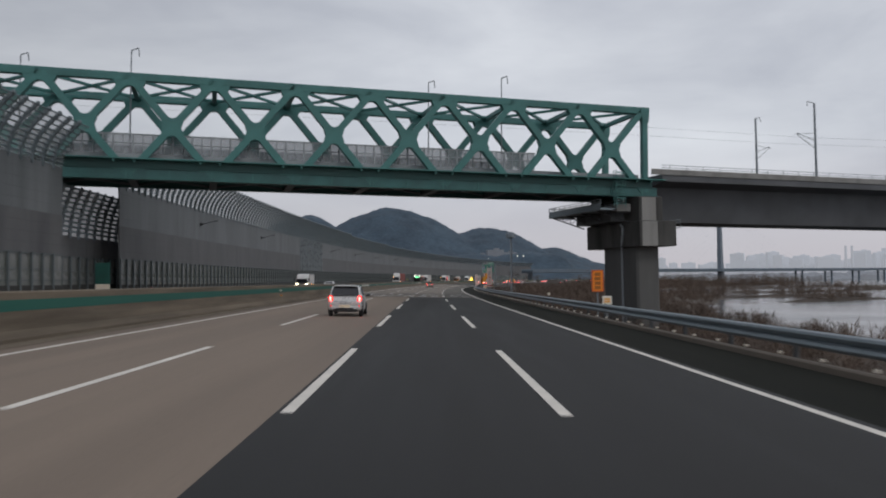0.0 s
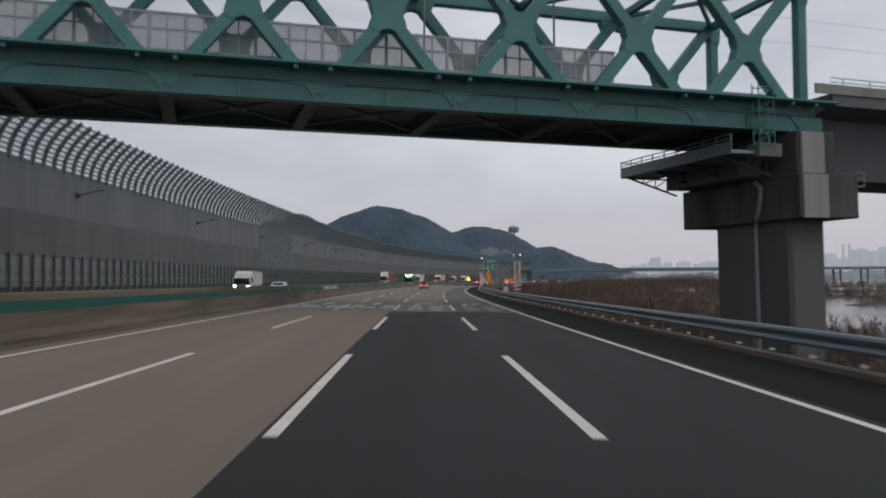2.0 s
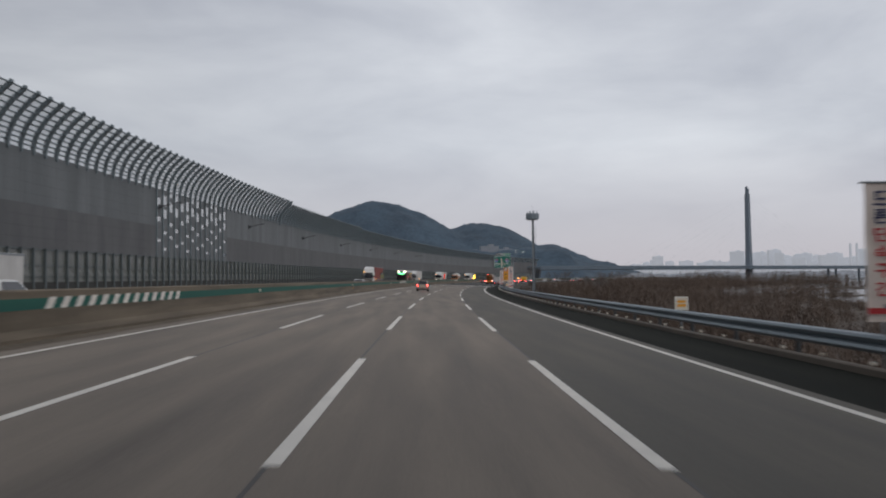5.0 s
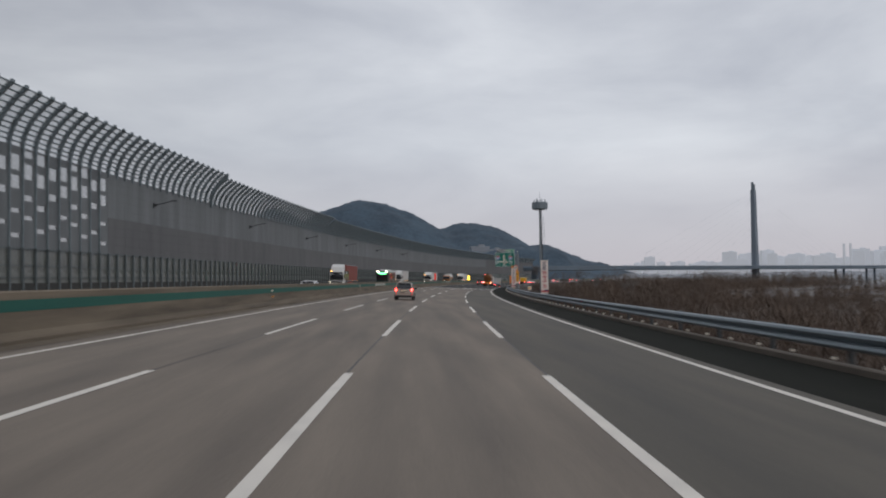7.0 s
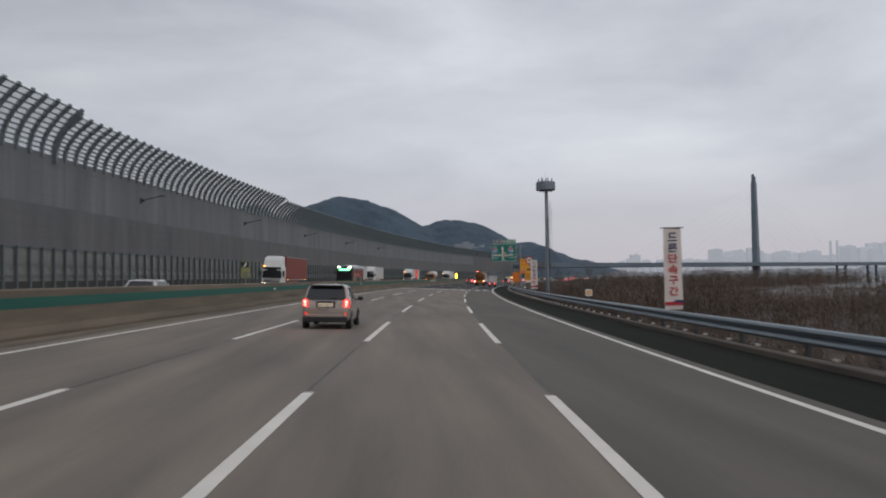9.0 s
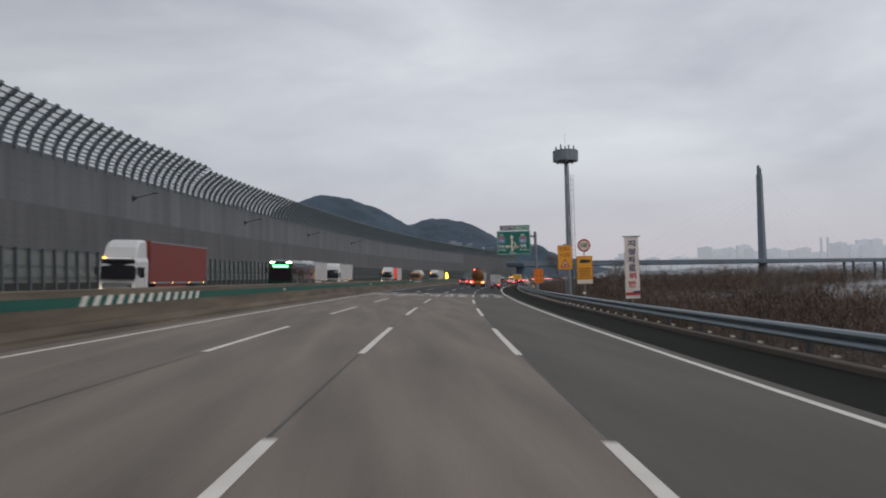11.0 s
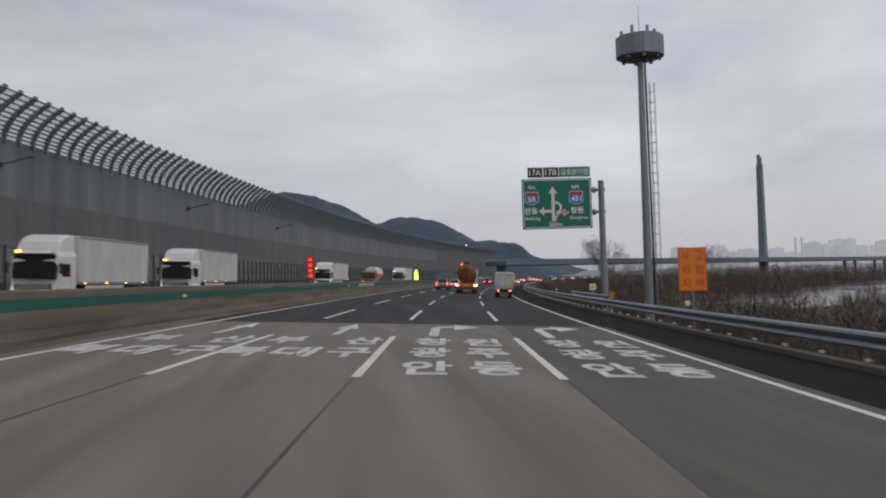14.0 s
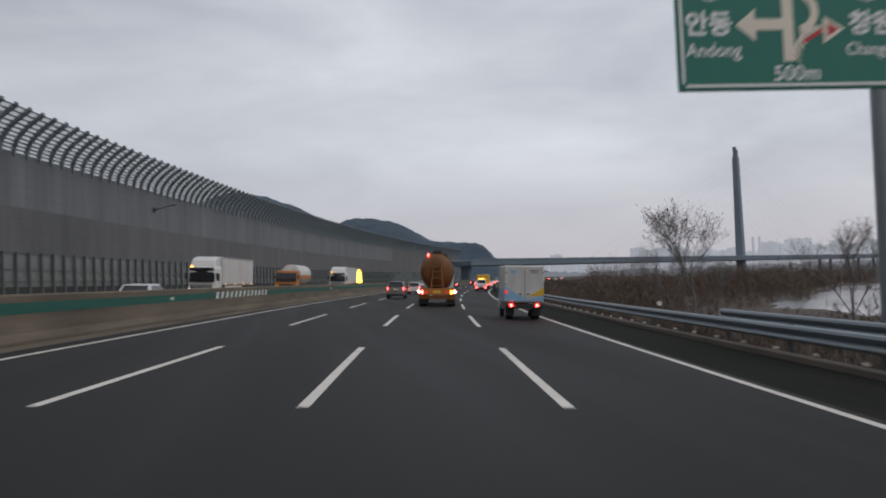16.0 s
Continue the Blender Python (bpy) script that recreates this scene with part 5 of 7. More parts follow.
bars(g, SIGN_AMBER, 0, zc, 0.3, 0.28, 2, -0.02)
g, zc, h = plate_sign("marker_sign", 362.1, 9.25, 0.72, 1.16, 0.42, SIGN_CREAM, "small cream kilometre marker plate behind the guard rail")
bars(g, SIGN_AMBER, 0, zc, 0.26, 0.24, 2, -0.02)
g, zc, h = plate_sign("marker_sign", 247.5, 9.0, 0.55, 0.95, 0.42, SIGN_CREAM, "small cream kilometre marker plate behind the guard rail")
bars(g, SIGN_AMBER, 0, zc, 0.26, 0.24, 2, -0.02)

# speed camera sign with its round limit
g, zc, h = plate_sign("speed_sign", 300.6, 9.75, 1.12, 3.12, 1.12, SIGN_AMBER, "amber speed camera board under a round red-ringed limit sign")
ring_z = 4.0 - at(300.6, 9.75).z - 0.12
part("limit_disc", Shape().tube((0, 0.0, ring_z), (0, -0.03, ring_z), 0.46, n=32), SIGN_RED, g, "red ring")
part("limit_face", Shape().tube((0, -0.031, ring_z), (0, -0.036, ring_z), 0.35, n=32), SIGN_CREAM, g)
letters("limit_number", "100", SIGN_BLACK, g, pose(0, -0.042, ring_z), 0.46, 0.30, 0.02)
part("upper_post", Shape().tube((0, 0.06, zc), (0, 0.06, ring_z + 0.4), 0.04, n=10), STEEL_POST, g)
part("camera_symbol", Shape().box((-0.05, -0.02, zc + 0.62), (0.56, 0.006, 0.24)).box((0.32, -0.02, zc + 0.62), (0.18, 0.006, 0.16)), SIGN_BLACK, g, "black camera symbol")
bars(g, BAR_BROWN, 0.0, zc - 0.16, 0.8, 0.66, 4, -0.02, 0.5)
part("print_bar", Shape().box((0, -0.02, zc - 0.58), (0.88, 0.006, 0.07)), BAR_BROWN, g)
part("lower_strip", Shape().box((0, -0.02, zc - 0.84), (1.08, 0.006, 0.26)), SIGN_CREAM, g, "cream lower strip")

g, zc, h = plate_sign("warning_sign", 312.5, 9.8, 2.28, 4.38, 1.24, SIGN_AMBER, "amber warning board with red lettering and a triangle")
letters("lettering", "정체시", BAR_RED, g, pose(0, -0.022, zc + 0.72), 0.9, 0.34, 0.02)
letters("lettering", "비상등", BAR_RED, g, pose(0, -0.022, zc + 0.22), 0.9, 0.34, 0.02)
part("triangle", Shape().prism([(-0.42, zc - 0.86), (0.42, zc - 0.86), (0.0, zc - 0.14)], 0.006, pose(0, -0.024, 0)), SIGN_RED, g, "red warning triangle")
part("triangle_face", Shape().prism([(-0.28, zc - 0.78), (0.28, zc - 0.78), (0.0, zc - 0.30)], 0.004, pose(0, -0.029, 0)), SIGN_CREAM, g)
part("triangle_mark", Shape().prism([(-0.17, zc - 0.74), (0.17, zc - 0.74), (0.0, zc - 0.44)], 0.004, pose(0, -0.034, 0)), SIGN_RED, g)
part("beacon", Shape().box((0, 0, zc + h / 2 + 0.06), (0.2, 0.1, 0.1), ch=0.02), PLASTIC, g)

g, zc, h = plate_sign("warning_sign", 338.9, 9.45, 0.98, 2.70, 1.12, SIGN_ORANGE, "orange accident danger board with dark lettering on a post")
for k, word in enumerate(("사고", "위험", "지역")):
    for j, ch in enumerate(word):
        letters("character", ch, BAR_RED, g, pose(-0.27 + 0.54 * j, -0.022, zc + 0.55 - 0.55 * k), 0.34, 0.38, 0.02)

# large green direction sign on its arm
gs = thing("direction_sign", "large green motorway direction sign with exit plates on a steel post", "sign", on(365.3, 7.40, 0, 4.0, tilt=False))
b0 = at(365.3, 7.40).z
PW, PH, PZ = 5.05, 3.62, 6.95 - b0
part("panel", Shape().box((0, 0, PZ), (PW, 0.08, PH), ch=0.03), SIGN_GREEN, gs)
rim = Shape()
for sx in (-1, 1):
    rim.box((sx * (PW / 2 - 0.10), -0.046, PZ), (0.055, 0.008, PH - 0.30))
    rim.box((0, -0.046, PZ + sx * (PH / 2 - 0.10)), (PW - 0.30, 0.008, 0.055))
part("white_border", rim, SIGN_WHITE, gs)
EZ = PZ + PH / 2 + 0.46
part("exit_plate", Shape().box((-1.52, 0, EZ), (1.10, 0.06, 0.76), ch=0.02), SIGN_BLACK, gs, "black exit plate")
part("exit_plate", Shape().box((-0.38, 0, EZ), (1.10, 0.06, 0.76), ch=0.02), SIGN_BLACK, gs, "black exit plate")
part("name_plate", Shape().box((1.32, 0, EZ), (2.28, 0.06, 0.76), ch=0.02), SIGN_GREEN_LIGHT, gs, "light green junction plate")
letters("exit_number", "17A", SIGN_WHITE, gs, pose(-1.52, -0.04, EZ), 0.82, 0.44, 0.015)
letters("exit_number", "17B", SIGN_WHITE, gs, pose(-0.38, -0.04, EZ), 0.82, 0.44, 0.015)
letters("junction_name", "금호분기점", SIGN_CREAM, gs, pose(1.32, -0.04, EZ), 1.96, 0.44, 0.02)
fr = Shape()
for x, w in ((-1.52, 1.10), (-0.38, 1.10), (1.32, 2.28)):
    fr.box((x, -0.034, EZ + 0.36), (w, 0.006, 0.03)).box((x, -0.034, EZ - 0.36), (w, 0.006, 0.03)).box((x - w / 2 + 0.015, -0.034, EZ), (0.03, 0.006, 0.72)).box((x + w / 2 - 0.015, -0.034, EZ), (0.03, 0.006, 0.72))
part("plate_border", fr, SIGN_WHITE, gs)
for x in (-1.0, 0.0, 1.0, 2.0):
    part("plate_bracket", Shape().box((x, 0.04, PZ + PH / 2 + 0.04), (0.07, 0.06, 0.2)), STEEL_POST, gs)


def shield(x, z, w, number):
    out = [(-0.50, 0.36), (-0.44, 0.46), (-0.2, 0.50), (0.0, 0.46), (0.2, 0.50), (0.44, 0.46), (0.50, 0.36), (0.46, 0.2), (0.52, -0.05), (0.48, -0.32), (0.25, -0.44), (0.0, -0.52), (-0.25, -0.44), (-0.48, -0.32), (-0.52, -0.05), (-0.46, 0.2)]
    part("shield_back", Shape().prism([(x + a * w * 1.08, z + c * w * 1.02) for a, c in out], 0.006, pose(0, -0.050, 0)), SIGN_WHITE, gs)
    part("shield", Shape().prism([(x + a * w, z + c * w * 0.94) for a, c in out], 0.005, pose(0, -0.056, 0)), SIGN_BLUE, gs, "blue route shield")
    part("shield_top", Shape().prism([(x + a * w, z + c * w * 0.94) for a, c in ((-0.50, 0.30), (-0.50, 0.36), (-0.44, 0.46), (-0.2, 0.50), (0.0, 0.46), (0.2, 0.50), (0.44, 0.46), (0.50, 0.36), (0.48, 0.24), (-0.48, 0.24))], 0.004, pose(0, -0.061, 0)), SIGN_RED, gs)
    letters("route_number", number, SIGN_WHITE, gs, pose(x, -0.066, z - 0.08 * w), w * (0.62 if len(number) < 3 else 0.78), w * 0.42, 0.03)


shield(-1.82, PZ + 0.42, 0.92, "55")
shield(1.40, PZ + 0.42, 0.96, "451")
letters("heading_word", "북N", SIGN_WHITE, gs, pose(-1.82, -0.05, PZ + 1.20), 0.55, 0.30, 0.02)
letters("heading_word", "남S", SIGN_WHITE, gs, pose(1.36, -0.05, PZ + 1.20), 0.55, 0.30, 0.02)
letters("city_name", "안동", SIGN_WHITE, gs, pose(-1.88, -0.05, PZ - 0.50), 0.92, 0.48, 0.03)
letters("city_name", "창원", SIGN_WHITE, gs, pose(1.42, -0.05, PZ - 0.50), 0.92, 0.48, 0.03)
letters("city_name", "Andong", SIGN_WHITE, gs, pose(-1.80, -0.05, PZ - 1.06), 1.10, 0.34, 0.01)
letters("city_name", "Changwon", SIGN_WHITE, gs, pose(1.55, -0.05, PZ - 1.06), 1.34, 0.32, 0.01)
letters("distance", "500m", SIGN_WHITE, gs, pose(-0.15, -0.05, PZ - 1.48), 0.92, 0.30, 0.012)
dg = Shape()
dg.prism([(-0.40, PZ - 1.25), (-0.18, PZ - 1.25), (-0.18, PZ + 0.75), (0.02, PZ + 0.75), (-0.29, PZ + 1.25), (-0.60, PZ + 0.75), (-0.40, PZ + 0.75)], 0.006, pose(0, -0.052, 0))
part("route_arrow", dg, SIGN_CREAM, gs)
part("route_arrow", Shape().prism([(-0.40, PZ - 0.42), (-0.95, PZ - 0.42), (-0.95, PZ - 0.22), (-1.35, PZ - 0.54), (-0.95, PZ - 0.86), (-0.95, PZ - 0.64), (-0.40, PZ - 0.64)], 0.006, pose(0, -0.053, 0)), SIGN_CREAM, gs)
loop = Shape()
arc = [(math.cos(a), math.sin(a)) for a in np.linspace(-1.45, 1.9, 14)]
for (c0, s0_), (c1, s1_) in zip(arc[:-1], arc[1:]):
    loop.add([(-0.10 + 0.28 * c0, -0.056, PZ - 0.28 + 0.28 * s0_), (-0.10 + 0.44 * c0, -0.056, PZ - 0.28 + 0.44 * s0_), (-0.10 + 0.44 * c1, -0.056, PZ - 0.28 + 0.44 * s1_), (-0.10 + 0.28 * c1, -0.056, PZ - 0.28 + 0.28 * s1_)], [(0, 1, 2, 3)])
part("route_loop", loop, SIGN_CREAM, gs)
red_arm = Shape()
arc = [(-0.22 + 0.62 * (1 - math.cos(a)), PZ - 1.22 + 0.62 * math.sin(a)) for a in np.linspace(0, 1.5, 9)]
for (x0, z0), (x1, z1) in zip(arc[:-1], arc[1:]):
    red_arm.add([(x0, -0.060, z0 + 0.05), (x0 + 0.16, -0.060, z0 - 0.09), (x1 + 0.10, -0.060, z1 - 0.12), (x1, -0.060, z1 + 0.05)], [(0, 1, 2, 3)])
red_arm.add([(0.42, -0.060, PZ - 0.38), (0.42, -0.060, PZ - 0.92), (0.86, -0.060, PZ - 0.63)], [(0, 1, 2)])
part("exit_arrow", red_arm, SIGN_CREAM, gs)
part("exit_tip", Shape().add([(0.50, -0.064, PZ - 0.50), (0.50, -0.064, PZ - 0.78), (0.74, -0.064, PZ - 0.63)], [(0, 1, 2)]).add([(-0.02, -0.064, PZ - 0.86), (0.02, -0.064, PZ - 0.92), (0.40, -0.064, PZ - 0.70), (0.40, -0.064, PZ - 0.60)], [(0, 1, 2, 3)]), SIGN_RED, gs, "red exit arrow tip")
for z in (0.95, -0.65):
    part("arm", Shape().tube((-2.0, 0.2, PZ + z), (3.55, 0.2, PZ + z), 0.11, n=12).tube((2.66, 0.2, PZ + z), (2.82, 0.2, PZ + z), 0.24, n=12), STEEL_POST, gs)
part("post", Shape().tube((3.28, 0.2, -1.6), (3.28, 0.2, PZ + 1.62), 0.25, 0.21, 18), STEEL_POST, gs, "tapered steel post")

# antenna mast with a drum head
am = thing("antenna_mast", "tall grey steel antenna mast with a drum head and ladder", "mast", on(379.0, 16.65, 0, 0, tilt=False))
mb = at(379.0, 16.65).z
MT = 22.4 - mb
part("pole", Shape().tube((0, 0, -3.5), (0, 0, MT - 1.4), 0.42, 0.25, 16), STEEL_POST, am, "octagonal grey pole")
drum = [(2.08 * math.cos(i * math.pi / 8), 2.08 * math.sin(i * math.pi / 8)) for i in range(16)]
part("drum", Shape().loft([[(x * k, y * k, z) for x, y in drum] for z, k in ((MT - 1.55, 0.86), (MT - 1.45, 1.0), (MT + 0.30, 1.0), (MT + 0.36, 0.96))]), GALV, am, "grey panelled drum")
for i in range(16):
    a = i * math.pi / 8
    part("drum_joint", Shape().box((2.09, 0, MT - 0.58), (0.04, 0.07, 1.7)), STEEL_POST, am, m=pose(0, 0, 0, 0, 0, math.degrees(a)))
    if i % 2 == 0:
        part("lower_bracket", Shape().bar((0.3, 0, MT - 1.9), (1.7, 0, MT - 1.55), 0.06, 0.06).box((1.75, 0, MT - 1.62), (0.16, 0.3, 0.22)), STEEL_POST, am, m=pose(0, 0, 0, 0, 0, math.degrees(a)))
for x, y, h in ((-1.5, 0.3, 0.7), (-0.8, -0.9, 0.9), (0.5, -1.0, 0.8), (1.4, 0.2, 0.8), (0.1, 1.2, 0.9), (-0.6, 0.9, 0.7)):
    part("antenna", Shape().box((x, y, MT + 0.36 + h / 2), (0.26, 0.18, h), ch=0.04), GALV, am)
part("lightning_rod", Shape().tube((0, 0, MT + 0.3), (0, 0, MT + 3.2), 0.035, 0.015, 6), STEEL_POST, am)
lad = Shape()
for y in (-0.22, 0.22):
    lad.box((0.72, y, (MT - 4.5) / 2), (0.05, 0.05, MT - 3.0)).box((1.14, y, (MT - 4.5) / 2 + 1), (0.035, 0.035, MT - 5.0))
for k in range(int((MT - 3.5) / 0.9)):
    lad.box((0.72, 0, 0.6 + 0.9 * k), (0.04, 0.5, 0.04)).box((0.93, -0.22, 0.6 + 0.9 * k), (0.45, 0.03, 0.03)).box((0.93, 0.22, 0.6 + 0.9 * k), (0.45, 0.03, 0.03)).box((0.5, 0, 0.6 + 0.9 * k), (0.45, 0.04, 0.04))
part("ladder", lad, GALV, am, "caged ladder")
part("cable", Shape().tube((0.52, -0.2, -3), (0.36, -0.18, MT - 1.5), 0.09, n=8), PLASTIC, am, "black cable run")

# message displays on the median
g = thing("message_display", "red vertical lettered display on the median barrier", "sign", on(367.2, -10.9, 0, 0, tilt=False))
part("panel", Shape().box((0, 0, 2.38), (0.46, 0.12, 1.75), ch=0.02), BANNER_RED, g, "red panel")
for k in range(4):
    zc = 3.0 - 0.40 * k
    part("lit_character", Shape().box((0, -0.065, zc + 0.09), (0.24, 0.008, 0.05)).box((0, -0.065, zc), (0.30, 0.008, 0.05)).box((0, -0.065, zc - 0.09), (0.26, 0.008, 0.05)).box((0.02, -0.066, zc), (0.05, 0.008, 0.24)), LED_RED, g)
part("post", Shape().tube((0, 0.1, 1.28), (0, 0.1, 3.2), 0.04, n=8), STEEL_POST, g)
g = thing("warning_light", "yellow lit warning figure board on the median", "sign", on(449.0, -10.7, 0, 0, tilt=False))
part("panel", Shape().prism([(-0.3, 1.35), (0.3, 1.35), (0.26, 2.5), (0.14, 2.95), (-0.14, 2.95), (-0.26, 2.5)], 0.06), LAMP_YELLOW, g)
part("stand", Shape().box((0, 0.03, 1.34), (0.8, 0.2, 0.1)), PLASTIC, g)
g = thing("distance_sign", "small faded yellow-green sign plate beyond the median", "sign", on(247.5, -11.6, 0, 0, tilt=False))
part("panel", Shape().box((0, 0, 2.1), (0.52, 0.03, 1.0), ch=0.01), SIGN_OLIVE, g)
part("upper_plate", Shape().box((0, -0.02, 2.40), (0.48, 0.008, 0.34)), SIGN_BLACK, g, "dark upper plate")
part("symbol", Shape().prism([(-0.10, 2.28), (0.02, 2.28), (0.12, 2.50), (0.02, 2.52), (-0.04, 2.38)], 0.004, pose(0, -0.028, 0)), SIGN_WHITE, g, "white symbol")
bars(g, BAR_GREY, 0, 1.80, 0.34, 0.3, 2, -0.02)
part("post", Shape().tube((0, 0.05, 0), (0, 0.05, 2.5), 0.04, n=8), STEEL_POST, g)


# ---- vehicles ----
def wheel(parent, x, y, r, w, rim_mat=None, double=False):
    side = 1 if x > 0 else -1
    sh = Shape()
    n = 22
    prof = [(-w / 2, r * 0.62), (-w / 2, r * 0.93), (-w * 0.36, r), (w * 0.36, r), (w / 2, r * 0.93), (w / 2, r * 0.62)]
    rings = [[(q, rr * math.cos(2 * math.pi * i / n), rr * math.sin(2 * math.pi * i / n)) for q, rr in prof] for i in range(n)]
    rings.append(rings[0])
    sh.loft(rings, closed=False, caps=False)
    t = part("tyre", sh, TYRE, parent, m=pose(x, y, r), smooth=True)
    rim_s = Shape().tube((side * (w / 2 - 0.05), 0, 0), (side * (w / 2 - 0.02), 0, 0), r * 0.64, n=18).tube((-side * w * 0.4, 0, 0), (side * (w / 2 - 0.05), 0, 0), r * 0.62, n=18)
    for k in range(5):
        a = 2 * math.pi * k / 5
        rim_s.bar((side * (w / 2 - 0.01), 0, 0), (side * (w / 2 - 0.02), r * 0.58 * math.cos(a), r * 0.58 * math.sin(a)), 0.06, 0.03, up=(1, 0, 0))
    part("rim", rim_s, rim_mat or RIM, t)
    return t


def hatchback(name, label, m, paint, dark_lower, lamp, scale=1.0):
    """A small five-door hatchback; rear at y = 0, front towards +y."""
    g = thing(name, label, "car", m)
    # y, sill z, belt z, half width, roof half width, roof z
    st = [(0.00, 0.42, 0.62, 0.70, 0.66, 0.70), (0.05, 0.34, 0.86, 0.77, 0.70, 0.92), (0.12, 0.30, 0.94, 0.79, 0.71, 1.05),
          (0.40, 0.27, 0.97, 0.80, 0.645, 1.43), (0.70, 0.24, 0.98, 0.80, 0.635, 1.475), (1.30, 0.22, 0.96, 0.80, 0.63, 1.48), (1.90, 0.22, 0.94, 0.80, 0.62, 1.44),
          (2.25, 0.22, 0.93, 0.80, 0.56, 1.33), (2.75, 0.22, 0.90, 0.79, 0.66, 0.98), (3.20, 0.24, 0.80, 0.77, 0.62, 0.86), (3.45, 0.28, 0.70, 0.70, 0.52, 0.74), (3.56, 0.36, 0.60, 0.55, 0.40, 0.62)]

    def section(y, z0, zb, hw, hr, zr):
        half = [(hw * 0.90, z0), (hw * 0.985, z0 + 0.10), (hw, z0 + (zb - z0) * 0.55), (hw * 0.975, zb), (hr + (hw * 0.975 - hr) * 0.12, zb + (zr - zb) * 0.88), (hr * 0.86, zr), (hr * 0.4, zr + 0.018)]
        return [(x, y, z) for x, z in half] + [(-x, y, z) for x, z in half[::-1]]

    body = Shape().loft([section(*q) for q in st])
    part("body", body, paint, g, smooth=True)

    def side_x(y, t):
        for a, b in zip(st[:-1], st[1:]):
            if a[0] <= y <= b[0]:
                k = (y - a[0]) / (b[0] - a[0])
                zb, hw, hr, zr = (a[i] + (b[i] - a[i]) * k for i in (2, 3, 4, 5))
                x1, z1 = hr + (hw * 0.975 - hr) * 0.12, zb + (zr - zb) * 0.88
                return hw * 0.975 + (x1 - hw * 0.975) * t, zb + (z1 - zb) * t
        return 0.8, 1.0

    # rear window, spoiler, side windows
    rw = [(-0.56, 0.052, 0.985), (0.56, 0.052, 0.985), (0.65, 0.085, 1.03), (0.64, 0.15, 1.12), (0.585, 0.325, 1.37), (0.54, 0.352, 1.412), (-0.54, 0.352, 1.412), (-0.585, 0.325, 1.37), (-0.64, 0.15, 1.12), (-0.65, 0.085, 1.03)]
    nw = len(rw)
    part("rear_window", Shape().add([(x, y - 0.014, z + 0.012) for x, y, z in rw] + [(x, y + 0.08, z - 0.03) for x, y, z in rw], [tuple(range(nw))] + [(i, i + nw, (i + 1) % nw + nw, (i + 1) % nw) for i in range(nw)]), GLASS_DARK, g)
    part("wiper", Shape().bar((0.0, 0.035, 1.0), (0.40, 0.06, 1.05), 0.025, 0.02), PLASTIC, g)
    if not dark_lower:
        part("tailgate_seam", Shape().box((0, 0.002, 0.70), (1.02, 0.012, 0.014)).box((0, 0.03, 0.965), (1.16, 0.012, 0.012)), PLASTIC, g)
        part("plate_lamp_bar", Shape().box((0, -0.012, 0.62), (0.56, 0.03, 0.03), ch=0.008), RIM, g)
    else:
        part("garnish", Shape().box((0, 0.005, 0.945), (0.72, 0.03, 0.035), ch=0.01), RIM, g, "chrome strip over the plate")
    part("spoiler", Shape().box((0, 0.32, 1.445), (1.06, 0.20, 0.05), ch=0.02), paint if not dark_lower else PLASTIC, g)
    part("aerial", Shape().tube((0, 0.55, 1.48), (0, 0.47, 1.58), 0.012, n=6), PLASTIC, g)
    for sx in (-1, 1):
        for y0, y1, t0, t1 in ((0.62, 1.02, 0.30, 0.88), (1.06, 1.62, 0.12, 0.92), (1.68, 2.36, 0.10, 0.92)):
            pts = []
            for y, t in ((y0, t0), (y1, t0 * 0.6), (y1 - (0.10 if y1 > 2 else 0), t1), (y0 + 0.06, t1)):
                x, z = side_x(y, t)
                pts.append((sx * (x + 0.007), y, z))
            back = [(sx * (abs(x) - 0.03), y, z) for x, y, z in pts]
            part("side_window", Shape().add(pts + back, [(0, 1, 2, 3), (0, 4, 5, 1), (1, 5, 6, 2), (2, 6, 7, 3), (3, 7, 4, 0)]), GLASS_DARK, g)
        lamp_s = Shape().loft([[(sx * 0.56, -0.01, 0.72), (sx * 0.60, -0.015, 0.98), (sx * 0.72, 0.05, 1.02), (sx * 0.775, 0.10, 0.95), (sx * 0.77, 0.06, 0.70)], [(sx * 0.56, 0.12, 0.72), (sx * 0.60, 0.14, 0.98), (sx * 0.72, 0.2, 1.02), (sx * 0.80, 0.22, 0.95), (sx * 0.80, 0.2, 0.70)]])
        tl = part("tail_light", lamp_s, TAIL_DIM, g, "red tail lamp")
        part("lit_bulb", Shape().tube((sx * 0.690, 0.01, lamp - 0.01), (sx * 0.690, -0.022, lamp - 0.01), 0.052, n=14).box((sx * 0.682, -0.004, lamp - 0.10), (0.062, 0.03, 0.13), ch=0.012), TAIL, tl, "glowing red lamp")
        part("bumper_reflector", Shape().box((sx * 0.66, 0.0, 0.50), (0.07, 0.03, 0.12), ch=0.01), TAIL_DIM, g)
        part("door_handle", Shape().box((sx * 0.812, 1.16, 0.84), (0.03, 0.16, 0.035), ch=0.01).box((sx * 0.812, 1.95, 0.82), (0.03, 0.16, 0.035), ch=0.01), RIM, g)
        part("mirror", Shape().box((sx * 0.93, 2.28, 0.99), (0.20, 0.10, 0.14), ch=0.035).box((sx * 0.82, 2.30, 0.95), (0.10, 0.05, 0.04)), PLASTIC, g)
        for y, q in ((0.62, 0.809), (2.98, 0.800)):
            part("wheel_arch", Shape().tube((sx * 0.70, y, 0.30), (sx * q, y, 0.30), 0.335, n=24), PLASTIC, g)
            wheel(g, sx * 0.735, y, 0.285, 0.175)
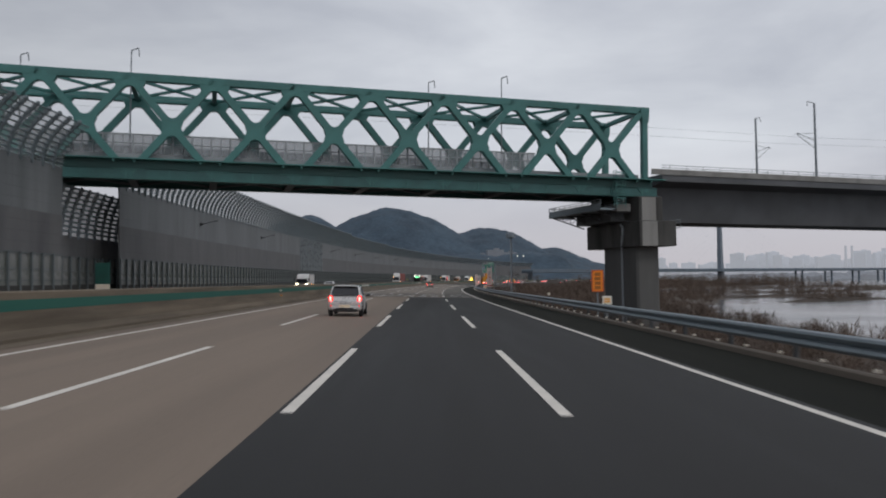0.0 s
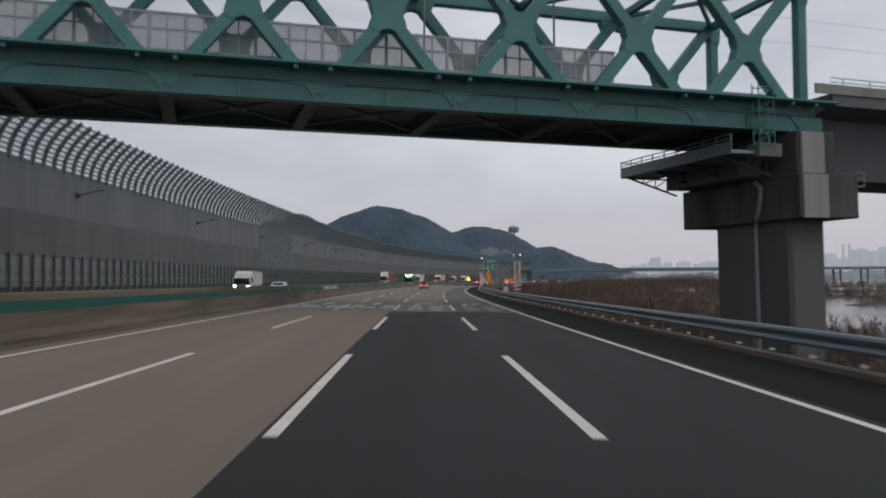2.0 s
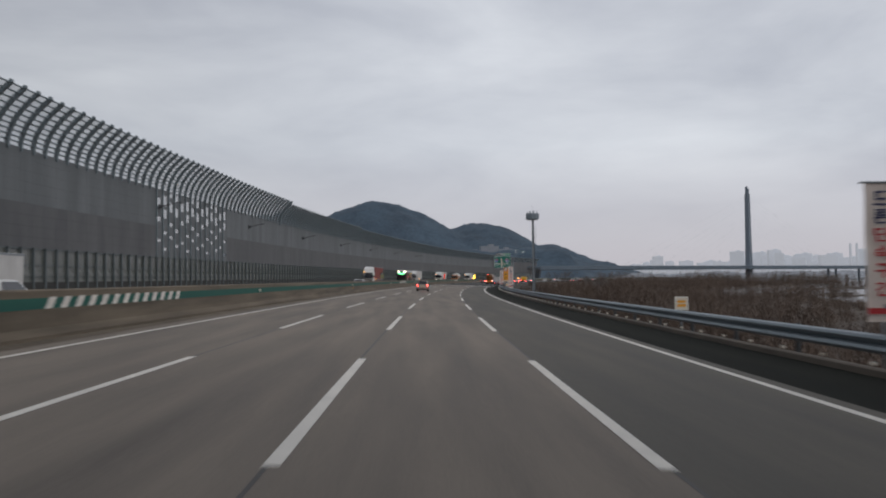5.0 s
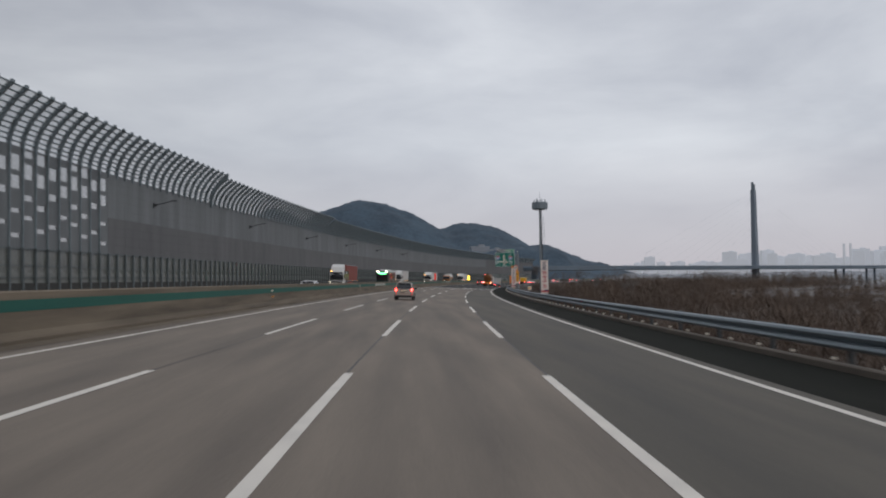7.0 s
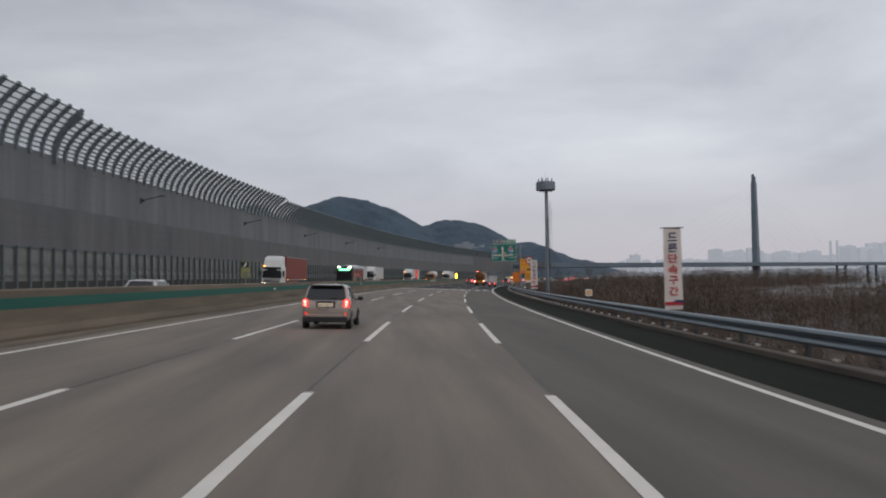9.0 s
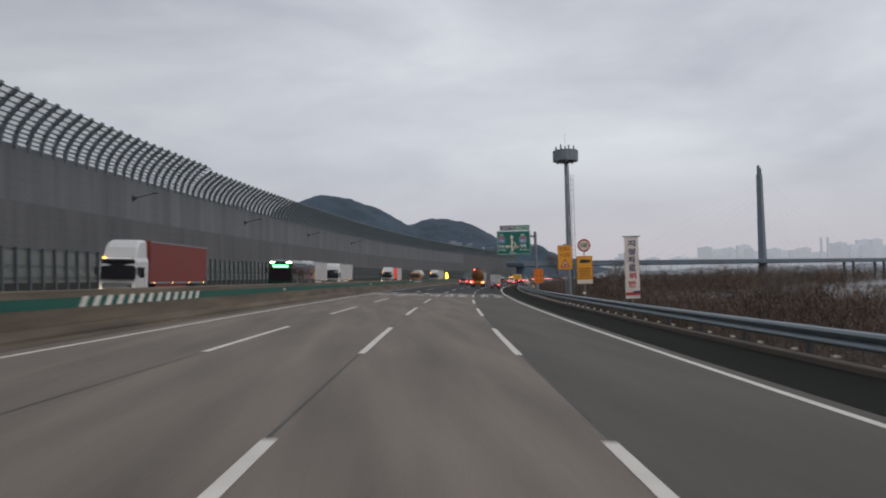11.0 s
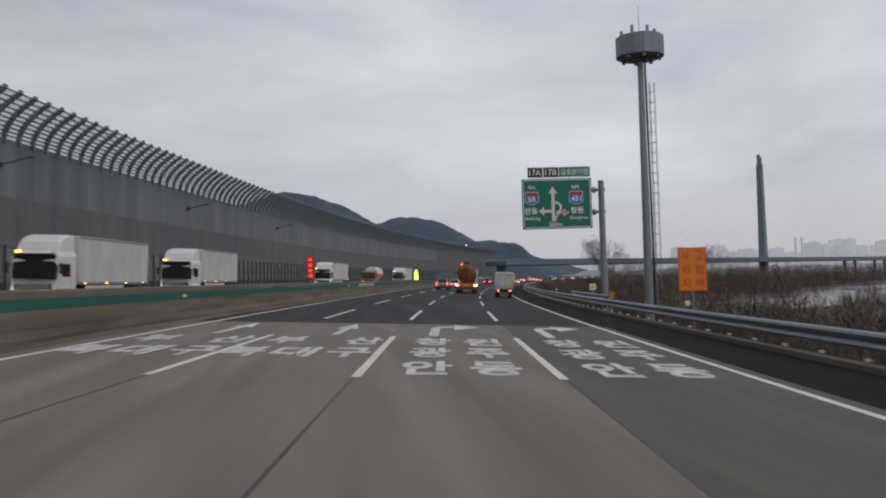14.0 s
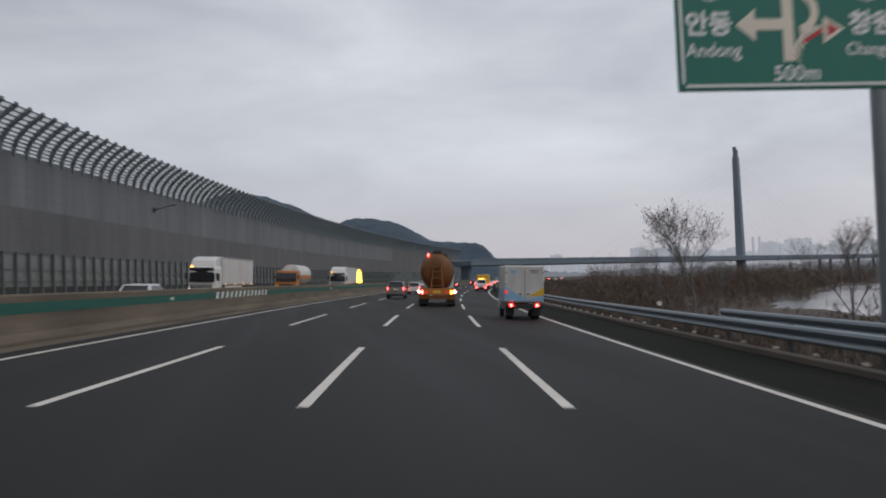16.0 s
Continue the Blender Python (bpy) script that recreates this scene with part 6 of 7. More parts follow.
    part("bumper", Shape().box((0, 0.05, 0.42), (1.44, 0.14, 0.22), ch=0.05), paint, g)
    part("lower_bumper", Shape().box((0, 0.02, 0.33), (1.46, 0.14, 0.20), ch=0.04) if dark_lower else Shape().box((0, 0.02, 0.29), (1.16, 0.12, 0.14), ch=0.03).box((0, -0.03, 0.385), (0.84, 0.04, 0.05), ch=0.01), PLASTIC, g)
    pz = 0.50 if not dark_lower else 0.82
    part("plate_recess", Shape().box((0, 0.0, pz), (0.62, 0.05, 0.20), ch=0.02), PLASTIC if dark_lower else paint, g)
    pl = part("number_plate", Shape().box((0, -0.032, pz - 0.01), (0.50, 0.012, 0.125), ch=0.004), PLATE_GLOW, g, "lit pale number plate")
    for k in range(6):
        part("print_bar", Shape().box((-0.19 + 0.075 * k, -0.040, pz - 0.01), (0.030, 0.004, 0.06)), BAR_GREY, pl)
    part("badge", Shape().tube((0, 0.045, 0.90), (0, 0.02, 0.90), 0.05, n=14), RIM, g)
    return g


hatchback("silver_hatchback", "small silver five-door hatchback with lit red tail lamps on the road", on(49.0, -3.86), SILVER, False, 0.90)
hatchback("estate_car", "dark grey estate car with lit tail lamps in the passing lane", on(427.1, -4.4) @ Matrix.Scale(1.1, 4), DARK_GREY_PAINT, True, 0.93)
hatchback("white_hatchback", "small white hatchback with lit tail lamps in the passing lane", on(452.0, -4.3), WHITE_PAINT, False, 0.90)
hatchback("taupe_hatchback", "small taupe-grey hatchback with lit tail lamps and glowing number plate", on(225.8, -3.6), TAUPE, True, 0.93)


def box_truck(m):
    """Small cargo truck; rear at y = 0."""
    g = thing("box_truck", "small white refrigerated box truck with blue and yellow rear print", "truck", m)
    W, H0, H1, L = 1.97, 0.86, 2.70, 3.6
    part("cargo_box", Shape().box((0, L / 2, (H0 + H1) / 2), (W, L, H1 - H0), ch=0.05), CARGO_WHITE, g, "dusty white cargo box")
    for sx in (-1, 1):
        d = part("rear_door", Shape().box((sx * W / 4, -0.02, (H0 + H1) / 2 + 0.02), (W / 2 - 0.05, 0.035, H1 - H0 - 0.16), ch=0.015), CARGO_WHITE, g, "white rear door")
        part("lock_bar", Shape().tube((sx * 0.10, -0.050, H0 + 0.12), (sx * 0.10, -0.050, H1 - 0.12), 0.012, n=8), CARGO_WHITE, d)
        for z in (H0 + 0.35, H0 + 0.9, H1 - 0.35):
            part("hinge", Shape().box((sx * (W / 2 - 0.06), -0.045, z), (0.10, 0.02, 0.05), ch=0.005), GALV, d)
        part("latch", Shape().box((sx * 0.2, -0.06, H0 + 0.42), (0.12, 0.02, 0.05)), PLASTIC, d)
    n = 12
    blue = [(-0.97, H0 + 0.08), (0.97, H0 + 0.08)] + [(0.97 - 1.94 * i / n, H0 + 0.12 + 0.62 * max(0.0, (i / n - 0.42)) ** 1.5 * 2.3 + (0.18 if i < 3 else 0.10)) for i in range(n + 1)]
    part("blue_wave", Shape().prism(blue, 0.006, pose(0, -0.046, 0)), SKY_BLUE, g, "light blue wave print")
    yel = [(0.18, H0 + 0.30), (0.97, H0 + 0.36), (0.97, H0 + 0.78), (0.80, H0 + 0.66), (0.6, H0 + 0.52), (0.4, H0 + 0.42)]
    part("yellow_swoosh", Shape().prism(yel, 0.006, pose(0, -0.053, 0)), YELLOW, g, "yellow swoosh print")
    part("print_mark", Shape().prism([(-0.62, 2.30), (-0.44, 2.30), (-0.38, 2.48), (-0.50, 2.42), (-0.53, 2.46), (-0.56, 2.42), (-0.68, 2.48)], 0.006, pose(0, -0.046, 0)), SKY_BLUE, g)
    part("print_bar", Shape().box((0.50, -0.046, 2.44), (0.46, 0.006, 0.05)).box((0.50, -0.046, 2.34), (0.30, 0.006, 0.04)), BAR_GREY, g)
    part("side_stripe", Shape().box((-W / 2 - 0.004, L / 2, H0 + 0.42), (0.006, L * 0.95, 0.5)), SKY_BLUE, g)
    part("red_marker", Shape().box((-W / 2 + 0.10, -0.05, H0 + 0.52), (0.16, 0.02, 0.16), ch=0.01), TAIL_DIM, g)
    part("chassis", Shape().box((0, L / 2 + 0.5, 0.68), (0.9, L + 2.0, 0.22)).box((0, 0.06, 0.66), (1.85, 0.12, 0.22), ch=0.02), PLASTIC, g)
    for sx in (-1, 1):
        part("lamp_cluster", Shape().box((sx * 0.64, -0.02, 0.72), (0.30, 0.08, 0.14), ch=0.02), TAIL_DIM, g)
        part("tail_light", Shape().tube((sx * 0.64, -0.06, 0.72), (sx * 0.64, -0.085, 0.72), 0.075, n=14), TAIL, g)
        part("mud_flap", Shape().box((sx * 0.66, 0.35, 0.36), (0.40, 0.02, 0.34)), PLASTIC, g)
        wheel(g, sx * 0.66, 0.95, 0.33, 0.36, STEEL_POST)
        wheel(g, sx * 0.78, 4.05, 0.33, 0.20, STEEL_POST)
        part("mirror", Shape().box((sx * 1.12, 5.0, 1.5), (0.16, 0.06, 0.30), ch=0.03), PLASTIC, g)
    pl = part("number_plate", Shape().box((0, -0.07, 0.66), (0.62, 0.02, 0.22), ch=0.005), PLATE_YELLOW, g, "lit yellow number plate")
    for k in range(6):
        part("print_bar", Shape().box((-0.19 + 0.076 * k, -0.083, 0.66), (0.040, 0.004, 0.09)), BAR_GREY, pl)
    cab = [[(x, y, z) for x, z in ((-0.86, 0.45), (0.86, 0.45), (0.86, 1.15), (0.76 * k, h), (-0.76 * k, h), (-0.86, 1.15))] for y, h, k in ((3.72, 1.92, 1.0), (4.6, 1.94, 1.0), (4.95, 1.80, 0.98), (5.25, 1.16, 1.12), (5.35, 1.12, 1.12))]
    part("cab", Shape().loft(cab), WHITE_PAINT, g)
    part("windscreen", Shape().add([(-0.74, 4.99, 1.78), (0.74, 4.99, 1.78), (0.80, 5.27, 1.20), (-0.80, 5.27, 1.20)], [(0, 1, 2, 3)]), GLASS_DARK, g)
    part("cooling_unit", Shape().box((0, L + 0.15, 2.45), (1.2, 0.3, 0.5), ch=0.06), WHITE_PAINT, g)
    return g


box_truck(on(387.0, 4.15) @ Matrix.Scale(0.92, 4))


def tank_trailer(m):
    """Bulk tanker; rear at y = 0."""
    g = thing("bulk_tanker", "rusty orange bulk tanker trailer with a rear ladder and lit lamps", "truck", m)
    n = 28
    rings = []
    for y, r, dz in ((0.25, 0.50, 0.0), (0.32, 0.86, 0.0), (0.50, 1.08, 0.0), (0.80, 1.20, 0.0), (2.5, 1.24, 0.0), (5.5, 1.22, -0.25), (9.0, 1.22, 0.0), (9.4, 1.0, 0.0), (9.55, 0.5, 0.0)):
        rings.append([(0.92 * r * math.cos(2 * math.pi * i / n), y, 2.42 + dz + r * math.sin(2 * math.pi * i / n)) for i in range(n)])
    part("tank", Shape().loft(rings), TANK_BROWN, g, "rounded rusty orange tank", smooth=True)
    part("rim_band", Shape().loft([[(1.15 * math.cos(2 * math.pi * i / n), y, 2.42 + 1.25 * math.sin(2 * math.pi * i / n)) for i in range(n)] for y in (0.84, 0.94)]), TANK_BROWN, g)
    lad = Shape()
    for sx in (-1, 1):
        lad.bar((sx * 0.42, 0.08, 1.15), (sx * 0.25, 0.14, 2.75), 0.09, 0.06)
    for z, q in ((1.42, 0.40), (1.95, 0.34), (2.38, 0.295), (2.72, 0.26)):
        lad.bar((-q, 0.10, z), (q, 0.10, z), 0.09, 0.06)
    lad.box((0, 0.20, 1.22), (1.0, 0.3, 0.07))
    part("ladder", lad, LADDER_BROWN, g, "narrowing faded brown ladder")
    part("manhole", Shape().tube((0, 0.26, 2.70), (0, 0.20, 2.70), 0.20, n=16), TANK_BROWN, g)
    part("top_hatch", Shape().tube((0, 1.6, 3.62), (0, 1.6, 3.84), 0.28, n=16).box((0, 1.0, 3.70), (0.5, 0.5, 0.14), ch=0.03), PLASTIC, g)
    for sx in (-1, 1):
        part("top_marker", Shape().box((sx * 0.62, 0.7, 3.52), (0.12, 0.10, 0.16), ch=0.02), TAIL if sx < 0 else PLASTIC, g)
    part("rear_beam", Shape().box((0, 0.15, 0.98), (2.46, 0.25, 0.42), ch=0.03), TRUCK_ORANGE, g, "orange rear beam")
    part("skirt", Shape().box((0, 0.35, 0.62), (2.40, 0.12, 0.24), ch=0.02).box((0, 1.0, 1.22), (2.2, 1.6, 0.10)), TRUCK_ORANGE, g)
    for sx in (-1, 1):
        part("tail_light", Shape().tube((sx * 0.98, 0.02, 0.98), (sx * 0.95, -0.01, 0.98), 0.13, n=14), TAIL if sx < 0 else AMBER_LAMP, g)
        part("side_marker", Shape().tube((sx * 1.22, 0.02, 1.02), (sx * 1.22, -0.02, 1.02), 0.085, n=12), TAIL_PINK, g)
        part("small_lamp", Shape().tube((sx * 0.66, 0.02, 0.98), (sx * 0.66, -0.01, 0.98), 0.06, n=12), TAIL_DIM, g)
        for y in (1.5, 2.8, 4.1):
            wheel(g, sx * 0.98, y, 0.52, 0.50, STEEL_POST)
        part("mud_flap", Shape().box((sx * 0.95, 0.75, 0.42), (0.60, 0.03, 0.55)), PLASTIC, g)
    part("frame", Shape().box((0, 4.6, 1.05), (0.9, 9.0, 0.24)), PLASTIC, g)
    part("number_plate", Shape().box((0, 0.01, 1.00), (0.5, 0.015, 0.2)), YELLOW, g)
    cab = [[(sx * 1.22, y, z) for sx, z in ((-1, 0.6), (1, 0.6), (1, 3.0), (-1, 3.0))] for y in (10.2, 12.3)]
    part("tractor_cab", Shape().loft(cab), WHITE_PAINT, g)
    for sx in (-1, 1):
        wheel(g, sx * 1.0, 11.5, 0.52, 0.32, STEEL_POST)
        wheel(g, sx * 0.98, 8.3, 0.52, 0.50, STEEL_POST)
    return g


tank_trailer(on(404.9, 0.02))


def pickup(m):
    g = thing("utility_truck", "small white road-service truck with amber roof lamps", "truck", m)
    part("load_bed", Shape().box((0, 1.3, 0.98), (1.72, 2.6, 0.52), ch=0.03), WHITE_PAINT, g)
    part("tailgate", Shape().box((0, -0.01, 0.98), (1.68, 0.04, 0.46), ch=0.015), WHITE_PAINT, g)
    cab = [[(x, y, z) for x, z in ((-0.84, 0.5), (0.84, 0.5), (0.84, 1.2), (0.72, h), (-0.72, h), (-0.84, 1.2))] for y, h in ((2.7, 1.92), (4.1, 1.94), (4.5, 1.8), (4.8, 1.2))]
    part("cab", Shape().loft(cab), WHITE_PAINT, g)
    part("rear_window", Shape().box((0, 2.69, 1.58), (1.2, 0.02, 0.42), ch=0.005), GLASS_DARK, g)
    part("roof_bar", Shape().box((0, 3.1, 2.06), (1.0, 0.2, 0.10), ch=0.03), AMBER_LAMP, g)
    for sx in (-1, 1):
        part("tail_light", Shape().box((sx * 0.70, -0.03, 0.66), (0.26, 0.04, 0.13)), TAIL, g)
        for y in (0.9, 3.9):
            wheel(g, sx * 0.72, y, 0.32, 0.26, STEEL_POST)
    part("under_frame", Shape().box((0, 2.3, 0.58), (0.8, 4.4, 0.2)).box((0, 0.03, 0.55), (1.6, 0.1, 0.14)), PLASTIC, g)
    return g


pickup(on(478.0, 4.1))


def oncoming_truck(m, cargo, cab_paint, length, label, height=3.45, name="cargo_truck", low_cab=False):
    """A forward-control lorry; front at y = 0, tail towards +y."""
    g = thing(name, label, "truck", m)
    top = 2.25 if low_cab else min(2.85, height - 0.25)

    def ring(y, z0, z1, k, lift=0.0):
        half = [(1.12, z0), (1.20, z0 + 0.12), (1.20, z1 - 0.30), (1.10, z1 - 0.06), (0.95, z1)]
        return [(x * k, y + (0.16 if abs(x) > 1.15 and y < 0.1 else 0.0), z + lift) for x, z in half] + [(-x * k, y + (0.16 if abs(x) > 1.15 and y < 0.1 else 0.0), z + lift) for x, z in half[::-1]]

    part("cab", Shape().loft([ring(0.0, 0.42, top - 0.52, 0.97), ring(0.10, 0.40, top - 0.14, 0.99), ring(0.26, 0.40, top, 1.0), ring(2.0, 0.40, top + 0.04, 1.0)]), cab_paint, g)
    if height - top > 0.3:
        fair = []
        for y, z in ((0.32, top + 0.05), (0.55, top + (height - top) * 0.55), (0.95, height - 0.10), (1.4, height), (2.0, height)):
            fair.append([(-1.08, y, top - 0.05), (1.08, y, top - 0.05), (1.05, y, z - 0.12 * (z - top)), (0.86, y, z), (-0.86, y, z), (-1.05, y, z - 0.12 * (z - top))])
        part("roof_fairing", Shape().loft(fair), cab_paint, g, smooth=False)
    z0, z1 = 1.30 if low_cab else 1.42, top - 0.26
    ws = [[(-1.19, 0.30, z), (-1.06, y - 0.045, z), (0.0, y - 0.075, z), (1.06, y - 0.045, z), (1.19, 0.30, z)] for y, z in ((-0.01, z0), (0.03, (z0 + z1) / 2), (0.09, z1))]
    part("windscreen", Shape().loft(ws, closed=False, caps=False), GLASS_DARK, g, "large dark windscreen")
    part("sun_visor", Shape().box((0, -0.02, z1 + 0.06), (2.1, 0.22, 0.09), ch=0.03), PLASTIC, g)
    part("grille", Shape().box((0, -0.03, 1.00), (1.9, 0.05, 0.34), ch=0.02), PLASTIC, g, "dark slotted grille")
    for k in range(3):
        part("grille_slat", Shape().box((0, -0.065, 0.90 + 0.10 * k), (1.7, 0.02, 0.025)), cab_paint, g)
    part("bumper", Shape().box((0, 0.02, 0.52), (2.34, 0.22, 0.34), ch=0.05), cab_paint, g)
    part("air_intake", Shape().box((0, -0.095, 0.50), (1.1, 0.02, 0.16), ch=0.008), PLASTIC, g)
    for q in (-0.5, 0.35):
        part("wiper", Shape().bar((q, -0.09, z0 + 0.04), (q + 0.55, -0.09, z0 + 0.14), 0.03, 0.02), PLASTIC, g)
    part("cargo_box", Shape().box((0, 2.3 + length / 2, 1.15 + (height - 1.15) / 2), (2.44, length, height - 1.15), ch=0.06), cargo, g)
    for sx in (-1, 1):
        part("top_rail", Shape().box((sx * 1.215, 2.3 + length / 2, height - 0.07), (0.05, length - 0.02, 0.10)), STEEL_POST, g)
        part("bottom_rail", Shape().box((sx * 1.215, 2.3 + length / 2, 1.20), (0.05, length - 0.02, 0.12)), STEEL_POST, g)
        part("side_skirt", Shape().box((sx * 1.16, 2.5 + length * 0.33, 0.78), (0.06, length * 0.52, 0.60), ch=0.02), cargo, g, "pale side skirt")
        part("head_light", Shape().box((sx * 0.90, -0.10, 1.0 if low_cab else 0.66), (0.36, 0.05, 0.22 if low_cab else 0.17), ch=0.02), HEAD, g)
        part("roof_lamp", Shape().box((sx * 0.92, 0.14, top - 0.06), (0.24, 0.06, 0.10), ch=0.02), AMBER_LAMP if sx < 0 and not low_cab else REFLECT, g)
        part("side_window", Shape().box((sx * 1.192, 0.92, 1.86), (0.03, 0.86, 0.66), ch=0.008), GLASS_DARK, g)
        part("door_line", Shape().box((sx * 1.202, 1.42, 1.45), (0.012, 0.02, 1.6)), PLASTIC, g)
        part("mirror", Shape().box((sx * 1.38, 0.02, 1.95), (0.18, 0.14, 0.55), ch=0.05).box((sx * 1.26, 0.08, 2.12), (0.16, 0.05, 0.05)), PLASTIC, g)
        for k in range(4):
            part("side_marker", Shape().box((sx * 1.25, 3.0 + (length - 1.5) * k / 3, 1.20), (0.03, 0.14, 0.05)), AMBER_LAMP, g)
        for y in (1.1, 2.3 + length * 0.68, 2.3 + length * 0.68 + 1.25):
            wheel(g, sx * 1.0, y, 0.5, 0.34, STEEL_POST)
    part("frame", Shape().box((0, 2.3 + length / 2, 0.90), (0.9, length, 0.28)).box((0, 2.15, 1.4), (1.6, 0.2, 1.2)), PLASTIC, g)
    return g


def facing(s, u):
    """Oncoming: local +y runs ahead of the camera, so that the front looks back at it."""
    return on(s, u, 0.02)


oncoming_truck(facing(148.5, -22.2) @ Matrix.Scale(0.88, 4), CARGO_WHITE, WHITE_PAINT, 5.0, "white box lorry with lit head lamps on the opposite carriageway", 3.05, "box_lorry", True)
oncoming_truck(facing(293.5, -21.0), RED_BOX, WHITE_PAINT, 12.0, "white-cabbed lorry with a long red container on the opposite carriageway", 4.0, "container_truck")
oncoming_truck(facing(347.0, -21.0), CARGO_WHITE, WHITE_PAINT, 9.5, "white lorry with roof lamps on the opposite carriageway", 3.7)
oncoming_truck(facing(366.8, -21.0), CARGO_WHITE, WHITE_PAINT, 9.5, "white lorry with roof lamps on the opposite carriageway", 3.7)
oncoming_truck(facing(421.0, -21.0), CARGO_WHITE, WHITE_PAINT, 11.0, "white lorry with lit head lamps on the opposite carriageway", 3.7)
oncoming_truck(facing(470.0, -17.2), CARGO_WHITE, WHITE_PAINT, 9.0, "white lorry with lit head lamps on the opposite carriageway", 3.6)


def oncoming_tanker(m):
    g = thing("tank_truck", "orange-striped oncoming tank truck with glaring head lamps", "truck", m)
    cab = [[(x, y, z) for x, z in ((-1.15, 0.5), (1.15, 0.5), (1.15, top), (-1.15, top))] for y, top in ((0, 1.8), (0.25, 2.6), (1.8, 2.7))]
    part("cab", Shape().loft(cab), TRUCK_ORANGE, g)
    part("windscreen", Shape().loft([[(x, y, z) for x in (-1.12, 1.12)] for y, z in ((-0.04, 1.45), (-0.02, 1.8), (0.17, 2.42))], closed=False, caps=False), GLASS_DARK, g)
    part("bumper", Shape().box((0, -0.02, 0.62), (2.3, 0.14, 0.3), ch=0.04), WHITE_PAINT, g)
    part("grille", Shape().box((0, -0.03, 1.05), (1.5, 0.05, 0.3), ch=0.02), PLASTIC, g)
    part("mirror", Shape().box((-1.32, 0.05, 1.95), (0.18, 0.12, 0.5), ch=0.04).box((1.32, 0.05, 1.95), (0.18, 0.12, 0.5), ch=0.04), PLASTIC, g)
    n = 20
    part("tank", Shape().loft([[(r * math.cos(2 * math.pi * i / n), y, 2.25 + r * math.sin(2 * math.pi * i / n)) for i in range(n)] for y, r in ((2.1, 0.7), (2.3, 1.12), (8.6, 1.12), (8.9, 0.7))]), CARGO_WHITE, g, smooth=True)
    part("stripe", Shape().box((1.13, 5.4, 2.0), (0.03, 6.0, 0.4)), TRUCK_ORANGE, g)
    for sx in (-1, 1):
        part("head_light", Shape().tube((sx * 0.88, 0.0, 0.8), (sx * 0.88, -0.06, 0.8), 0.17, n=14), HEAD, g)
        for y in (1.2, 6.4, 7.6):
            wheel(g, sx * 0.96, y, 0.48, 0.34, STEEL_POST)
    part("frame", Shape().box((0, 4.4, 0.85), (0.9, 8.6, 0.3)), PLASTIC, g)


oncoming_tanker(facing(438.0, -17.3))


def coach(m):
    g = thing("coach", "dark green coach with a green lit route display, oncoming", "bus", m)
    sec = [[(x * k, y, z) for x, z in ((-1.22, 0.35), (1.22, 0.35), (1.25, 1.2), (1.22, 3.05), (1.05, top), (-1.05, top), (-1.22, 3.05), (-1.25, 1.2))] for y, top, k in ((0.0, 3.10, 0.96), (0.12, 3.26, 0.99), (0.5, 3.34, 1.0), (11.4, 3.34, 1.0), (11.6, 3.2, 0.97))]
    part("body", Shape().loft(sec), BUS_DARK, g)
    part("windscreen", Shape().box((0, -0.02, 1.95), (2.15, 0.04, 1.35), ch=0.03), GLASS_DARK, g)
    part("route_display", Shape().box((0, -0.05, 2.72), (1.5, 0.03, 0.22)), LED_GREEN, g, "green lit route display")
    for sx in (-1, 1):
        part("roof_lamp", Shape().box((sx * 0.85, -0.02, 3.10), (0.46, 0.06, 0.13), ch=0.03), HEAD, g)
        part("side_glass", Shape().box((sx * 1.235, 5.9, 2.35), (0.03, 10.0, 0.95), ch=0.01), GLASS_DARK, g)
        for k in range(5):
            part("window_pillar", Shape().box((sx * 1.252, 1.8 + 2.0 * k, 2.35), (0.012, 0.08, 0.95)), BUS_DARK, g)
        part("mirror", Shape().box((sx * 1.38, -0.1, 2.3), (0.2, 0.14, 0.5), ch=0.04), PLASTIC, g)
        for y in (2.4, 8.6):
            wheel(g, sx * 1.05, y, 0.5, 0.3, STEEL_POST)


coach(facing(322.5, -17.4))


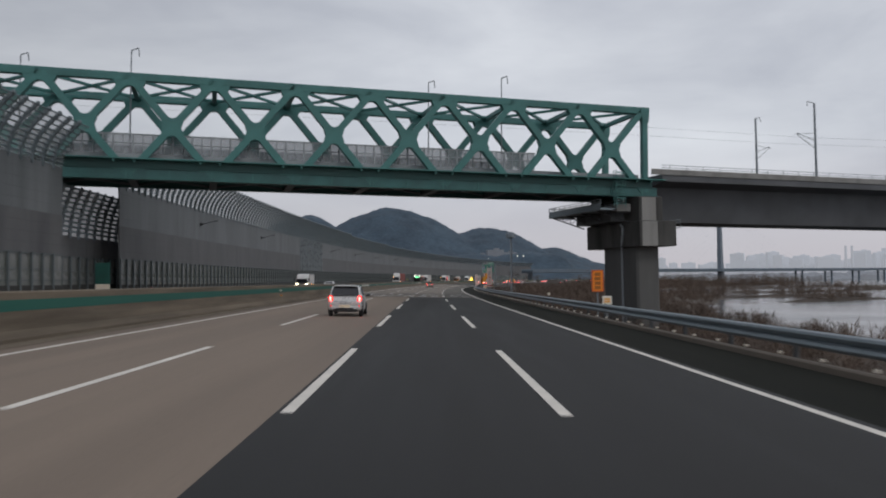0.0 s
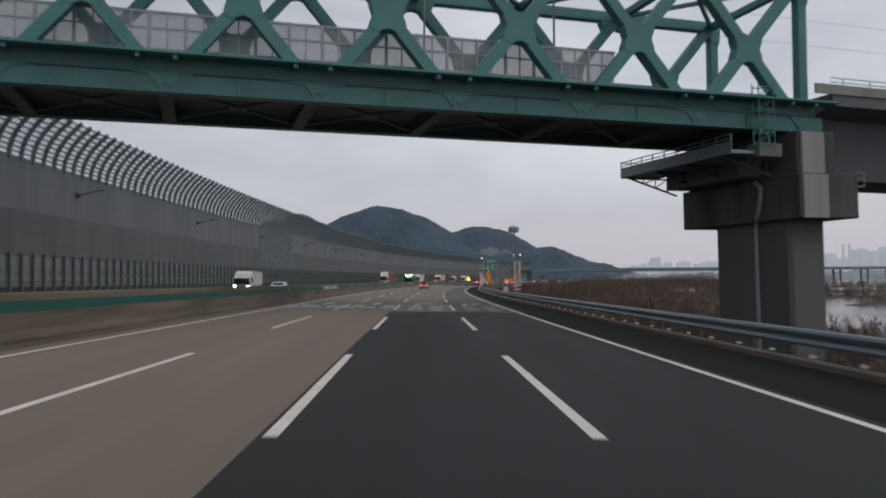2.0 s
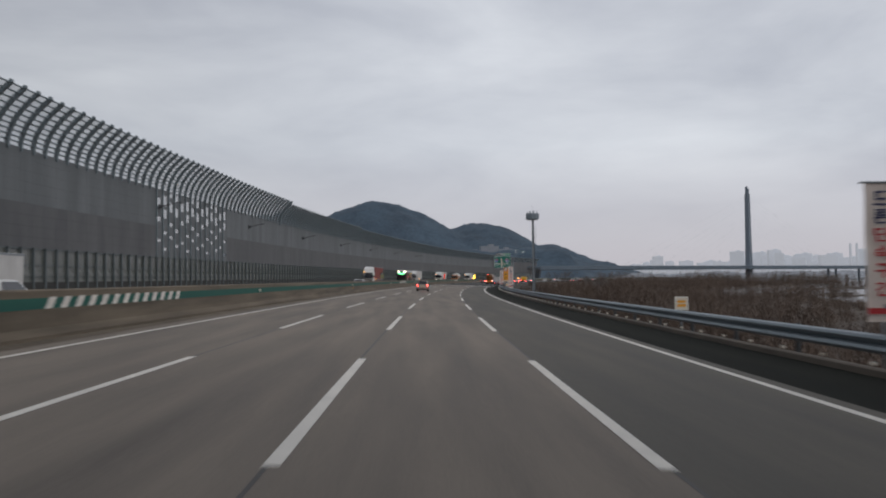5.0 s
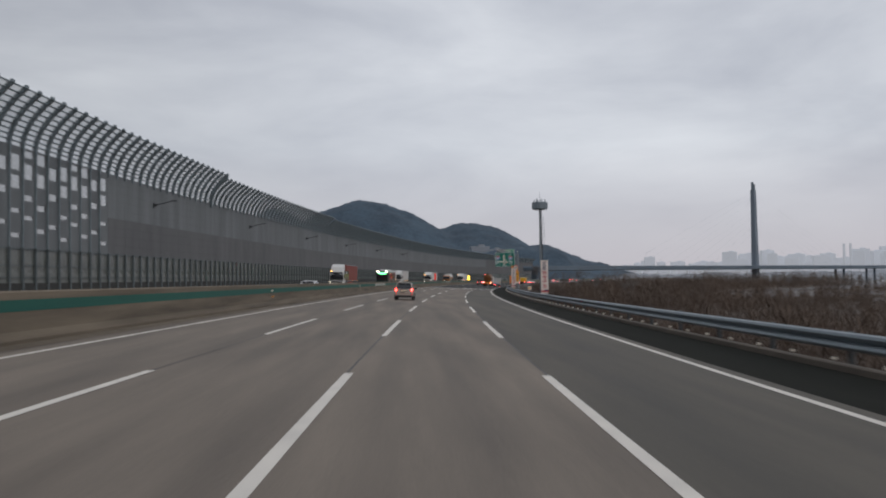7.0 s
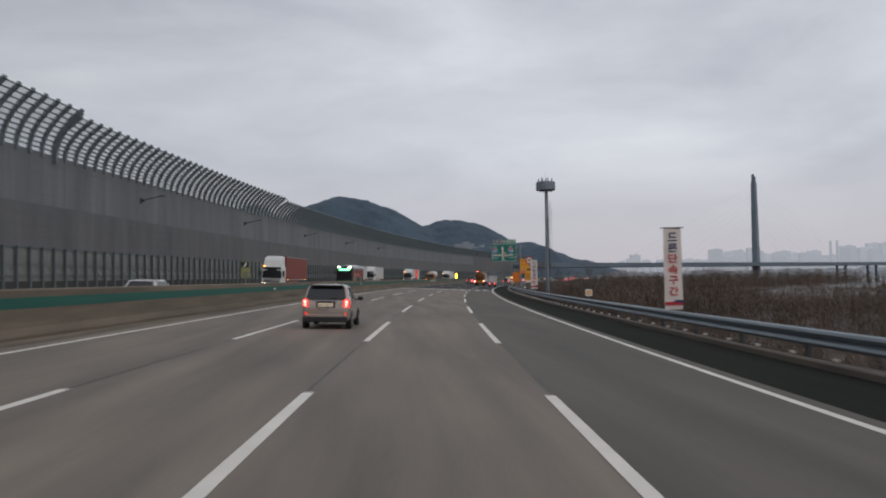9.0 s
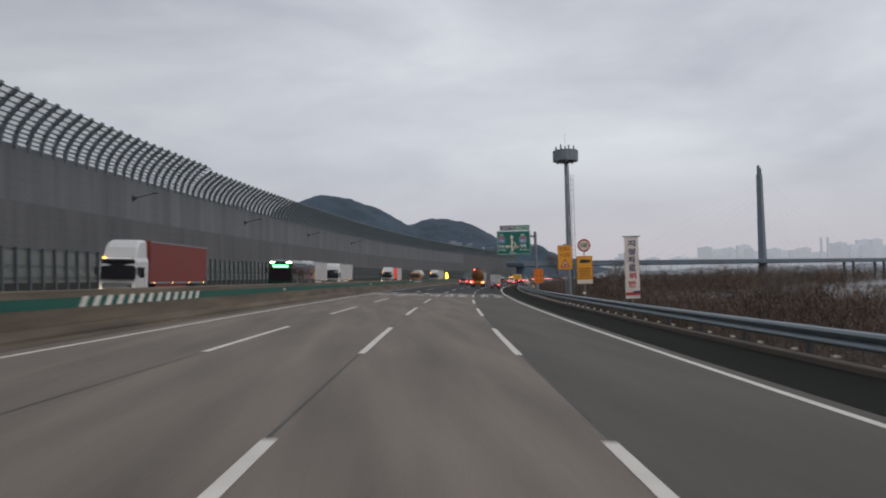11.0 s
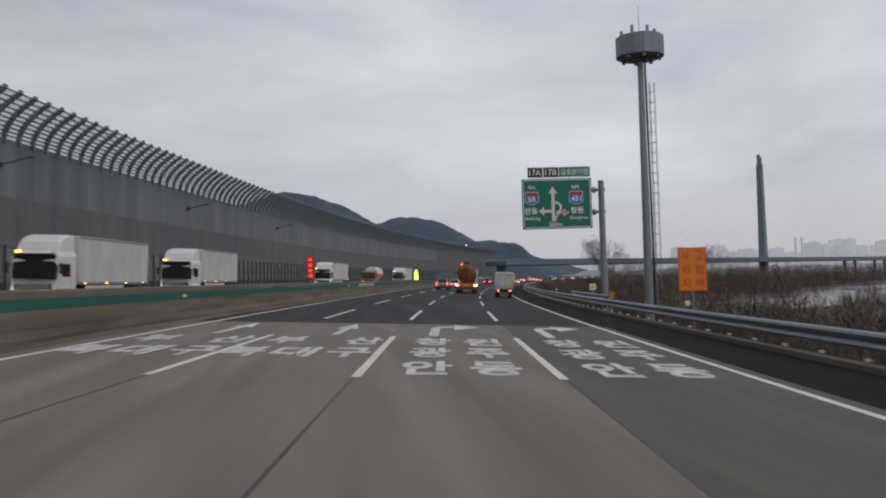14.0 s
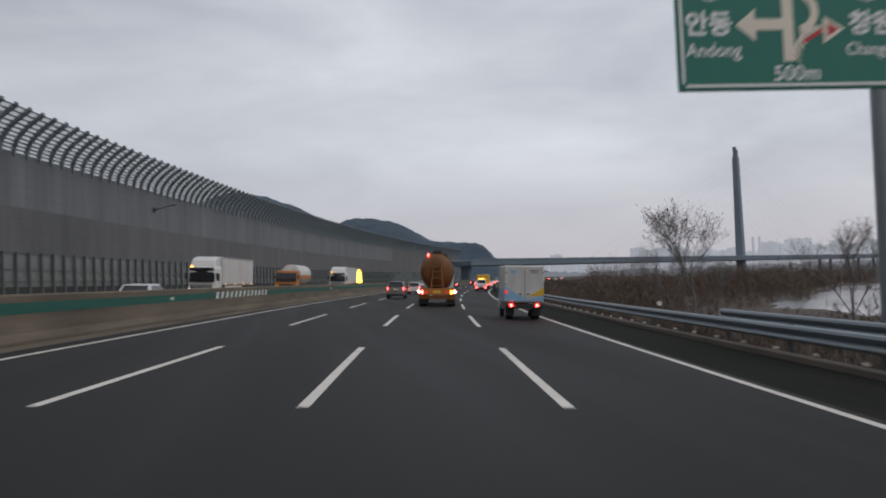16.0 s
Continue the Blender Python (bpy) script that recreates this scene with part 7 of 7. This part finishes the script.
def small_car(m, paint, label, oncoming):
    """A plain saloon or van; nearer end at y = 0."""
    g = thing("car", label, "car", m)
    st = [(0.0, 0.45, 0.75, 0.70), (0.15, 0.30, 0.88, 0.86), (0.9, 0.26, 0.94, 0.88), (1.35, 0.25, 1.42, 0.88), (2.6, 0.25, 1.46, 0.88), (3.4, 0.25, 0.98, 0.88), (4.3, 0.30, 0.92, 0.86), (4.5, 0.45, 0.75, 0.72)]
    rings = []
    for y, z0, zr, hw in st:
        zb = min(zr, 0.92)
        hr = hw * (0.70 if zr > 1.1 else 0.9)
        rings.append([(-hw * 0.94, y, z0), (hw * 0.94, y, z0), (hw, y, zb * 0.7), (hw * 0.97, y, zb), (hr, y, zr), (-hr, y, zr), (-hw * 0.97, y, zb), (-hw, y, zb * 0.7)])
    part("body", Shape().loft(rings), paint, g, smooth=True)
    part("window", Shape().add([(-0.66, 0.98, 1.02), (0.66, 0.98, 1.02), (0.56, 1.30, 1.38), (-0.56, 1.30, 1.38)], [(0, 1, 2, 3)]), GLASS_DARK, g)
    for sx in (-1, 1):
        pts = [(sx * 0.875, 1.2, 0.97), (sx * 0.875, 3.1, 0.97), (sx * 0.66, 2.7, 1.38), (sx * 0.66, 1.5, 1.38)]
        part("side_window", Shape().add(pts, [(0, 1, 2, 3)]), GLASS_DARK, g)
        part("head_light" if oncoming else "tail_light", Shape().box((sx * 0.64, 0.02, 0.68), (0.28, 0.10, 0.13), ch=0.02), HEAD if oncoming else TAIL, g)
        for y in (0.85, 3.55):
            wheel(g, sx * 0.78, y, 0.31, 0.2)


small_car(facing(142.0, -16.8), WHITE_PAINT, "white car with lit head lamps on the opposite carriageway", True)
small_car(facing(387.0, -14.0), WHITE_PAINT, "white car on the opposite carriageway", True)
small_car(facing(236.0, -14.0), SILVER, "silver car on the opposite carriageway", True)
small_car(on(536.0, -4.0), BLACK_PAINT, "black saloon car with lit tail lamps in the passing lane", False)
small_car(on(520.0, 3.6), BLACK_PAINT, "dark car with lit tail lamps far ahead", False)
small_car(on(545.0, 3.7), WHITE_PAINT, "white car with lit tail lamps far ahead", False)
small_car(on(560.0, -0.1), SILVER, "silver car with lit tail lamps far ahead", False)
small_car(on(590.0, -3.7), BLACK_PAINT, "dark car with lit tail lamps far ahead", False)
small_car(on(612.0, 0.1), WHITE_PAINT, "white car with lit tail lamps far ahead", False)
small_car(on(500.0, -7.4), SILVER, "silver car with lit tail lamps far ahead", False)


def yellow_truck(m):
    g = thing("tipper_truck", "yellow tipper truck far ahead in the slow lane", "truck", m)
    part("tipper_body", Shape().box((0, 2.6, 2.0), (2.4, 5.0, 1.7), ch=0.06), YELLOW, g)
    part("tailgate", Shape().box((0, 0.06, 2.0), (2.3, 0.08, 1.5), ch=0.03), YELLOW, g)
    part("frame", Shape().box((0, 3.6, 0.95), (1.0, 7.0, 0.3)), PLASTIC, g)
    part("cab", Shape().box((0, 6.2, 1.9), (2.3, 1.7, 2.0), ch=0.12), WHITE_PAINT, g)
    for sx in (-1, 1):
        part("tail_light", Shape().box((sx * 0.95, 0.0, 0.95), (0.3, 0.05, 0.14)), TAIL, g)
        for y in (1.2, 2.5, 6.0):
            wheel(g, sx * 0.95, y, 0.5, 0.4, STEEL_POST)


yellow_truck(on(505.0, 3.9))

# far traffic on the bend: tail lamps ahead, head lamps coming the other way
far = random.Random(29)
for s, u in ((640, 3.7), (655, 0.0), (668, -3.6), (690, 3.6), (712, 0.1), (730, 3.7), (748, -3.7), (770, 3.6), (788, 0.0), (812, 3.7), (836, -3.6), (858, 0.1)):
    small_car(on(s + far.uniform(-4, 4), u), far.choice((BLACK_PAINT, SILVER, WHITE_PAINT)), "car with lit tail lamps in the far queue round the bend", False)
for s, u in ((560, -14.2), (592, -17.8), (618, -14.3), (648, -21.4), (676, -14.2), (702, -17.8), (724, -14.1), (750, -17.7), (782, -14.2), (815, -17.6), (846, -14.2)):
    small_car(facing(s + far.uniform(-4, 4), u), far.choice((BLACK_PAINT, SILVER, WHITE_PAINT)), "car with lit head lamps coming round the far bend", True)


def hillside_lamp(x, y):
    z = hill_height(x, y)
    g = thing("street_lamp", "lit warm street lamp on the foot of the wooded hill", "street lamp", pose(x, y, z), "street lamps at the foot of the hill")
    part("pole", Shape().tube((0, 0, -1.5), (0, 0, 8.6), 0.12, 0.08, 6), STEEL_POST, g)
    part("lamp_head", Shape().box((0, -0.6, 8.6), (0.55, 1.0, 0.4), ch=0.1), HEAD, g, "glowing lamp head")


for x in (-168, -140, -131, -96, -60, -52, -14, 22, 30, 74, 112, 121):
    hillside_lamp(x, 1027 + 0.12 * x)
